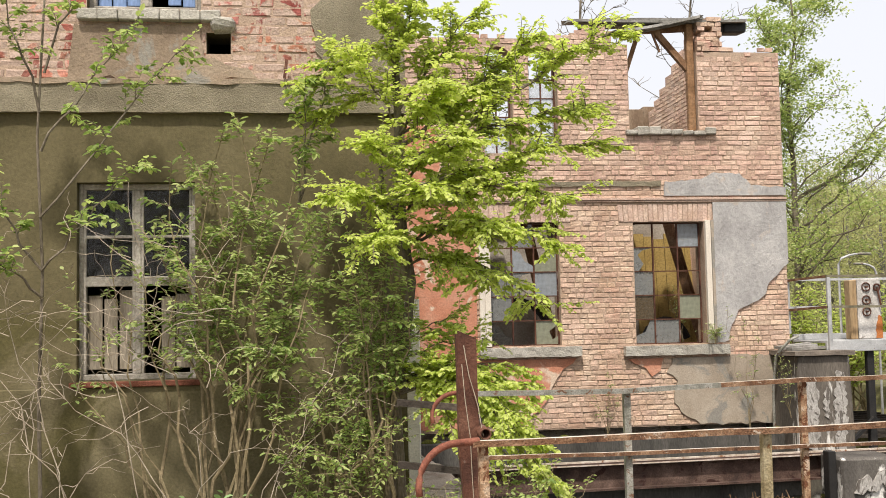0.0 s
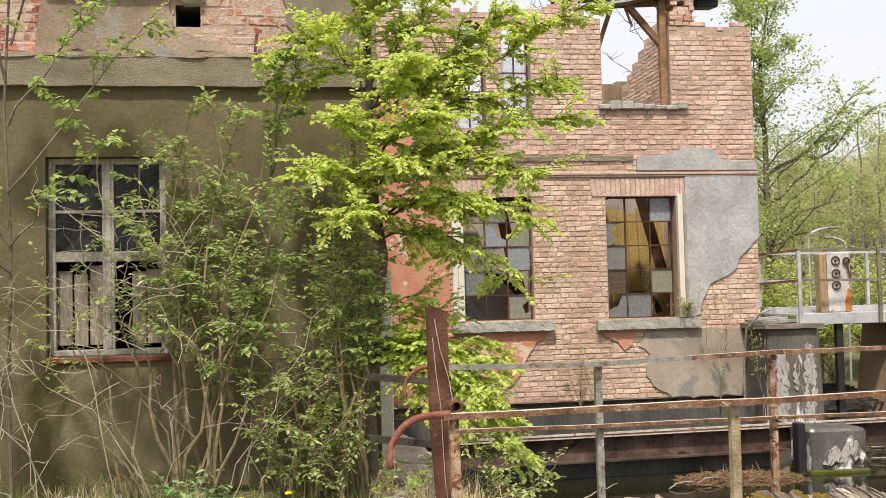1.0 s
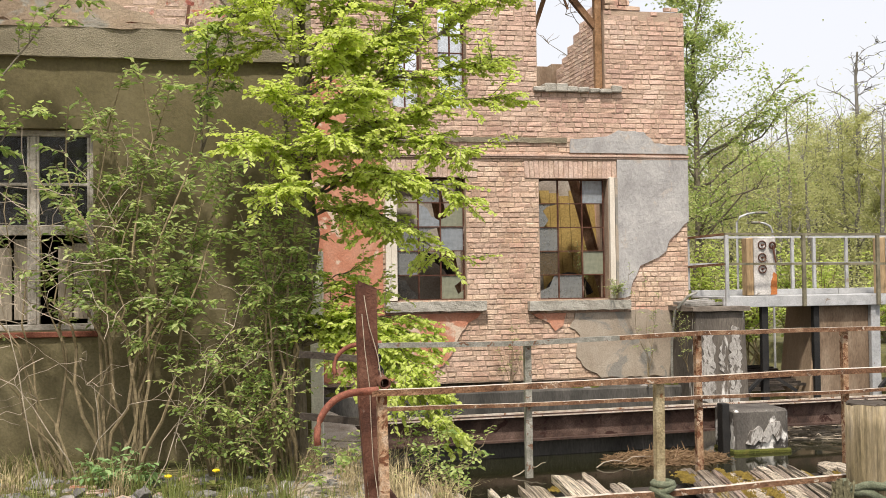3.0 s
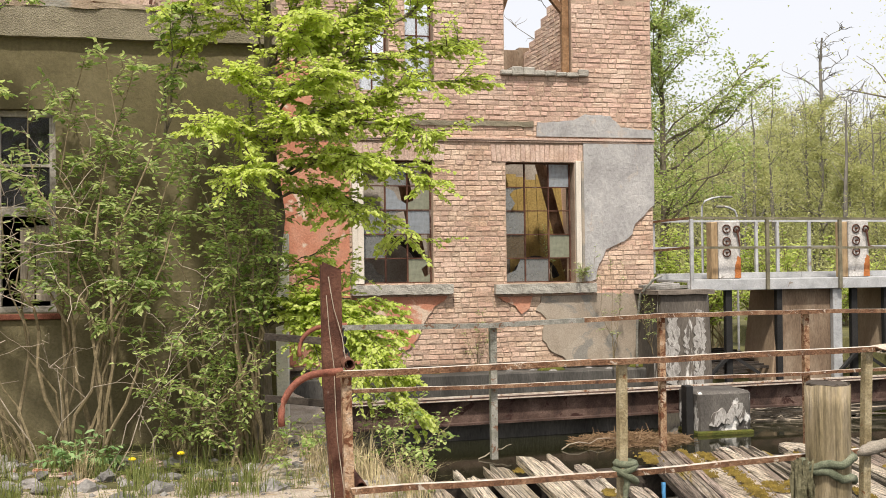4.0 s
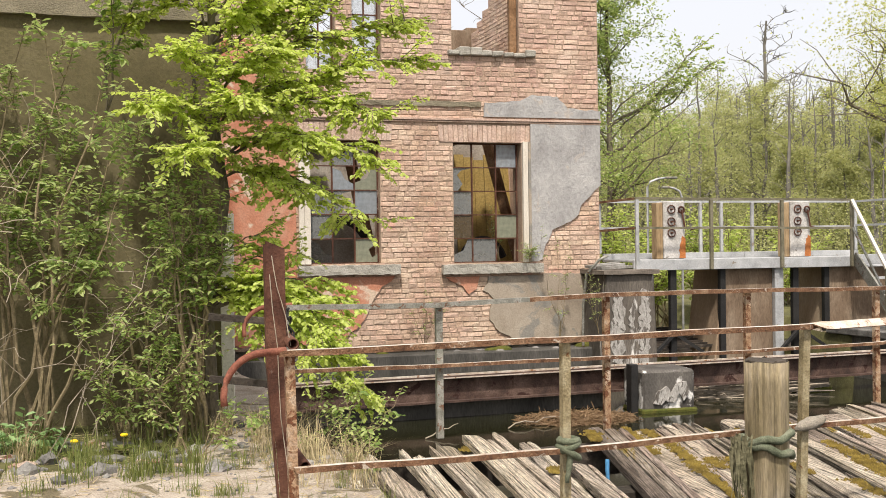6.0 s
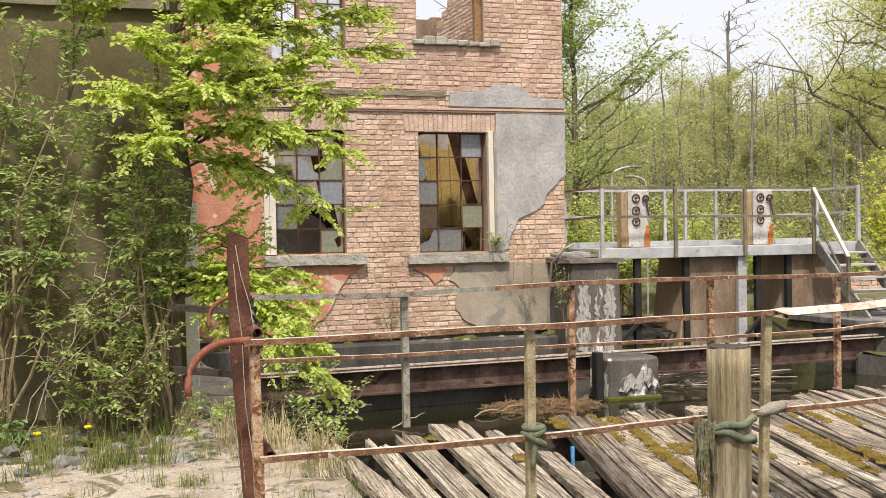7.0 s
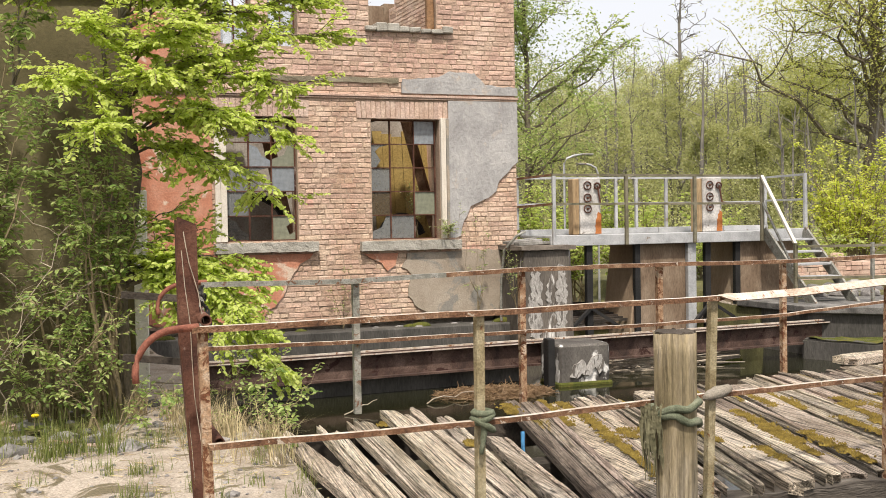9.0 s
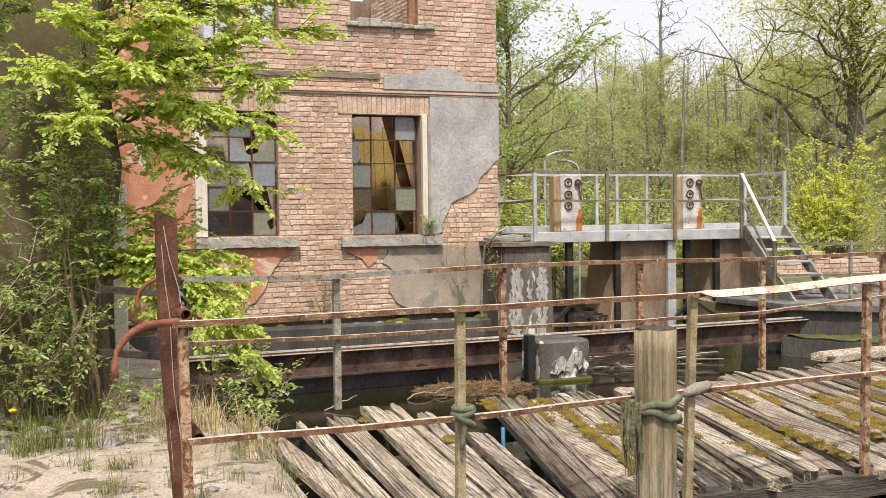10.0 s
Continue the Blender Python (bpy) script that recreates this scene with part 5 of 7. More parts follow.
for k in range(90):
    x, y = R.uniform(2.748, 2.838), R.uniform(3.85, 3.90)
    z = R.uniform(0.46, 0.56)
    wd.tube(curve_pts((x, y, z), (x + R.uniform(-0.02, 0.03), y, z - R.uniform(0.10, 0.30)), 0, 4, 0.008), 0.006, 0.002, 3)
part("hanging_fibre", (wd.v, wd.f), mat("dead_moss_fibre", [(0.10, 0.095, 0.05), (0.20, 0.18, 0.11)], 8, 0.97, 0.5), post, "hanging shreds of frayed rope")["kind"] = "stuff"
bm = bmesh.new()
bmesh.ops.create_icosphere(bm, subdivisions=3, radius=1.0)
for vv in bm.verts:
    q = noise.noise_vector(vv.co * 2.2) * 0.22
    vv.co = Vector((3.305 + (vv.co.x + q.x) * 0.09, N(3.28) + (vv.co.y + q.y) * 0.035, 0.545 + (vv.co.z + q.z * 1.6) * 0.032 + vv.co.x * 0.022))
part("sacking", bm, M_SACK, post, "pale sacking tied round the rail", True)
th = thing("rail_lashing", "green strap knotted round the railing post", "strap", at=(1.92, 3.92, 0.5))
wd = Wood()
for z, tl, rr in ((0.545, 0.02, 0.045), (0.515, -0.03, 0.047), (0.57, 0.0, 0.042)):
    wd.tube([Vector((1.92 + rr * math.cos(a), 3.925 + rr * math.sin(a), z + tl * math.cos(a))) for a in np.linspace(0, 2 * math.pi, 17)], 0.017, 0.017, 6)
part("loop", (wd.v, wd.f), M_ROPE, th, smooth=True)
wd = Wood()
wd.tube(curve_pts((1.915, 3.89, 0.53), (1.90, 3.90, 0.38), 0.0, 7, 0.008), 0.018, 0.010, 7)
part("wound_tail", (wd.v, wd.f), M_ROPE, th, smooth=True)
wd = Wood()
wd.tube(curve_pts((3.03, 5.9, 0.05), (3.0, 5.86, -0.28), 0, 5, 0.01), 0.014, 0.01, 6)
tagged(part("blue_cord", (wd.v, wd.f), M_BLUE), "short blue cord hanging off the deck edge", "cord")

# ---- sluice platform ----
plat = thing("sluice_platform", "galvanised steel footbridge over the sluice gates with tube railing", "platform", at=(9.7, 15.4, 1.02))
for x0, x1 in ((7.74, 9.07), (9.08, 10.37), (10.38, 11.72), (11.73, 12.68)):
    bm = bmesh.new()
    box(bm, x0, x1, 15.0, 15.05, 1.02 if x0 < 11.7 else 1.05, 1.19 if x0 < 11.7 else 1.22, 0.006)
    part("fascia", bm, M_GALV, plat)
    bm = bmesh.new()
    box(bm, x0, x1, 15.05, 16.15, 1.15, 1.185, 0.004)
    part("deck_plate", bm, M_GALV, plat)
    bm = bmesh.new()
    box(bm, x0, x1, 16.1, 16.15, 1.186, 1.28, 0.004)
    part("toe_board", bm, M_GALV, plat)
for x in (7.79, 9.09, 10.38, 11.71):
    bm = bmesh.new()
    box(bm, x - 0.028, x + 0.028, 14.95, 14.998, 1.02, 2.13, 0.005)
    part("post", bm, M_GALV if x < 8 else M_OLIVE, plat)
for x in (7.68, 8.75, 9.55, 9.95, 10.55, 11.4, 12.64):
    bm = bmesh.new()
    box(bm, x - 0.026, x + 0.026, 16.1, 16.15, 1.282, 2.13, 0.005)
    part("post", bm, M_GALV, plat)
for a, b, ma in (((7.76, 14.975, 2.15), (11.74, 14.975, 2.125), M_OLIVE), ((7.76, 14.975, 1.69), (11.74, 14.975, 1.66), M_OLIVE), ((7.68, 16.125, 2.14), (12.66, 16.125, 2.14), M_GALV), ((7.68, 16.125, 1.70), (12.66, 16.125, 1.70), M_GALV),
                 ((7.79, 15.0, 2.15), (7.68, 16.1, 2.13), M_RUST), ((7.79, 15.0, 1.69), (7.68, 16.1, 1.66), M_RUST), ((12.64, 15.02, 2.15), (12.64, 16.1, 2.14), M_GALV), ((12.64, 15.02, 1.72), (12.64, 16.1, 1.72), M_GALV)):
    bm = bmesh.new()
    bar(bm, a, b, 0.036, 0.036)
    part("rail", bm, ma, plat)
bm = bmesh.new()
box(bm, 12.61, 12.67, 14.99, 15.04, 1.22, 2.17, 0.005)
part("post", bm, M_GALV, plat)

stair = thing("steel_stair", "open steel stair with grey treads down from the sluice platform", "stair", at=(12.1, 14.4, 0.0))
S0, S1 = Vector((0, 14.98, 1.18)), Vector((0, 13.55, -0.02))
for x in (11.76, 12.58):
    bm = bmesh.new()
    bar(bm, S0 + Vector((x, 0, 0)), S1 + Vector((x - 0.12, 0, 0)), 0.04, 0.19)
    part("stringer", bm, M_GREYPAINT, stair)
for i in range(5):
    t = (i + 0.8) / 6
    p = S0.lerp(S1, t)
    bm = bmesh.new()
    box(bm, 11.79 - 0.12 * t, 12.55 - 0.12 * t, p.y - 0.12, p.y + 0.12, p.z + 0.0, p.z + 0.035, 0.004)
    part("tread", bm, M_GALV, stair)
bm = bmesh.new()
bar(bm, (11.71, 14.97, 2.12), (11.47, 13.8, 0.99), 0.05, 0.04)
part("handrail", bm, M_WHITEPL, stair, "white-worn sloping handrail")
bm = bmesh.new()
bar(bm, (11.71, 14.95, 1.66), (11.5, 13.9, 0.62), 0.03, 0.03)
part("handrail", bm, M_GREYPAINT, stair)
bm = bmesh.new()
bar(bm, (11.47, 13.8, -0.05), (11.47, 13.8, 1.0), 0.05, 0.05)
part("newel", bm, M_OLIVE, stair)

path_rail = thing("landing_rail", "grey painted rail along the concrete landing", "railing", at=(12.4, 13.3, 0.0))
for z in (0.95, 0.45):
    bm = bmesh.new()
    bar(bm, (11.47, 13.75, z), (15.5, 12.3, z), 0.04, 0.04)
    part("rail", bm, M_OLIVE, path_rail)
for k in (0.28, 0.62, 0.97):
    bm = bmesh.new()
    bar(bm, (11.47 + 4.03 * k, 13.75 - 1.45 * k, 0.0), (11.47 + 4.03 * k, 13.75 - 1.45 * k, 1.0), 0.05, 0.05)
    part("post", bm, M_GREYPAINT, path_rail)


def gear_column(x, seed):
    """Sluice winding column: peeling sheet housing, three round gauges, crank and rusty corner."""
    r = random.Random(seed)
    th = thing("winding_column", "peeling grey sluice winding column with round gears and a rusty crank", "winding gear", "sluice winding gear", at=(x, 15.5, 1.19))
    bm = bmesh.new()
    box(bm, x - 0.13, x + 0.25, 15.42, 15.6, 1.19, 2.12, 0.015)
    part("housing", bm, M_CONC_PEEL, th)
    bm = bmesh.new()
    box(bm, x - 0.25, x - 0.135, 15.44, 15.62, 1.19, 2.10, 0.01)
    part("side_panel", bm, M_WOOD_TAN, th, "brown weathered side panel")
    for dz in (0.80, 0.60, 0.42):
        wd = Wood()
        wd.tube([Vector((x + 0.0 + 0.065 * math.cos(a), 15.405, 1.19 + dz + 0.065 * math.sin(a))) for a in np.linspace(0, 2 * math.pi, 15)], 0.010, 0.010, 5)
        g = part("gauge_ring", (wd.v, wd.f), M_RUST_DARK, th, "round gear rim")
        bm = bmesh.new()
        bmesh.ops.create_cone(bm, cap_ends=True, segments=10, radius1=0.018, radius2=0.014, depth=0.06, matrix=pose(x, 15.39, 1.19 + dz, 90))
        part("hub", bm, M_RUST_DARK, g)
    wd = Wood()
    wd.tube([Vector((x + 0.17 + 0.05 * math.cos(a), 15.39, 1.98 + 0.05 * math.sin(a))) for a in np.linspace(0, 2 * math.pi, 13)], 0.016, 0.016, 5)
    wd.tube([Vector((x + 0.17, 15.38, 1.98)), Vector((x + 0.21, 15.36, 1.7)), Vector((x + 0.33, 15.3, 1.66))], 0.016, 0.014, 6)
    part("crank", (wd.v, wd.f), M_RUST_DARK, th, "rusty crank")
    bm = bmesh.new()
    prism(bm, ragged([(x + 0.14, 1.2), (x + 0.252, 1.2), (x + 0.252, 1.52), (x + 0.2, 1.56), (x + 0.15, 1.4)], 0.012, 0.04, seed, (0, 1)), 15.413, 15.42)
    part("rust_scab", bm, M_ORANGE, th, "orange rust flaking from the corner")
    return th


M_CONC_PEEL = mat("peeling_white_sheet", [(0.30, 0.28, 0.25), (0.48, 0.46, 0.43), (0.62, 0.60, 0.57)], 4, 0.75, 0.3, fine=40, spots=(0.20, 0.17, 0.14), spot_scale=5, spot_at=0.6)
M_WOOD_TAN = mat("tan_weathered_board", [(0.28, 0.19, 0.10), (0.42, 0.31, 0.18)], 4, 0.85, 0.3, fine=30, stretch=(2, 2, 0.3))
M_ORANGE = mat("orange_rust", [(0.33, 0.11, 0.03), (0.50, 0.19, 0.06)], 12, 0.9, 0.5, fine=60)
gear_column(8.62, 1)
gear_column(10.97, 2)

# sluice piers, guides and pillar
def sluice_pier(name, label, bot, top, z0, z1, y0, y1, material):
    th = thing(name, label, "pier", "sluice piers", at=(bot[0], y0, z0))
    bm = bmesh.new()
    prism(bm, [(bot[0], z0), (bot[1], z0), (top[1], z1), (top[0], z1)], y0, y1)
    bmesh.ops.bevel(bm, geom=bm.edges[:], offset=0.02, segments=1, affect="EDGES")
    part("body", bm, material, th)
    return th


def lit_tan_side(th):
    """The side towards the mill is lighter and tan: its sunlight is put into the colour."""
    ob = th.children[0]
    ob.data.materials.append(M_CONC_LIT)
    for f in ob.data.polygons:
        if f.normal.x < -0.4:
            f.material_index = 1
    return th


p = sluice_pier("sluice_pier", "dark concrete pier streaked with white lime at the mill corner", (7.08, 8.05), (7.15, 7.96), -1.7, 0.98, 14.75, 15.9, M_CONC_WHITE)
bm = bmesh.new()
rough_box(bm, 7.09, 8.02, 14.69, 15.95, 0.98, 1.045, 10, 0.01, 8)
part("cap", bm, M_CONC, p, "worn cap slab")
for k, (xa, xb, za, zb) in enumerate(((7.24, 7.46, -0.35, 0.62), (7.70, 7.88, -0.4, 0.72), (7.53, 7.62, 0.1, 0.5))):
    bm = bmesh.new()
    prism(bm, ragged([(xa, za), (xa + (xb - xa) * 0.8, za - 0.05), (xb, (za + zb) / 2), (xb - 0.03, zb), (xa + 0.05, zb + 0.04), (xa - 0.02, (za + zb) / 2)], 0.03, 0.05, 40 + k), 14.735, 14.76)
    part("lime_streak", bm, M_LIME, p, "white lime streak")
lit_tan_side(sluice_pier("sluice_pier", "grey stained concrete pier with sunlight painted on its tan side", (9.08, 10.40), (9.42, 10.36), -1.7, 1.14, 15.15, 16.1, M_CONC_BROWN))
lit_tan_side(sluice_pier("sluice_pier", "brown concrete abutment pier under the stair", (11.12, 12.7), (11.39, 12.5), -1.7, 1.14, 15.15, 16.1, M_CONC_BROWN))
for x, ma, wd, y in ((8.46, M_BLACK, 0.11, 15.06), (9.36, M_BLACK, 0.10, 15.09), (10.73, M_BLACK, 0.11, 15.12), (11.31, M_BLACK, 0.10, 15.1), (10.37, M_GALV, 0.16, 15.05)):
    bm = bmesh.new()
    box(bm, x - wd / 2, x + wd / 2, y, y + 0.09, -1.6, 1.02, 0.006)
    tagged(part("gate_guide" if ma is M_BLACK else "steel_pillar", bm, ma), "black tarred steel gate guide" if ma is M_BLACK else "pale grey steel pillar under the platform", "pillar", "gate guides" if ma is M_BLACK else "")
for x in (8.46, 10.73):
    th = thing("guide_brace", "dark splayed braces at the foot of a gate guide", "brace", "guide braces", at=(x, 15.0, -0.3))
    for sg in (-1, 1):
        bm = bmesh.new()
        bar(bm, (x, 15.04, 0.02), (x + sg * 0.42, 14.9, -0.28), 0.05, 0.05)
        part("strut", bm, M_BLACK, th)
rack = thing("trash_rack", "dark timber slat rack between the sluice piers", "rack", at=(8.4, 15.9, -0.5))
for i in range(10):
    bm = bmesh.new()
    bar(bm, (7.98, 15.3 + i * 0.16, -0.22 + i * 0.02), (9.4, 15.3 + i * 0.16, -0.22 + i * 0.02), 0.06, 0.04)
    part("slat", bm, M_TIMBER, rack)
th = thing("broken_boards", "broken grey boards and bent pipe on the pier top", "boards", at=(7.3, 15.2, 1.04))
for a, b in (((7.15, 15.0, 1.07), (7.75, 15.1, 1.09)), ((7.12, 15.25, 1.08), (7.7, 15.3, 1.12)), ((7.15, 15.45, 1.09), (7.7, 15.5, 1.14))):
    bm = bmesh.new()
    bar(bm, a, b, 0.14, 0.04)
    part("board", bm, M_ROOF, th)
wd = Wood()
wd.tube([Vector(q) for q in ((7.0, 15.3, -0.15), (7.0, 15.28, 0.5), (7.03, 15.2, 0.98), (7.15, 15.0, 1.2), (7.3, 15.0, 1.27))], 0.022, 0.022, 7)
part("bent_pipe", (wd.v, wd.f), M_GREYPAINT, th, "thin bent grey pipe", True)
for x, y, h, L in ((9.01, 17.0, 2.55, 0.58), (9.9, 17.4, 2.4, -0.4)):
    th = thing("yard_lamp", "slender pale curved lamp pole behind the platform", "lamp", "yard lamps", at=(x, y, -0.3))
    wd = Wood()
    wd.tube([Vector((x, y, -0.3)), Vector((x, y, h - 0.12)), Vector((x + 0.1 * L, y, h - 0.02)), Vector((x + 0.35 * L, y, h + 0.03)), Vector((x + L * 0.6, y, h + 0.05))], 0.022, 0.018, 7)
    part("pole", (wd.v, wd.f), M_GALV, th, smooth=True)
    bm = bmesh.new()
    box(bm, min(x + L * 0.6, x + L), max(x + L * 0.6, x + L), y - 0.04, y + 0.04, h + 0.03, h + 0.07, 0.012)
    part("lamp_head", bm, M_GREYPAINT, th)

# landing and mossy ledge on the far bank
SLAB = [(11.2, 13.25), (14.6, 9.4), (18.2, 11.0), (18.2, 15.4), (11.2, 15.0)]
bm = bmesh.new()
flat(bm, SLAB, -0.06, 0.05)
bmesh.ops.bevel(bm, geom=bm.edges[:], offset=0.012, segments=1, affect="EDGES")
tagged(part("landing", bm, M_STONE), "pale concrete landing slab at the stair foot", "landing", kind="structure")
bm = bmesh.new()
flat(bm, [(11.28, 13.29), (14.62, 9.5), (18.15, 11.05), (18.15, 15.35), (11.28, 14.95)], -1.7, -0.062)
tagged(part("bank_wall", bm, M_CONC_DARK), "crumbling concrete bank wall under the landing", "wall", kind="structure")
bm = bmesh.new()
flat(bm, [(10.95, 13.0), (12.6, 9.4), (14.5, 9.4), (11.25, 13.26)], -1.7, -0.42)
bmesh.ops.bevel(bm, geom=bm.edges[:], offset=0.03, segments=2, affect="EDGES")
ledge = tagged(part("bank_ledge", bm, M_CONC_DARK), "low concrete ledge covered in moss", "ledge", kind="structure")
bm = bmesh.new()
bmesh.ops.create_grid(bm, x_segments=40, y_segments=24, size=0.5)
for vv in bm.verts:
    u, q = vv.co.x + 0.5, vv.co.y + 0.5
    e0 = Vector((11.0, 12.92)).lerp(Vector((12.6, 9.5)), u)
    e1 = Vector((11.25, 13.2)).lerp(Vector((14.3, 9.6)), u)
    e = e0.lerp(e1, q)
    vv.co = Vector((e.x, e.y, -0.43 + 0.06 * max(0, noise.noise(Vector((e.x * 4, e.y * 4, 1))) + 0.35)))
part("moss_carpet", bm, M_MOSS, ledge, "thick green moss")
th = thing("low_brick_wall", "ruined low brick wall among the bushes", "wall", at=(18.5, 19.0, 0.0))
r = random.Random(41)
for a, b, za, zb in courses(15.5, 23.0, 0.0, 0.85, r, 0.1, 0.3):
    if zb < 0.25 + 0.3 * noise.noise(Vector((a, 0, 0))) + 0.25:
        part("brick", brick_geo(a + 0.006, b - 0.006, za + 0.006, zb - 0.006, 19.0, 19.3, r), M_BRICK_TOP, th)
for i in range(14):
    x, y = 12.9 + R.uniform(-0.7, 2.2), 14.6 + R.uniform(-0.3, 1.2)
    s = R.uniform(0.1, 0.28)
    bm = bmesh.new()
    bmesh.ops.create_icosphere(bm, subdivisions=2, radius=s)
    for vv in bm.verts:
        vv.co += noise.noise_vector(vv.co * 4 + Vector((i, 2, 0))) * s * 0.4
        vv.co.z = max(-0.1, vv.co.z * 0.7)
        vv.co += Vector((x, y, 0.06))
    tagged(part("rubble_stone", bm, M_STONE), "rough grey rubble stone on the bank", "stone", "bank rubble")

# floating litter and drift wood
r = random.Random(12)
wd = Wood()
for i in range(1500):
    a, q = r.uniform(0, 6.28), r.random() ** 0.5
    p = Vector((5.45 + math.cos(a) * q * 0.78, 12.0 + math.sin(a) * q * 0.55, WATER_Z + 0.01 + 0.07 * (1 - q) * r.random()))
    d = Vector((r.uniform(-1, 1), r.uniform(-1, 1), r.uniform(-0.15, 0.2))).normalized()
    wd.tube([p, p + d * r.uniform(0.05, 0.16)], 0.006, 0.004, 3)
tagged(part("reed_litter", (wd.v, wd.f), M_REED), "heap of brown reed litter floating by the deck", "litter", kind="stuff")
wd = Wood()
for i in range(160):
    p = Vector((r.uniform(7.3, 9.3), r.uniform(12.9, 13.5), WATER_Z + r.uniform(0.0, 0.16)))
    d = Vector((1, r.uniform(-0.5, 0.5), r.uniform(-0.1, 0.15))).normalized()
    wd.tube([p, p + d * r.uniform(0.15, 0.7)], r.uniform(0.006, 0.025), 0.006, 4)
for i in range(700):
    p = Vector((r.uniform(7.2, 9.2), r.uniform(12.85, 13.7), WATER_Z + r.uniform(0.0, 0.10)))
    d = Vector((r.uniform(-1, 1), r.uniform(-1, 1), r.uniform(-0.1, 0.1))).normalized()
    wd.tube([p, p + d * r.uniform(0.04, 0.12)], 0.008, 0.005, 3)
tagged(part("drift_wood", (wd.v, wd.f), M_TWIG), "grey drift twigs caught beside the girder", "driftwood", kind="stuff")
for a, b in (((4.4, 11.6, WATER_Z + 0.01), (5.2, 11.9, WATER_Z + 0.06)), ((3.3, 11.3, WATER_Z + 0.01), (3.75, 11.5, WATER_Z + 0.12))):
    wd = Wood()
    wd.tube(curve_pts(a, b, 0.03, 6, 0.03), 0.009, 0.004, 5)
    tagged(part("branch", (wd.v, wd.f), M_TWIG), "bare grey branch lying in the water", "branch", "floating branches")

# ---- plants ----
def spray(wd, r, p, d, length, leaf, width, n_leaf, rad, droop=0.25, twig_n=3, flat=0.6):
    """A leafy twig: a drooping shoot with leaves in two ranks."""
    pts = [p.copy()]
    q, dd = p.copy(), d.normalized()
    steps = 5
    for i in range(steps):
        dd = (dd + Vector((r.uniform(-0.15, 0.15), r.uniform(-0.15, 0.15), r.uniform(-0.1, 0.1) - droop * 0.2))).normalized()
        q = q + dd * length / steps
        pts.append(q.copy())
    wd.tube(pts, rad, rad * 0.4, twig_n)
    for i in range(n_leaf):
        t = (i + r.random()) / n_leaf * steps
        k = min(int(t), steps - 1)
        o = pts[k].lerp(pts[k + 1], t - k)
        ax = (pts[k + 1] - pts[k]).normalized()
        side = ax.cross(Vector((0, 0, 1)))
        side = side.normalized() if side.length > 1e-3 else Vector((1, 0, 0))
        sg = 1 if i % 2 else -1
        ld = side * sg * r.uniform(0.5, 1.0) + ax * r.uniform(0.2, 0.9) + Vector((0, 0, r.uniform(-0.55, 0.2)))
        up = (Vector((0, 0, 1)) * flat + Vector((r.uniform(-1, 1), r.uniform(-1, 1), r.uniform(-0.3, 1))) * (1 - flat)).normalized()
        s = leaf * r.uniform(0.55, 1.15)
        wd.leaf(o + ld.normalized() * s * 0.12, ld, up, s, width, r.uniform(0.0, 0.4), r.uniform(0.0, 0.35))
    return pts


def limb(wd, r, a, b, rad, lift, twigs, tw_len, leaf, width, n_leaf, droop=0.25, start=0.25, spread=0.8, layer=1.0):
    """A limb with side shoots that fork once; a low layer keeps the shoots in level sprays."""
    L = (Vector(b) - Vector(a)).length
    pts = curve_pts(a, b, lift, 8, 0.03 * L, r)
    wd.tube(pts, rad, rad * 0.25, 6)
    for i in range(twigs):
        t = (start + (1 - start) * (i + r.random()) / twigs) * 8
        k = min(int(t), 7)
        o = pts[k].lerp(pts[k + 1], t - k)
        ax = (pts[k + 1] - pts[k]).normalized()
        d = ax * r.uniform(0.2, 0.8) + Vector((r.uniform(-1, 1), r.uniform(-1, 1), r.uniform(-0.5, 0.7) * layer)) * spread
        l2 = tw_len * r.uniform(0.5, 1.2)
        sp = spray(wd, r, o, d, l2, leaf, width, n_leaf, rad * 0.22 + 0.0015, droop)
        for m2 in range(2):
            o2 = sp[r.randint(1, 4)]
            d2 = d.normalized() + Vector((r.uniform(-1, 1), r.uniform(-1, 1), r.uniform(-0.5, 0.4) * layer)) * 0.8
            spray(wd, r, o2, d2, l2 * 0.6, leaf, width, max(3, n_leaf * 2 // 3), rad * 0.14 + 0.001, droop)
    spray(wd, r, pts[-1], pts[-1] - pts[-2], tw_len * 0.8, leaf, width, n_leaf, rad * 0.25 + 0.001, droop)


def plant(name, wd, bark, leaf, label, category, at, group="", trunk="trunk", crown="crown", kind=""):
    th = thing(name, label, category, group, kind, at)
    tr = part(trunk, (wd.v, wd.f), bark, th)
    if trunk == "stem":
        tr["kind"] = "stuff"
    if wd.lv:
        part(crown, (wd.lv, wd.lf), leaf, th)
    return th


# fresh-leaved tree at the house corner
r = random.Random(3)
wd = Wood()
trunk = [Vector(q) for q in ((0.66, 7.85, -0.05), (0.64, 7.82, 0.5), (0.62, 7.8, 1.0), (0.71, 7.8, 1.43), (0.76, 7.8, 1.87), (0.70, 7.8, 2.31), (0.68, 7.8, 2.84), (0.67, 7.8, 3.56), (0.63, 7.8, 4.3), (0.62, 7.8, 5.0))]
wd.tube(trunk, 0.05, 0.022, 9)
wd.tube([Vector(q) for q in ((0.60, 7.9, 0.0), (0.50, 7.9, 0.7), (0.56, 7.9, 1.4), (0.60, 7.88, 2.2), (0.52, 7.85, 3.0))], 0.032, 0.014, 7)
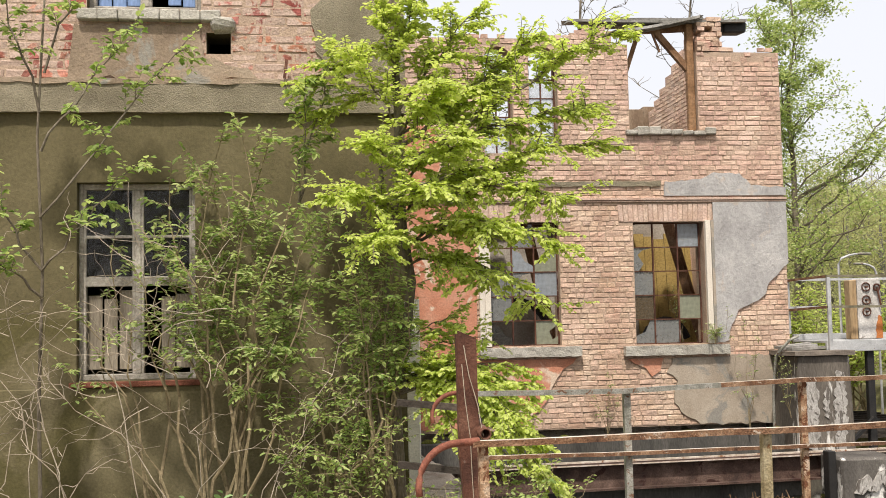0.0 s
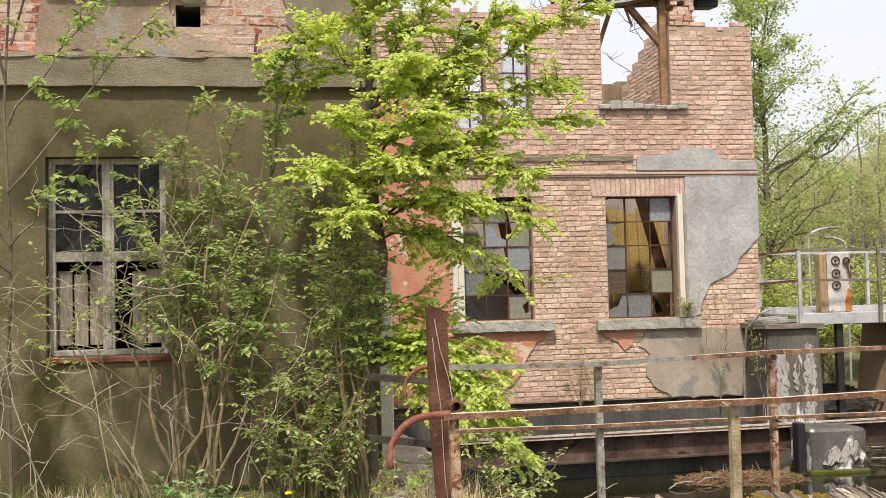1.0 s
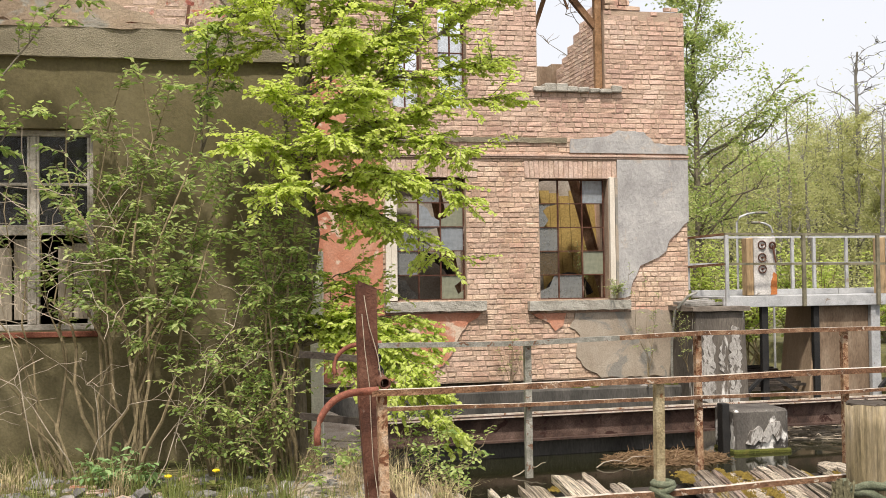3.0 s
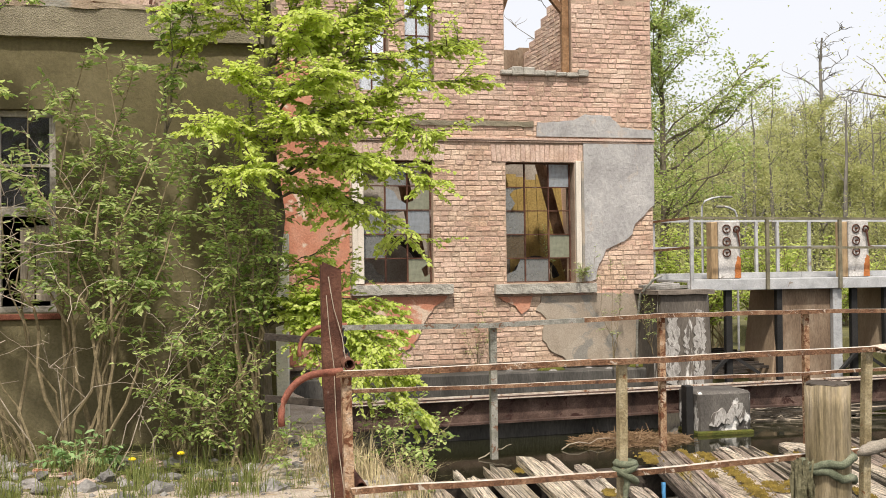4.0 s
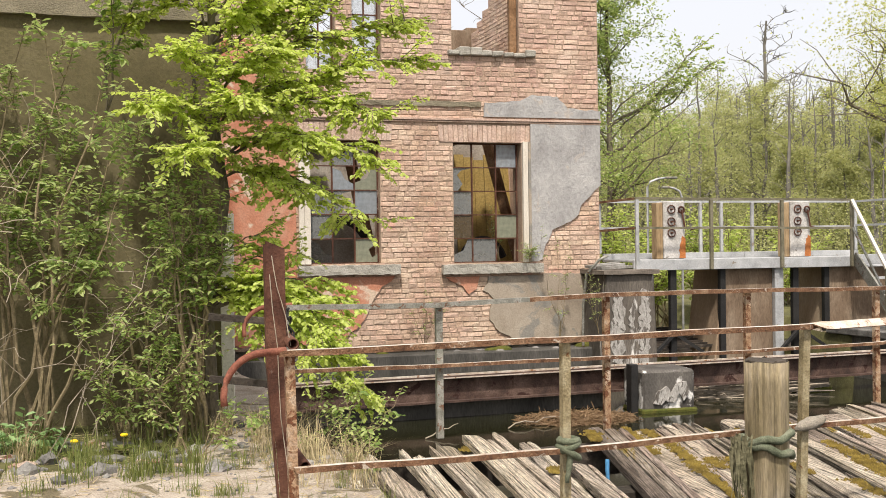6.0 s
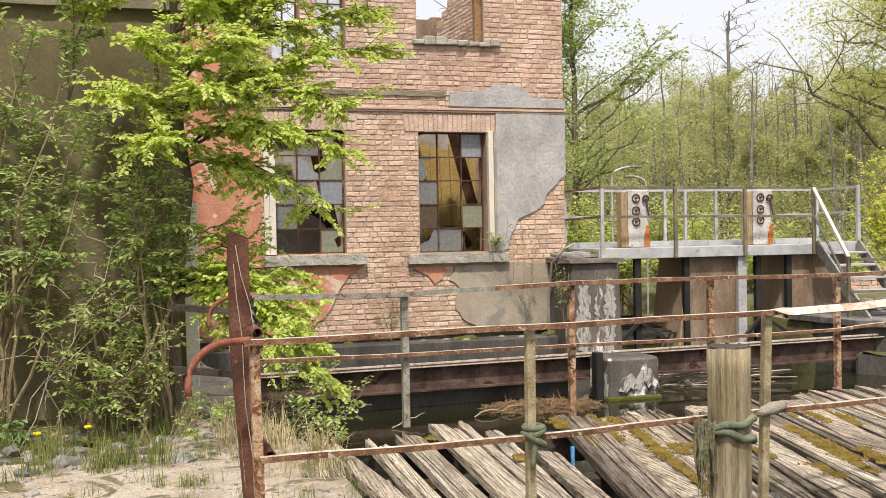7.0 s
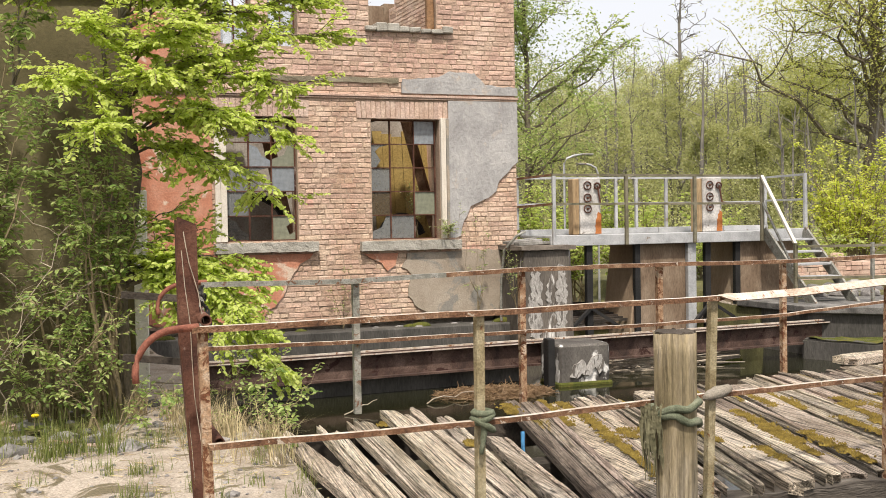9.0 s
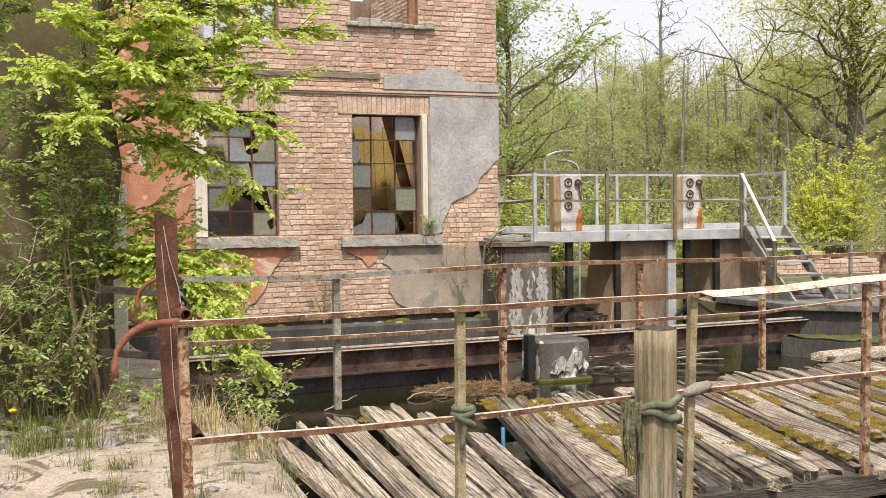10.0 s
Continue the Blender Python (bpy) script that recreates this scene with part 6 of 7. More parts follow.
TREE_LIMBS = [
    ((0.68, 7.80, 2.75), (2.29, 7.30, 3.74), 0.02, 22, 0.022),
    ((0.68, 7.80, 2.84), (2.13, 7.50, 3.19), 0.03, 20, 0.020),
    ((0.70, 7.80, 2.58), (2.11, 7.40, 2.89), 0.05, 18, 0.016),
    ((0.70, 7.80, 2.49), (1.92, 7.30, 2.49), 0.08, 18, 0.016),
    ((0.68, 7.80, 2.93), (1.67, 7.60, 3.75), 0.00, 18, 0.020),
    ((0.67, 7.80, 3.20), (1.21, 7.50, 3.89), 0.00, 14, 0.014),
    ((0.67, 7.80, 3.56), (0.83, 7.60, 4.13), 0.00, 10, 0.012),
    ((0.67, 7.80, 3.42), (0.56, 7.50, 3.92), 0.00, 8, 0.012),
    ((0.67, 7.80, 3.11), (0.29, 7.40, 3.55), 0.00, 6, 0.010),
    ((0.69, 7.80, 2.40), (0.14, 7.10, 2.47), 0.08, 10, 0.012),
    ((0.68, 7.80, 2.75), (0.35, 7.20, 2.88), 0.03, 6, 0.010),
    ((0.71, 7.80, 2.18), (1.32, 7.10, 2.24), 0.08, 16, 0.014),
    ((0.71, 7.80, 2.18), (1.80, 7.20, 2.08), 0.15, 14, 0.014),
    ((0.73, 7.80, 2.00), (1.70, 7.30, 1.65), 0.20, 8, 0.010),
    ((0.73, 7.80, 2.00), (1.26, 7.30, 1.88), 0.12, 10, 0.010),
    ((0.71, 7.80, 2.22), (0.41, 7.00, 2.12), 0.05, 10, 0.010),
    ((0.70, 7.80, 2.40), (0.80, 6.90, 2.50), 0.05, 10, 0.012),
    ((0.68, 7.80, 2.66), (1.05, 6.90, 2.83), 0.03, 14, 0.014),
    ((0.68, 7.80, 3.02), (0.91, 7.00, 3.25), 0.00, 14, 0.014),
    ((0.68, 7.80, 3.02), (1.50, 7.90, 3.50), 0.00, 16, 0.014),
    ((0.69, 7.80, 2.49), (1.59, 8.00, 2.83), 0.03, 16, 0.014),
    ((0.72, 7.80, 1.43), (1.00, 7.60, 1.58), 0.02, 1, 0.008),
    ((0.64, 7.80, 1.09), (1.45, 7.50, 1.21), 0.08, 3, 0.010),
    ((0.62, 7.80, 1.00), (1.67, 7.20, 0.40), 0.40, 12, 0.012),
    ((0.62, 7.80, 1.00), (1.53, 7.30, 0.72), 0.30, 12, 0.010),
    ((0.68, 7.80, 1.26), (1.30, 7.60, 1.42), 0.05, 2, 0.008),
    ((0.64, 7.80, 1.09), (1.23, 7.50, 1.00), 0.12, 8, 0.008),
    ((0.67, 7.80, 3.83), (-0.02, 7.70, 3.40), 0.00, 7, 0.010),
    ((0.67, 7.80, 3.38), (0.05, 7.90, 3.15), 0.05, 5, 0.010),
    ((0.62, 7.80, 1.00), (1.41, 7.30, 0.93), 0.25, 13, 0.009),
    ((0.62, 7.80, 1.04), (1.00, 7.40, 0.77), 0.20, 9, 0.009),
    ((0.62, 7.80, 1.00), (1.60, 7.20, 0.48), 0.42, 14, 0.009),
    ((0.62, 7.80, 1.00), (1.31, 7.30, 0.60), 0.35, 12, 0.009),
    ((0.63, 7.80, 1.04), (1.56, 7.40, 1.08), 0.15, 10, 0.009),
]
for a, b, lift, tw, rad in TREE_LIMBS:
    limb(wd, r, a, b, rad, lift, int(tw * 2.3) + 6, 0.28, 0.044, 0.78, 19, 0.30, 0.18, 0.8, 0.6)
plant("broadleaf_tree", wd, M_BARK, M_LEAF, "young broadleaf tree with fresh yellow-green leaves by the house corner", "tree", (0.66, 7.85, 0.0))

# elder thicket against the house wall
def thicket(name, base, ends, seed, leaf_mat_, bark, label, leaf=0.066, width=0.5, twigs=7, rad=0.014, tw_len=0.3, n_leaf=10, start=0.35):
    r = random.Random(seed)
    wd = Wood()
    for e in ends:
        a = Vector(base) + Vector((r.uniform(-0.2, 0.2), r.uniform(-0.1, 0.1), 0))
        limb(wd, r, a, Vector(e), rad * r.uniform(0.7, 1.3), r.uniform(0.0, 0.25), twigs, tw_len, leaf, width, n_leaf, 0.3, start, 0.7)
    return plant(name, wd, bark, leaf_mat_, label, "shrub", base, "wall thicket", "stem", "foliage")


thicket("elder_shrub", (-0.67, 7.85, 0.0), [(-1.25, 7.90, 2.25), (-1.09, 7.99, 2.65), (-0.88, 8.04, 2.79), (-0.71, 8.15, 3.03), (-0.53, 7.99, 3.05), (-0.35, 8.14, 2.94), (-0.14, 7.42, 2.58), (-0.06, 7.77, 2.23), (-0.36, 8.15, 2.26), (-0.57, 7.92, 2.33), (-0.84, 8.12, 2.26), (-0.92, 7.49, 1.97), (-0.23, 7.78, 1.80), (0.02, 7.60, 1.96), (0.17, 7.83, 2.41)],
        5, M_LEAF_SHRUB, M_STEM, "tall elder shrub with olive stems and small fresh leaves", twigs=12, start=0.42, n_leaf=11, leaf=0.066, width=0.42, tw_len=0.26)
thicket("elder_shrub", (0.35, 7.85, 0.0), [(0.21, 8.04, 2.02), (0.40, 8.06, 2.25), (0.55, 7.79, 1.96), (0.02, 7.61, 1.62), (0.26, 7.40, 1.61), (0.64, 7.93, 1.61), (-0.15, 7.78, 1.37), (0.47, 8.01, 1.26), (0.14, 7.70, 1.11), (-0.15, 8.02, 0.92), (0.36, 7.62, 1.78), (0.52, 8.04, 1.52)],
        6, M_LEAF_ELDER, M_STEM, "dense dark-green elder shrub at the house corner", twigs=7, start=0.3, n_leaf=9, leaf=0.055, tw_len=0.26)
thicket("elder_shrub", (0.05, 7.85, 0.0), [(-0.24, 7.23, 0.82), (0.00, 7.11, 0.98), (0.25, 7.46, 0.87), (0.47, 7.05, 0.77), (0.53, 7.38, 0.50), (-0.16, 7.26, 0.50), (0.15, 7.04, 0.59), (0.33, 7.36, 0.63)],
        7, M_LEAF_ELDER, M_STEM, "low leafy elder shoots at the wall foot", twigs=8, start=0.25, n_leaf=10, leaf=0.047, tw_len=0.26)
thicket("elder_shrub", (-1.00, 7.85, 0.0), [(-1.74, 7.64, 1.82), (-1.53, 8.08, 2.22), (-1.33, 7.58, 2.02), (-1.71, 7.92, 1.49), (-1.21, 7.55, 1.64), (-1.86, 7.65, 1.33), (-1.11, 8.10, 1.47)],
        8, M_LEAF_SHRUB, M_STEM, "thin elder shrub before the casement window", twigs=4, start=0.60, n_leaf=6, leaf=0.055, tw_len=0.26)
thicket("elder_shrub", (0.52, 7.6, 0.0), [(0.39, 7.32, 2.10), (0.55, 7.25, 2.06), (0.62, 7.40, 1.85), (0.68, 7.28, 1.73), (0.42, 7.23, 1.77), (0.55, 7.40, 1.52), (0.68, 7.66, 1.39), (0.36, 7.60, 1.53), (0.51, 7.58, 1.86), (0.28, 7.31, 1.86)],
        9, M_LEAF_ELDER, M_STEM, "leafy elder shoots growing up beside the tree trunk", twigs=9, start=0.5, n_leaf=10, leaf=0.055, tw_len=0.24)
# climbing sapling on the house
r = random.Random(9)
wd = Wood()
wd.tube([Vector(q) for q in ((-2.0, 7.8, 0.0), (-2.02, 7.8, 1.0), (-2.0, 7.82, 2.0), (-2.05, 7.85, 3.0), (-1.98, 7.85, 4.5))], 0.016, 0.008, 7)
for a, b, tw in (((-2.02, 7.82, 2.4), (-0.95, 7.7, 3.7), 9), ((-2.02, 7.84, 2.9), (-1.35, 7.6, 3.75), 7), ((-2.0, 7.8, 2.0), (-1.3, 7.4, 2.7), 6), ((-2.03, 7.84, 3.2), (-2.3, 7.5, 4.2), 7), ((-2.0, 7.85, 3.5), (-1.6, 7.6, 4.4), 6), ((-2.0, 7.8, 2.0), (-2.5, 7.5, 2.7), 6), ((-2.0, 7.8, 1.8), (-2.4, 7.3, 2.2), 5), ((-0.1, 8.0, 2.5), (0.15, 7.8, 3.6), 8), ((-0.1, 8.0, 2.5), (-0.05, 7.6, 3.3), 6)):
    limb(wd, r, a, b, 0.011, 0.02, tw + 2, 0.24, 0.066, 0.62, 10, 0.3, 0.3, 0.7)
plant("sapling", wd, M_BARK, M_LEAF_ELDER, "slender maple sapling climbing the house wall", "tree", (-2.0, 7.8, 0.0))
# low leafy growth on the bank beside the railing
for base, ends in (((1.30, 6.9, -0.05), 6), ((1.20, 7.4, 0.0), 5), ((0.45, 6.9, 0.0), 6), ((1.35, 6.2, -0.1), 4)):
    r = random.Random(int(base[0] * 100 + base[1] * 7))
    wd = Wood()
    for i in range(ends):
        limb(wd, r, base, Vector(base) + Vector((r.uniform(-0.35, 0.45), r.uniform(-0.35, 0.3), r.uniform(0.15, 0.6))), 0.005, 0.06, 4, 0.16, 0.042, 0.6, 6, 0.2, 0.25, 0.8)
    plant("bank_weed", wd, M_STEM, M_LEAF_ELDER, "leafy green weed on the bank edge", "weed", base, "bank weeds", "stem", "foliage")
# bare pale twigs and canes
r = random.Random(14)
th = thing("bramble", "tangle of dry pale bramble canes in front of the house", "bramble", at=(-1.5, 7.3, 0.0))
wd = Wood()
for i in range(22):
    x = r.uniform(-2.9, -0.2)
    a = Vector((x, r.uniform(7.3, 8.0), 0.0))
    b = a + Vector((r.uniform(-1.1, 1.1), r.uniform(-0.4, 0.3), r.uniform(0.5, 2.1)))
    pts = curve_pts(a, b, r.uniform(0, 0.4), 8, 0.05, r)
    wd.tube(pts, 0.005, 0.002, 4)
    for k in range(5):
        o = pts[r.randint(3, 8)]
        wd.tube(curve_pts(o, o + Vector((r.uniform(-0.4, 0.4), r.uniform(-0.3, 0.1), r.uniform(-0.15, 0.35))), 0.03, 5, 0.03, r), 0.0035, 0.0015, 3)
for i in range(60):                                     # curling fine twigs before the window
    o = Vector((r.uniform(-2.7, -0.6), r.uniform(7.0, 7.7), r.uniform(1.0, 2.2)))
    d = Vector((r.uniform(-1, 1), r.uniform(-0.3, 0.3), r.uniform(-0.4, 0.6)))
    pts = [o.copy()]
    for k in range(7):
        d = (d + Vector((r.uniform(-0.5, 0.5), r.uniform(-0.3, 0.3), r.uniform(-0.5, 0.5)))).normalized()
        o = o + d * 0.09
        pts.append(o.copy())
    wd.tube(pts, 0.0035, 0.0015, 3)
part("cane", (wd.v, wd.f), M_TWIG, th)["kind"] = "stuff"
# small weeds on the mill wall and the pier
for base, hgt, label in (((4.45, 15.42, -0.15), 0.85, "small dusty weed at the mill wall foot"), ((6.55, 15.15, -0.16), 2.2, "thin birch seedling before the mill corner"), ((6.95, 14.6, 0.1), 0.9, "small weed on the sluice pier"), ((6.2, 15.5, 1.17), 0.2, "tuft growing on the window sill"), ((5.95, 16.2, 1.2), 0.9, "seedling growing inside the window")):
    r = random.Random(int(hgt * 100))
    wd = Wood()
    for i in range(4 if hgt > 0.5 else 6):
        limb(wd, r, base, Vector(base) + Vector((r.uniform(-0.3, 0.3) * min(1, hgt), r.uniform(-0.1, 0.05), hgt * r.uniform(0.6, 1.0))), 0.006, 0.05, 4, 0.16, 0.035, 0.5, 5, 0.2, 0.25, 0.8)
    plant("weed", wd, M_STEM, M_LEAF_SHRUB, label, "weed", base, "wall weeds", "stem", "foliage")
th = thing("fern_weed", "clump of pale green divided leaves at the wall foot", "weed", at=(-0.72, 7.5, 0.05))
wd = Wood()
r = random.Random(31)
for i in range(30):
    a = r.uniform(0, 6.28)
    spray(wd, r, Vector((-0.72, 7.5, 0.05)), Vector((math.cos(a), math.sin(a) * 0.7, r.uniform(0.7, 2.0))), r.uniform(0.2, 0.42), 0.075, 0.5, 12, 0.004, 0.9, 3, 0.7)
part("stem", (wd.v, wd.f), M_STEM, th)
part("leaves", (wd.lv, wd.lf), leaf_mat("pale_weed_leaf", (0.16, 0.27, 0.10), (0.28, 0.40, 0.17), 0.3), th)

# ---- grass, straw and stones on the bank ----
def blades(count, seed, where, hmin, hmax, width, lean=0.6):
    r = random.Random(seed)
    v, f = [], []
    n = 0
    while n < count:
        q = where(r)
        if q is None:
            continue
        x, y = q
        n += 1
        z = ground_height(x, y) - 0.01
        h = r.uniform(hmin, hmax)
        a = r.uniform(0, 6.28)
        lx, ly = math.cos(a) * h * lean * r.random(), math.sin(a) * h * lean * r.random()
        sx, sy = math.cos(a + 1.57) * width, math.sin(a + 1.57) * width
        k = len(v)
        v += [(x - sx, y - sy, z), (x + sx, y + sy, z), (x + lx * 0.35 + sx * 0.7, y + ly * 0.35 + sy * 0.7, z + h * 0.6), (x + lx * 0.35 - sx * 0.7, y + ly * 0.35 - sy * 0.7, z + h * 0.6), (x + lx, y + ly, z + h * (0.95 - 0.3 * lean * r.random()))]
        f += [(k, k + 1, k + 2, k + 3), (k + 3, k + 2, k + 4)]
    return v, f


def clumped(x0, x1, y0, y1, n, size, seed, ok=lambda x, y: True):
    rr = random.Random(seed)
    spots = [(rr.uniform(x0, x1), rr.uniform(y0, y1), rr.uniform(0.4, 1.0) * size) for i in range(n)]
    spots = [s for s in spots if ok(s[0], s[1])]

    def pick(r):
        cx, cy, s = r.choice(spots)
        x, y = r.gauss(cx, s), r.gauss(cy, s)
        return (x, y) if ok(x, y) and ground_height(x, y) > -0.6 and y < LY - 0.06 else None
    return pick


tagged(part("grass", blades(3600, 1, clumped(-3.5, 1.4, 4.4, 8.3, 110, 0.06, 4), 0.03, 0.16, 0.002, 0.9), M_GRASS), "sparse green grass tufts on the sandy bank", "grass", kind="stuff")
tagged(part("bank_grass", blades(900, 2, clumped(0.9, 1.6, 5.6, 7.6, 40, 0.09, 5), 0.08, 0.40, 0.002, 1.2), M_STRAW), "long dry grass along the water's edge", "grass", kind="stuff")
tagged(part("straw", blades(2000, 3, clumped(-3.2, 1.7, 5.2, 8.3, 44, 0.07, 6, lambda x, y: y > 7.0 or x > 0.8), 0.06, 0.28, 0.0025, 1.1), M_STRAW), "dry straw tufts at the wall foot", "straw", kind="stuff")
tagged(part("wall_foot_grass", blades(3600, 8, clumped(-3.6, 0.6, 6.2, 8.4, 60, 0.085, 9), 0.03, 0.30, 0.0028, 0.9), M_GRASS), "weedy grass along the house wall", "grass", kind="stuff")
r = random.Random(88)
wd = Wood()
for i in range(2600):
    x, y = r.uniform(-3.0, 1.35), r.uniform(4.3, 8.3)
    if noise.noise(Vector((x * 1.7, y * 1.7, 5))) < -0.05 and r.random() < 0.8:
        continue
    p = Vector((x, y, ground_height(x, y) + 0.006))
    a = r.uniform(0, 6.28)
    wd.tube([p, p + Vector((math.cos(a), math.sin(a), r.uniform(-0.02, 0.12))) * r.uniform(0.02, 0.10)], 0.0022, 0.0015, 3)
tagged(part("ground_litter", (wd.v, wd.f), M_STRAW), "dry stalks and litter strewn on the sand", "litter", kind="stuff")
r = random.Random(8)
v, f = [], []
for i in range(900):
    x, y = r.uniform(-3.0, 1.3), r.uniform(4.2, 8.3)
    s = r.uniform(0.004, 0.018) if r.random() < 0.93 else r.uniform(0.025, 0.05)
    if y > 6.3:
        s *= 2.3
    bm = bmesh.new()
    bmesh.ops.create_icosphere(bm, subdivisions=1, radius=s)
    z = ground_height(x, y)
    k = len(v)
    v += [(x + p.co.x * r.uniform(0.8, 1.4), y + p.co.y * r.uniform(0.8, 1.3), z + p.co.z * r.uniform(0.5, 0.8)) for p in bm.verts]
    bm.verts.index_update()
    f += [tuple(q.index + k for q in t.verts) for t in bm.faces]
    bm.free()
tagged(part("gravel", (v, f), M_STONE), "loose grey stones and gravel on the sand", "gravel", kind="stuff")
r = random.Random(93)
for i in range(30):
    x, y = r.uniform(-1.9, 0.35), r.uniform(6.7, 7.7)
    s, red = r.uniform(0.03, 0.085), r.random() < 0.3
    bm = bmesh.new()
    if red:
        box(bm, -s, s, -s * 0.6, s * 0.6, -s * 0.35, s * 0.4, s * 0.12, s * 0.12)
    else:
        bmesh.ops.create_icosphere(bm, subdivisions=2, radius=s)
    turn = Matrix.Rotation(r.uniform(0, 6.28), 4, "Z") @ Matrix.Rotation(r.uniform(-0.4, 0.4), 4, "X")
    for vv in bm.verts:
        q = vv.co + noise.noise_vector(vv.co * 16 + Vector((i, 3, 0))) * s * (0.15 if red else 0.5)
        vv.co = turn @ Vector((q.x * 1.3, q.y, q.z * 0.65)) + Vector((x, y, ground_height(x, y) + s * 0.25))
    tagged(part("brick_fragment" if red else "rubble_stone", bm, M_REDBRICK if red else M_STONE), "broken red brick lying in the weeds" if red else "dark fieldstone half sunk in the sandy bank", "brick" if red else "stone", "brick fragments" if red else "bank stones")
for x, y in ((-0.02, 7.35), (-0.35, 7.2)):
    th = thing("dandelion", "yellow dandelion in flower", "flower", "dandelions", at=(x, y, 0.05))
    wd = Wood()
    wd.tube([Vector((x, y, 0.04)), Vector((x + 0.01, y, 0.16))], 0.003, 0.003, 4)
    for k in range(9):
        wd.leaf(Vector((x, y, 0.06)), Vector((math.cos(k), math.sin(k), 0.4)), Vector((0, 0, 1)), 0.1, 0.3)
    part("stalk", (wd.v, wd.f), M_STEM, th)
    part("leaves", (wd.lv, wd.lf), M_GRASS, th)
    bm = bmesh.new()
    bmesh.ops.create_icosphere(bm, subdivisions=2, radius=0.028, matrix=pose(x + 0.01, y, 0.165))
    for vv in bm.verts:
        vv.co.z = 0.165 + (vv.co.z - 0.165) * 0.5
    part("flower_head", bm, M_YELLOW, th)

# ---- trees behind ----
def tree(wd, r, base, h, spread, n_limb, leaf, per, rad, fork=0.3, leafy=1.0, lean=(0, 0), twiggy=5, loose=0.17, far=False):
    """A tapered trunk, limbs that fork twice, and loose leaf clumps towards the ends."""
    base = Vector(base)
    top = base + Vector((lean[0], lean[1], h))
    tr = curve_pts(base, top, 0, 9, 0.012 * h, r)
    wd.tube(tr, rad, rad * 0.18, 7)
    for i in range(n_limb):
        t = fork + (0.98 - fork) * (i + r.random()) / n_limb
        k = min(int(t * 9), 8)
        o = tr[k].lerp(tr[k + 1], t * 9 - k)
        a = r.uniform(0, 6.28)
        ln = spread * (1.15 - 0.75 * t) * r.uniform(0.6, 1.2)
        e = o + Vector((math.cos(a) * ln, math.sin(a) * ln, ln * r.uniform(0.25, 0.9)))
        lp = curve_pts(o, e, 0.08 * ln, 5, 0.07 * ln, r)
        wd.tube(lp, rad * 0.36 * (1.1 - t), rad * 0.05, 5)
        for m2 in range(twiggy):
            o2 = lp[r.randint(1, 5)]
            e2 = o2 + Vector((r.uniform(-1, 1), r.uniform(-1, 1), r.uniform(-0.2, 0.9))) * ln * 0.45
            tp = curve_pts(o2, e2, 0.05, 3, 0.05 * ln, r)
            wd.tube(tp, rad * 0.09, rad * 0.025, 3)
            for q in range(int(per * leafy)):
                c = tp[r.randint(1, 3)]
                p = c + Vector((r.gauss(0, 1), r.gauss(0, 1), r.gauss(0, 0.7))) * ln * loose
                (wd.chip if far else wd.blade)(p, Vector((r.uniform(-1, 1), r.uniform(-1, 1), r.uniform(-0.8, 0.5))), Vector((r.uniform(-1, 1), r.uniform(-1, 1), 1)), leaf * r.uniform(0.6, 1.3))


r = random.Random(51)
wd = Wood()
tree(wd, r, (11.4, 24.0, -0.2), 9.4, 2.2, 34, 0.06, 84, 0.11, 0.22, 1.0, (0.3, 0), 7, 0.10)
limb(wd, r, (11.5, 24, 3.6), (14.2, 23.8, 5.8), 0.04, -0.1, 12, 0.55, 0.12, 0.6, 12, 0.1, 0.35, 0.6)
limb(wd, r, (11.6, 24, 4.3), (14.0, 23.8, 6.3), 0.05, -0.2, 10, 0.6, 0.13, 0.6, 10, 0.1, 0.4, 0.6)
plant("slim_tree", wd, M_BARK, M_LEAF_SLIM, "slim tall tree with light young foliage beside the mill", "tree", (11.5, 24.0, -0.2))
wd = Wood()
r = random.Random(52)
tree(wd, r, (34.1, 37.5, 0.0), 14.5, 7.2, 40, 0.11, 150, 0.45, 0.26, 1.0, (0.3, 0), 9, 0.21, True)
plant("oak_tree", wd, M_BARK, M_LEAF_OAK, "broad oak with dark limbs and yellow-green new leaves", "tree", (34.1, 37.5, 0.0))
for i, (bx, by, n, hh, ww) in enumerate(((21.6, 24.3, 40, 3.5, 1.75), (22.6, 25.0, 22, 2.6, 1.6), (9.2, 19.2, 22, 2.2, 1.1), (10.6, 19.8, 20, 1.9, 1.2), (12.4, 20.2, 22, 2.0, 1.3), (14.2, 20.5, 18, 1.6, 1.2), (16.5, 19.8, 16, 1.2, 1.3))):
    wd = Wood()
    r = random.Random(60 + i)
    for k in range(n):
        a = r.uniform(0, 6.28)
        e = Vector((bx + math.cos(a) * ww * r.random() ** 0.6, by + math.sin(a) * ww * 0.7 * r.random(), hh * r.uniform(0.35, 1.0)))
        limb(wd, r, (bx + r.uniform(-0.4, 0.4), by, -0.3), e, 0.022, 0.05, 6, 0.45, 0.095, 0.7, 9, 0.1, 0.35, 0.8)
    plant("leafy_bush", wd, M_STEM, M_LEAF_BUSH if i < 2 else M_LEAF_FRESH, "bright yellow-green leafy bush" if i < 2 else "fresh green bush behind the sluice", "bush", (bx, by, -0.3), "bushes", "stem", "foliage")

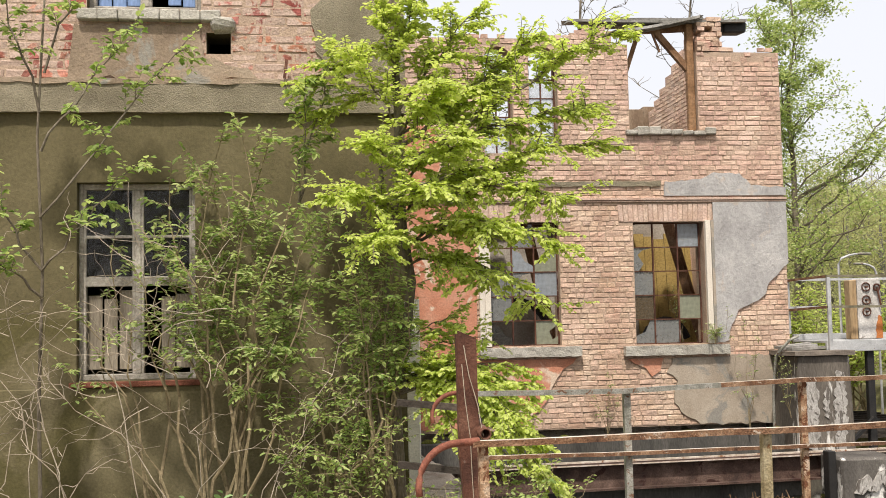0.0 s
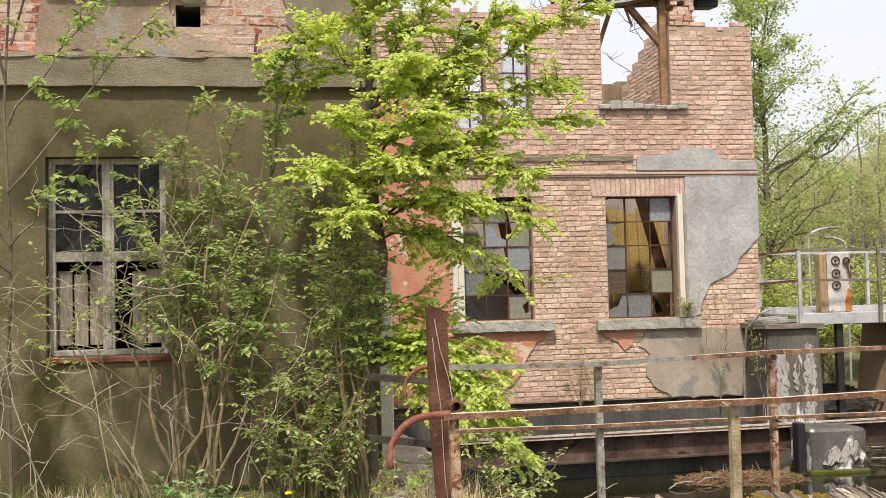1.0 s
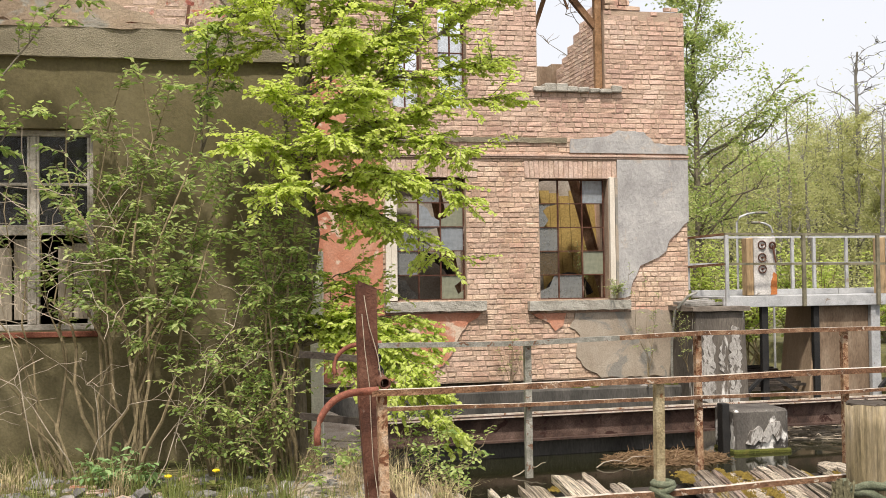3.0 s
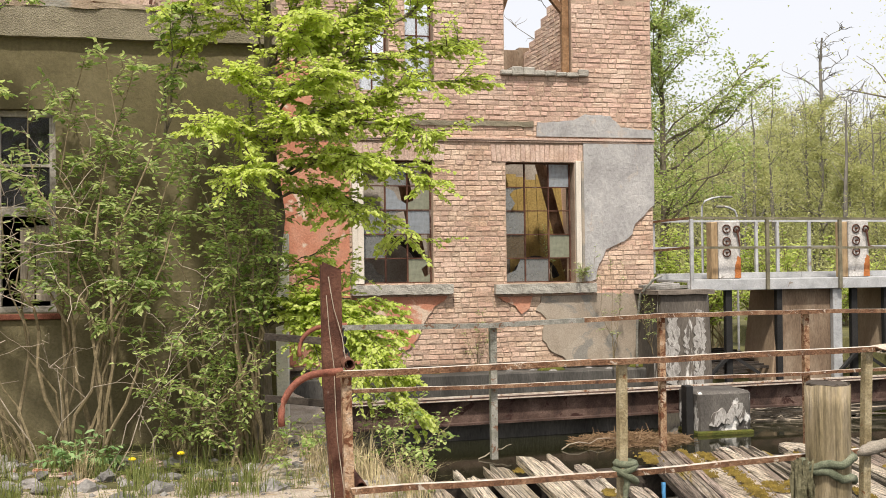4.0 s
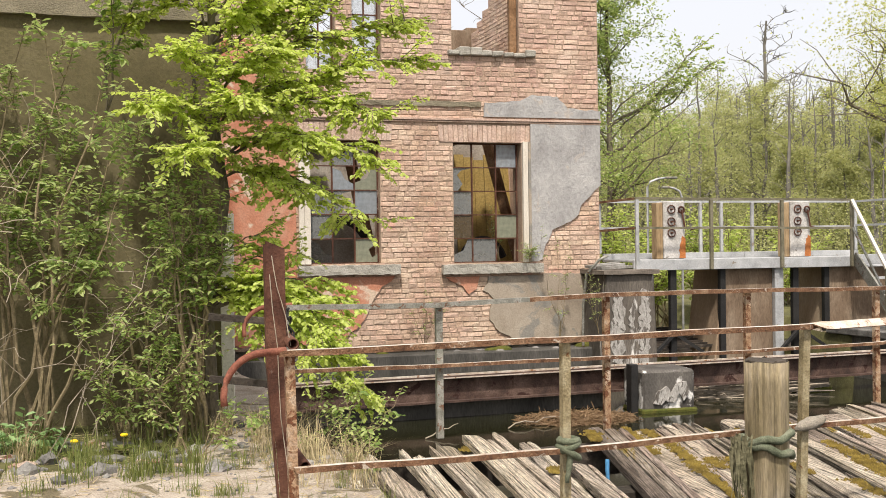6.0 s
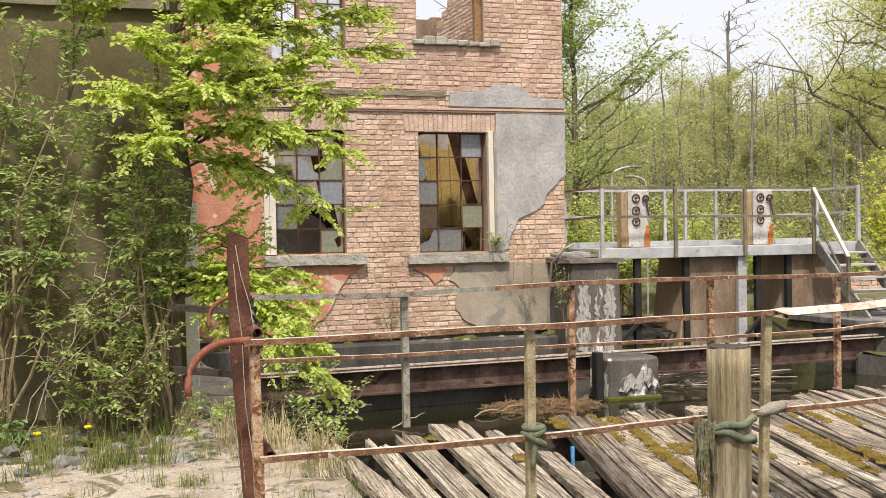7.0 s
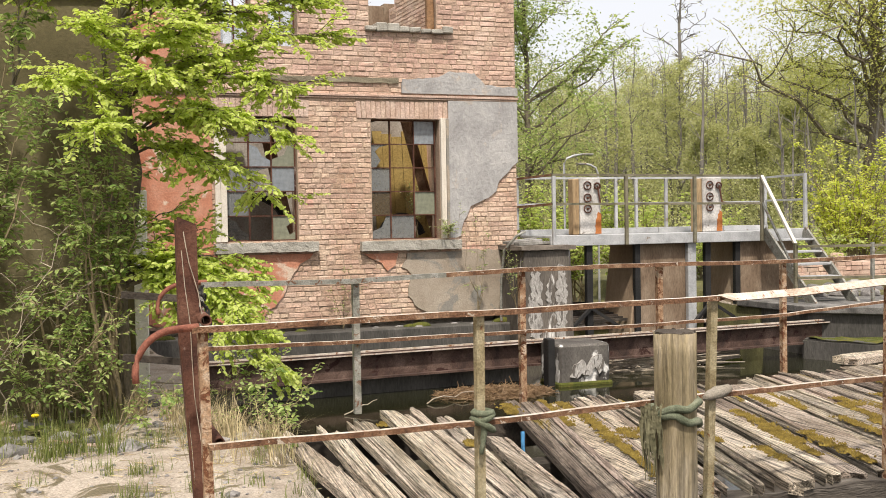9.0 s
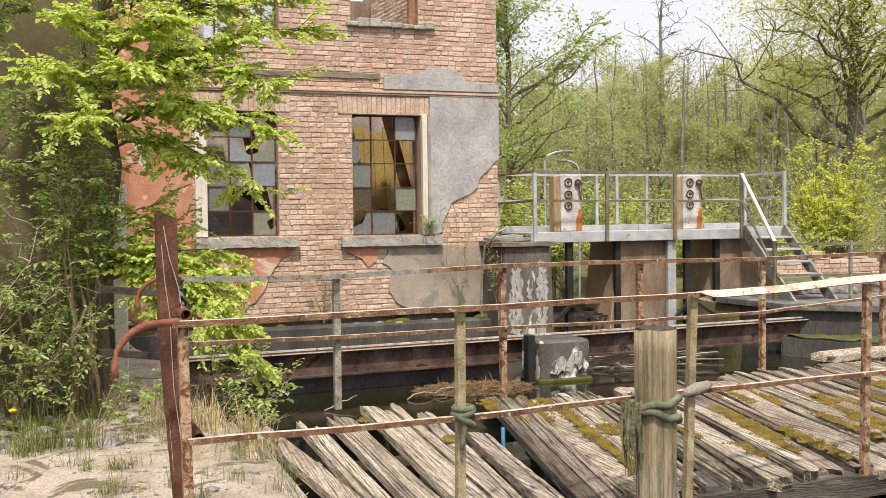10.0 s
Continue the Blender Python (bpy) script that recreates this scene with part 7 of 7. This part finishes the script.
for bx, by, h, sd in ((7.2, 27.0, 10.6, 81), (10.4, 27.5, 10.8, 82), (5.9, 30.0, 9.2, 83)):
    wd = Wood()
    r = random.Random(sd)
    tree(wd, r, (bx, by, -0.2), h, 2.4, 22, 0.1, 0, 0.13, 0.45, 0.0, (0.2, 0), 8)
    plant("bare_tree", wd, M_BARK, M_LEAF_ELDER, "bare-twigged tree behind the ruined mill", "tree", (bx, by, -0.2), "bare trees")

r = random.Random(70)
wd = Wood()
for i in range(150):
    az = radians(r.uniform(17, 48))
    dist = r.uniform(46, 125)
    h = dist * r.uniform(0.065, 0.125) + 1.5
    if i < 9:
        az = radians(r.uniform(12, 22))
    leafy = r.choice((0.12, 0.45, 0.7, 0.9, 1.1)) * (0.2 if i < 9 else 1.0)
    if leafy < 0.2:
        h *= 1.15
    tree(wd, r, (math.sin(az) * dist, math.cos(az) * dist, 0.3), h, h * 0.31, 15, 0.0019 * dist, 104, 0.010 * h + 0.04, 0.12, leafy, (r.uniform(-0.4, 0.4), 0), 5, 0.24, True)
for i in range(100):                                    # straight bare trunks between the leafy ones
    az = radians(r.uniform(18, 47))
    dist = r.uniform(42, 95)
    h = dist * r.uniform(0.075, 0.13) + 1.5
    b = Vector((math.sin(az) * dist, math.cos(az) * dist, 0.2))
    tp = curve_pts(b, b + Vector((r.uniform(-0.5, 0.5), 0, h)), 0, 7, 0.06, r)
    wd.tube(tp, r.uniform(0.06, 0.16), 0.02, 5)
    for k in range(26):
        o = tp[r.randint(2, 7)]
        wd.tube(curve_pts(o, o + Vector((r.uniform(-0.8, 0.8), r.uniform(-0.8, 0.8), r.uniform(0.4, 1.2))) * h * 0.13, 0.02, 3, 0.04, r), 0.016, 0.005, 3)
tree(wd, r, (34.4, 52.5, 0.2), 13.2, 3.2, 26, 0.2, 2, 0.27, 0.22, 0.0, (0, 0), 9)
for i in range(420):                                    # undergrowth
    az = radians(r.uniform(18, 48))
    dist = r.uniform(36, 115)
    c = Vector((math.sin(az) * dist, math.cos(az) * dist, 0.2))
    hh = r.uniform(1.2, 3.3) * (0.5 + dist / 70)
    for k in range(560):
        p = c + Vector((r.gauss(0, 2.8), r.gauss(0, 2.8), abs(r.gauss(0, 0.55)) * hh))
        wd.chip(p, Vector((r.uniform(-1, 1), r.uniform(-1, 1), r.uniform(-0.8, 0.5))), Vector((r.uniform(-1, 1), r.uniform(-1, 1), 1)), dist * r.uniform(0.0012, 0.0023))
woods = thing("woods", "distant spring woods of grey trunks and thin yellow-green foliage", "woods", kind="stuff")
part("trunks", (wd.v, wd.f), M_BARK_FAR, woods)["kind"] = "stuff"
part("canopy", (wd.lv, wd.lf), M_LEAF_WOODS, woods)["kind"] = "stuff"

# ---- bricks, last ----
brickwork(wall_mill, 0.82, 7.44, -0.04, 6.2, OPEN, TOPZ, WY, M_BRICK, 11, (3.84, 5.0, 0.0, 3.04), M_BRICK_TOP, 3.62, SOLDIERS)
brickwork(wall_house, -2.7, 0.12, 3.60, 5.6, LOPEN, lambda x: 5.65, LY, M_REDBRICK, 12, (-0.66, 0.1, 3.58, 4.4))
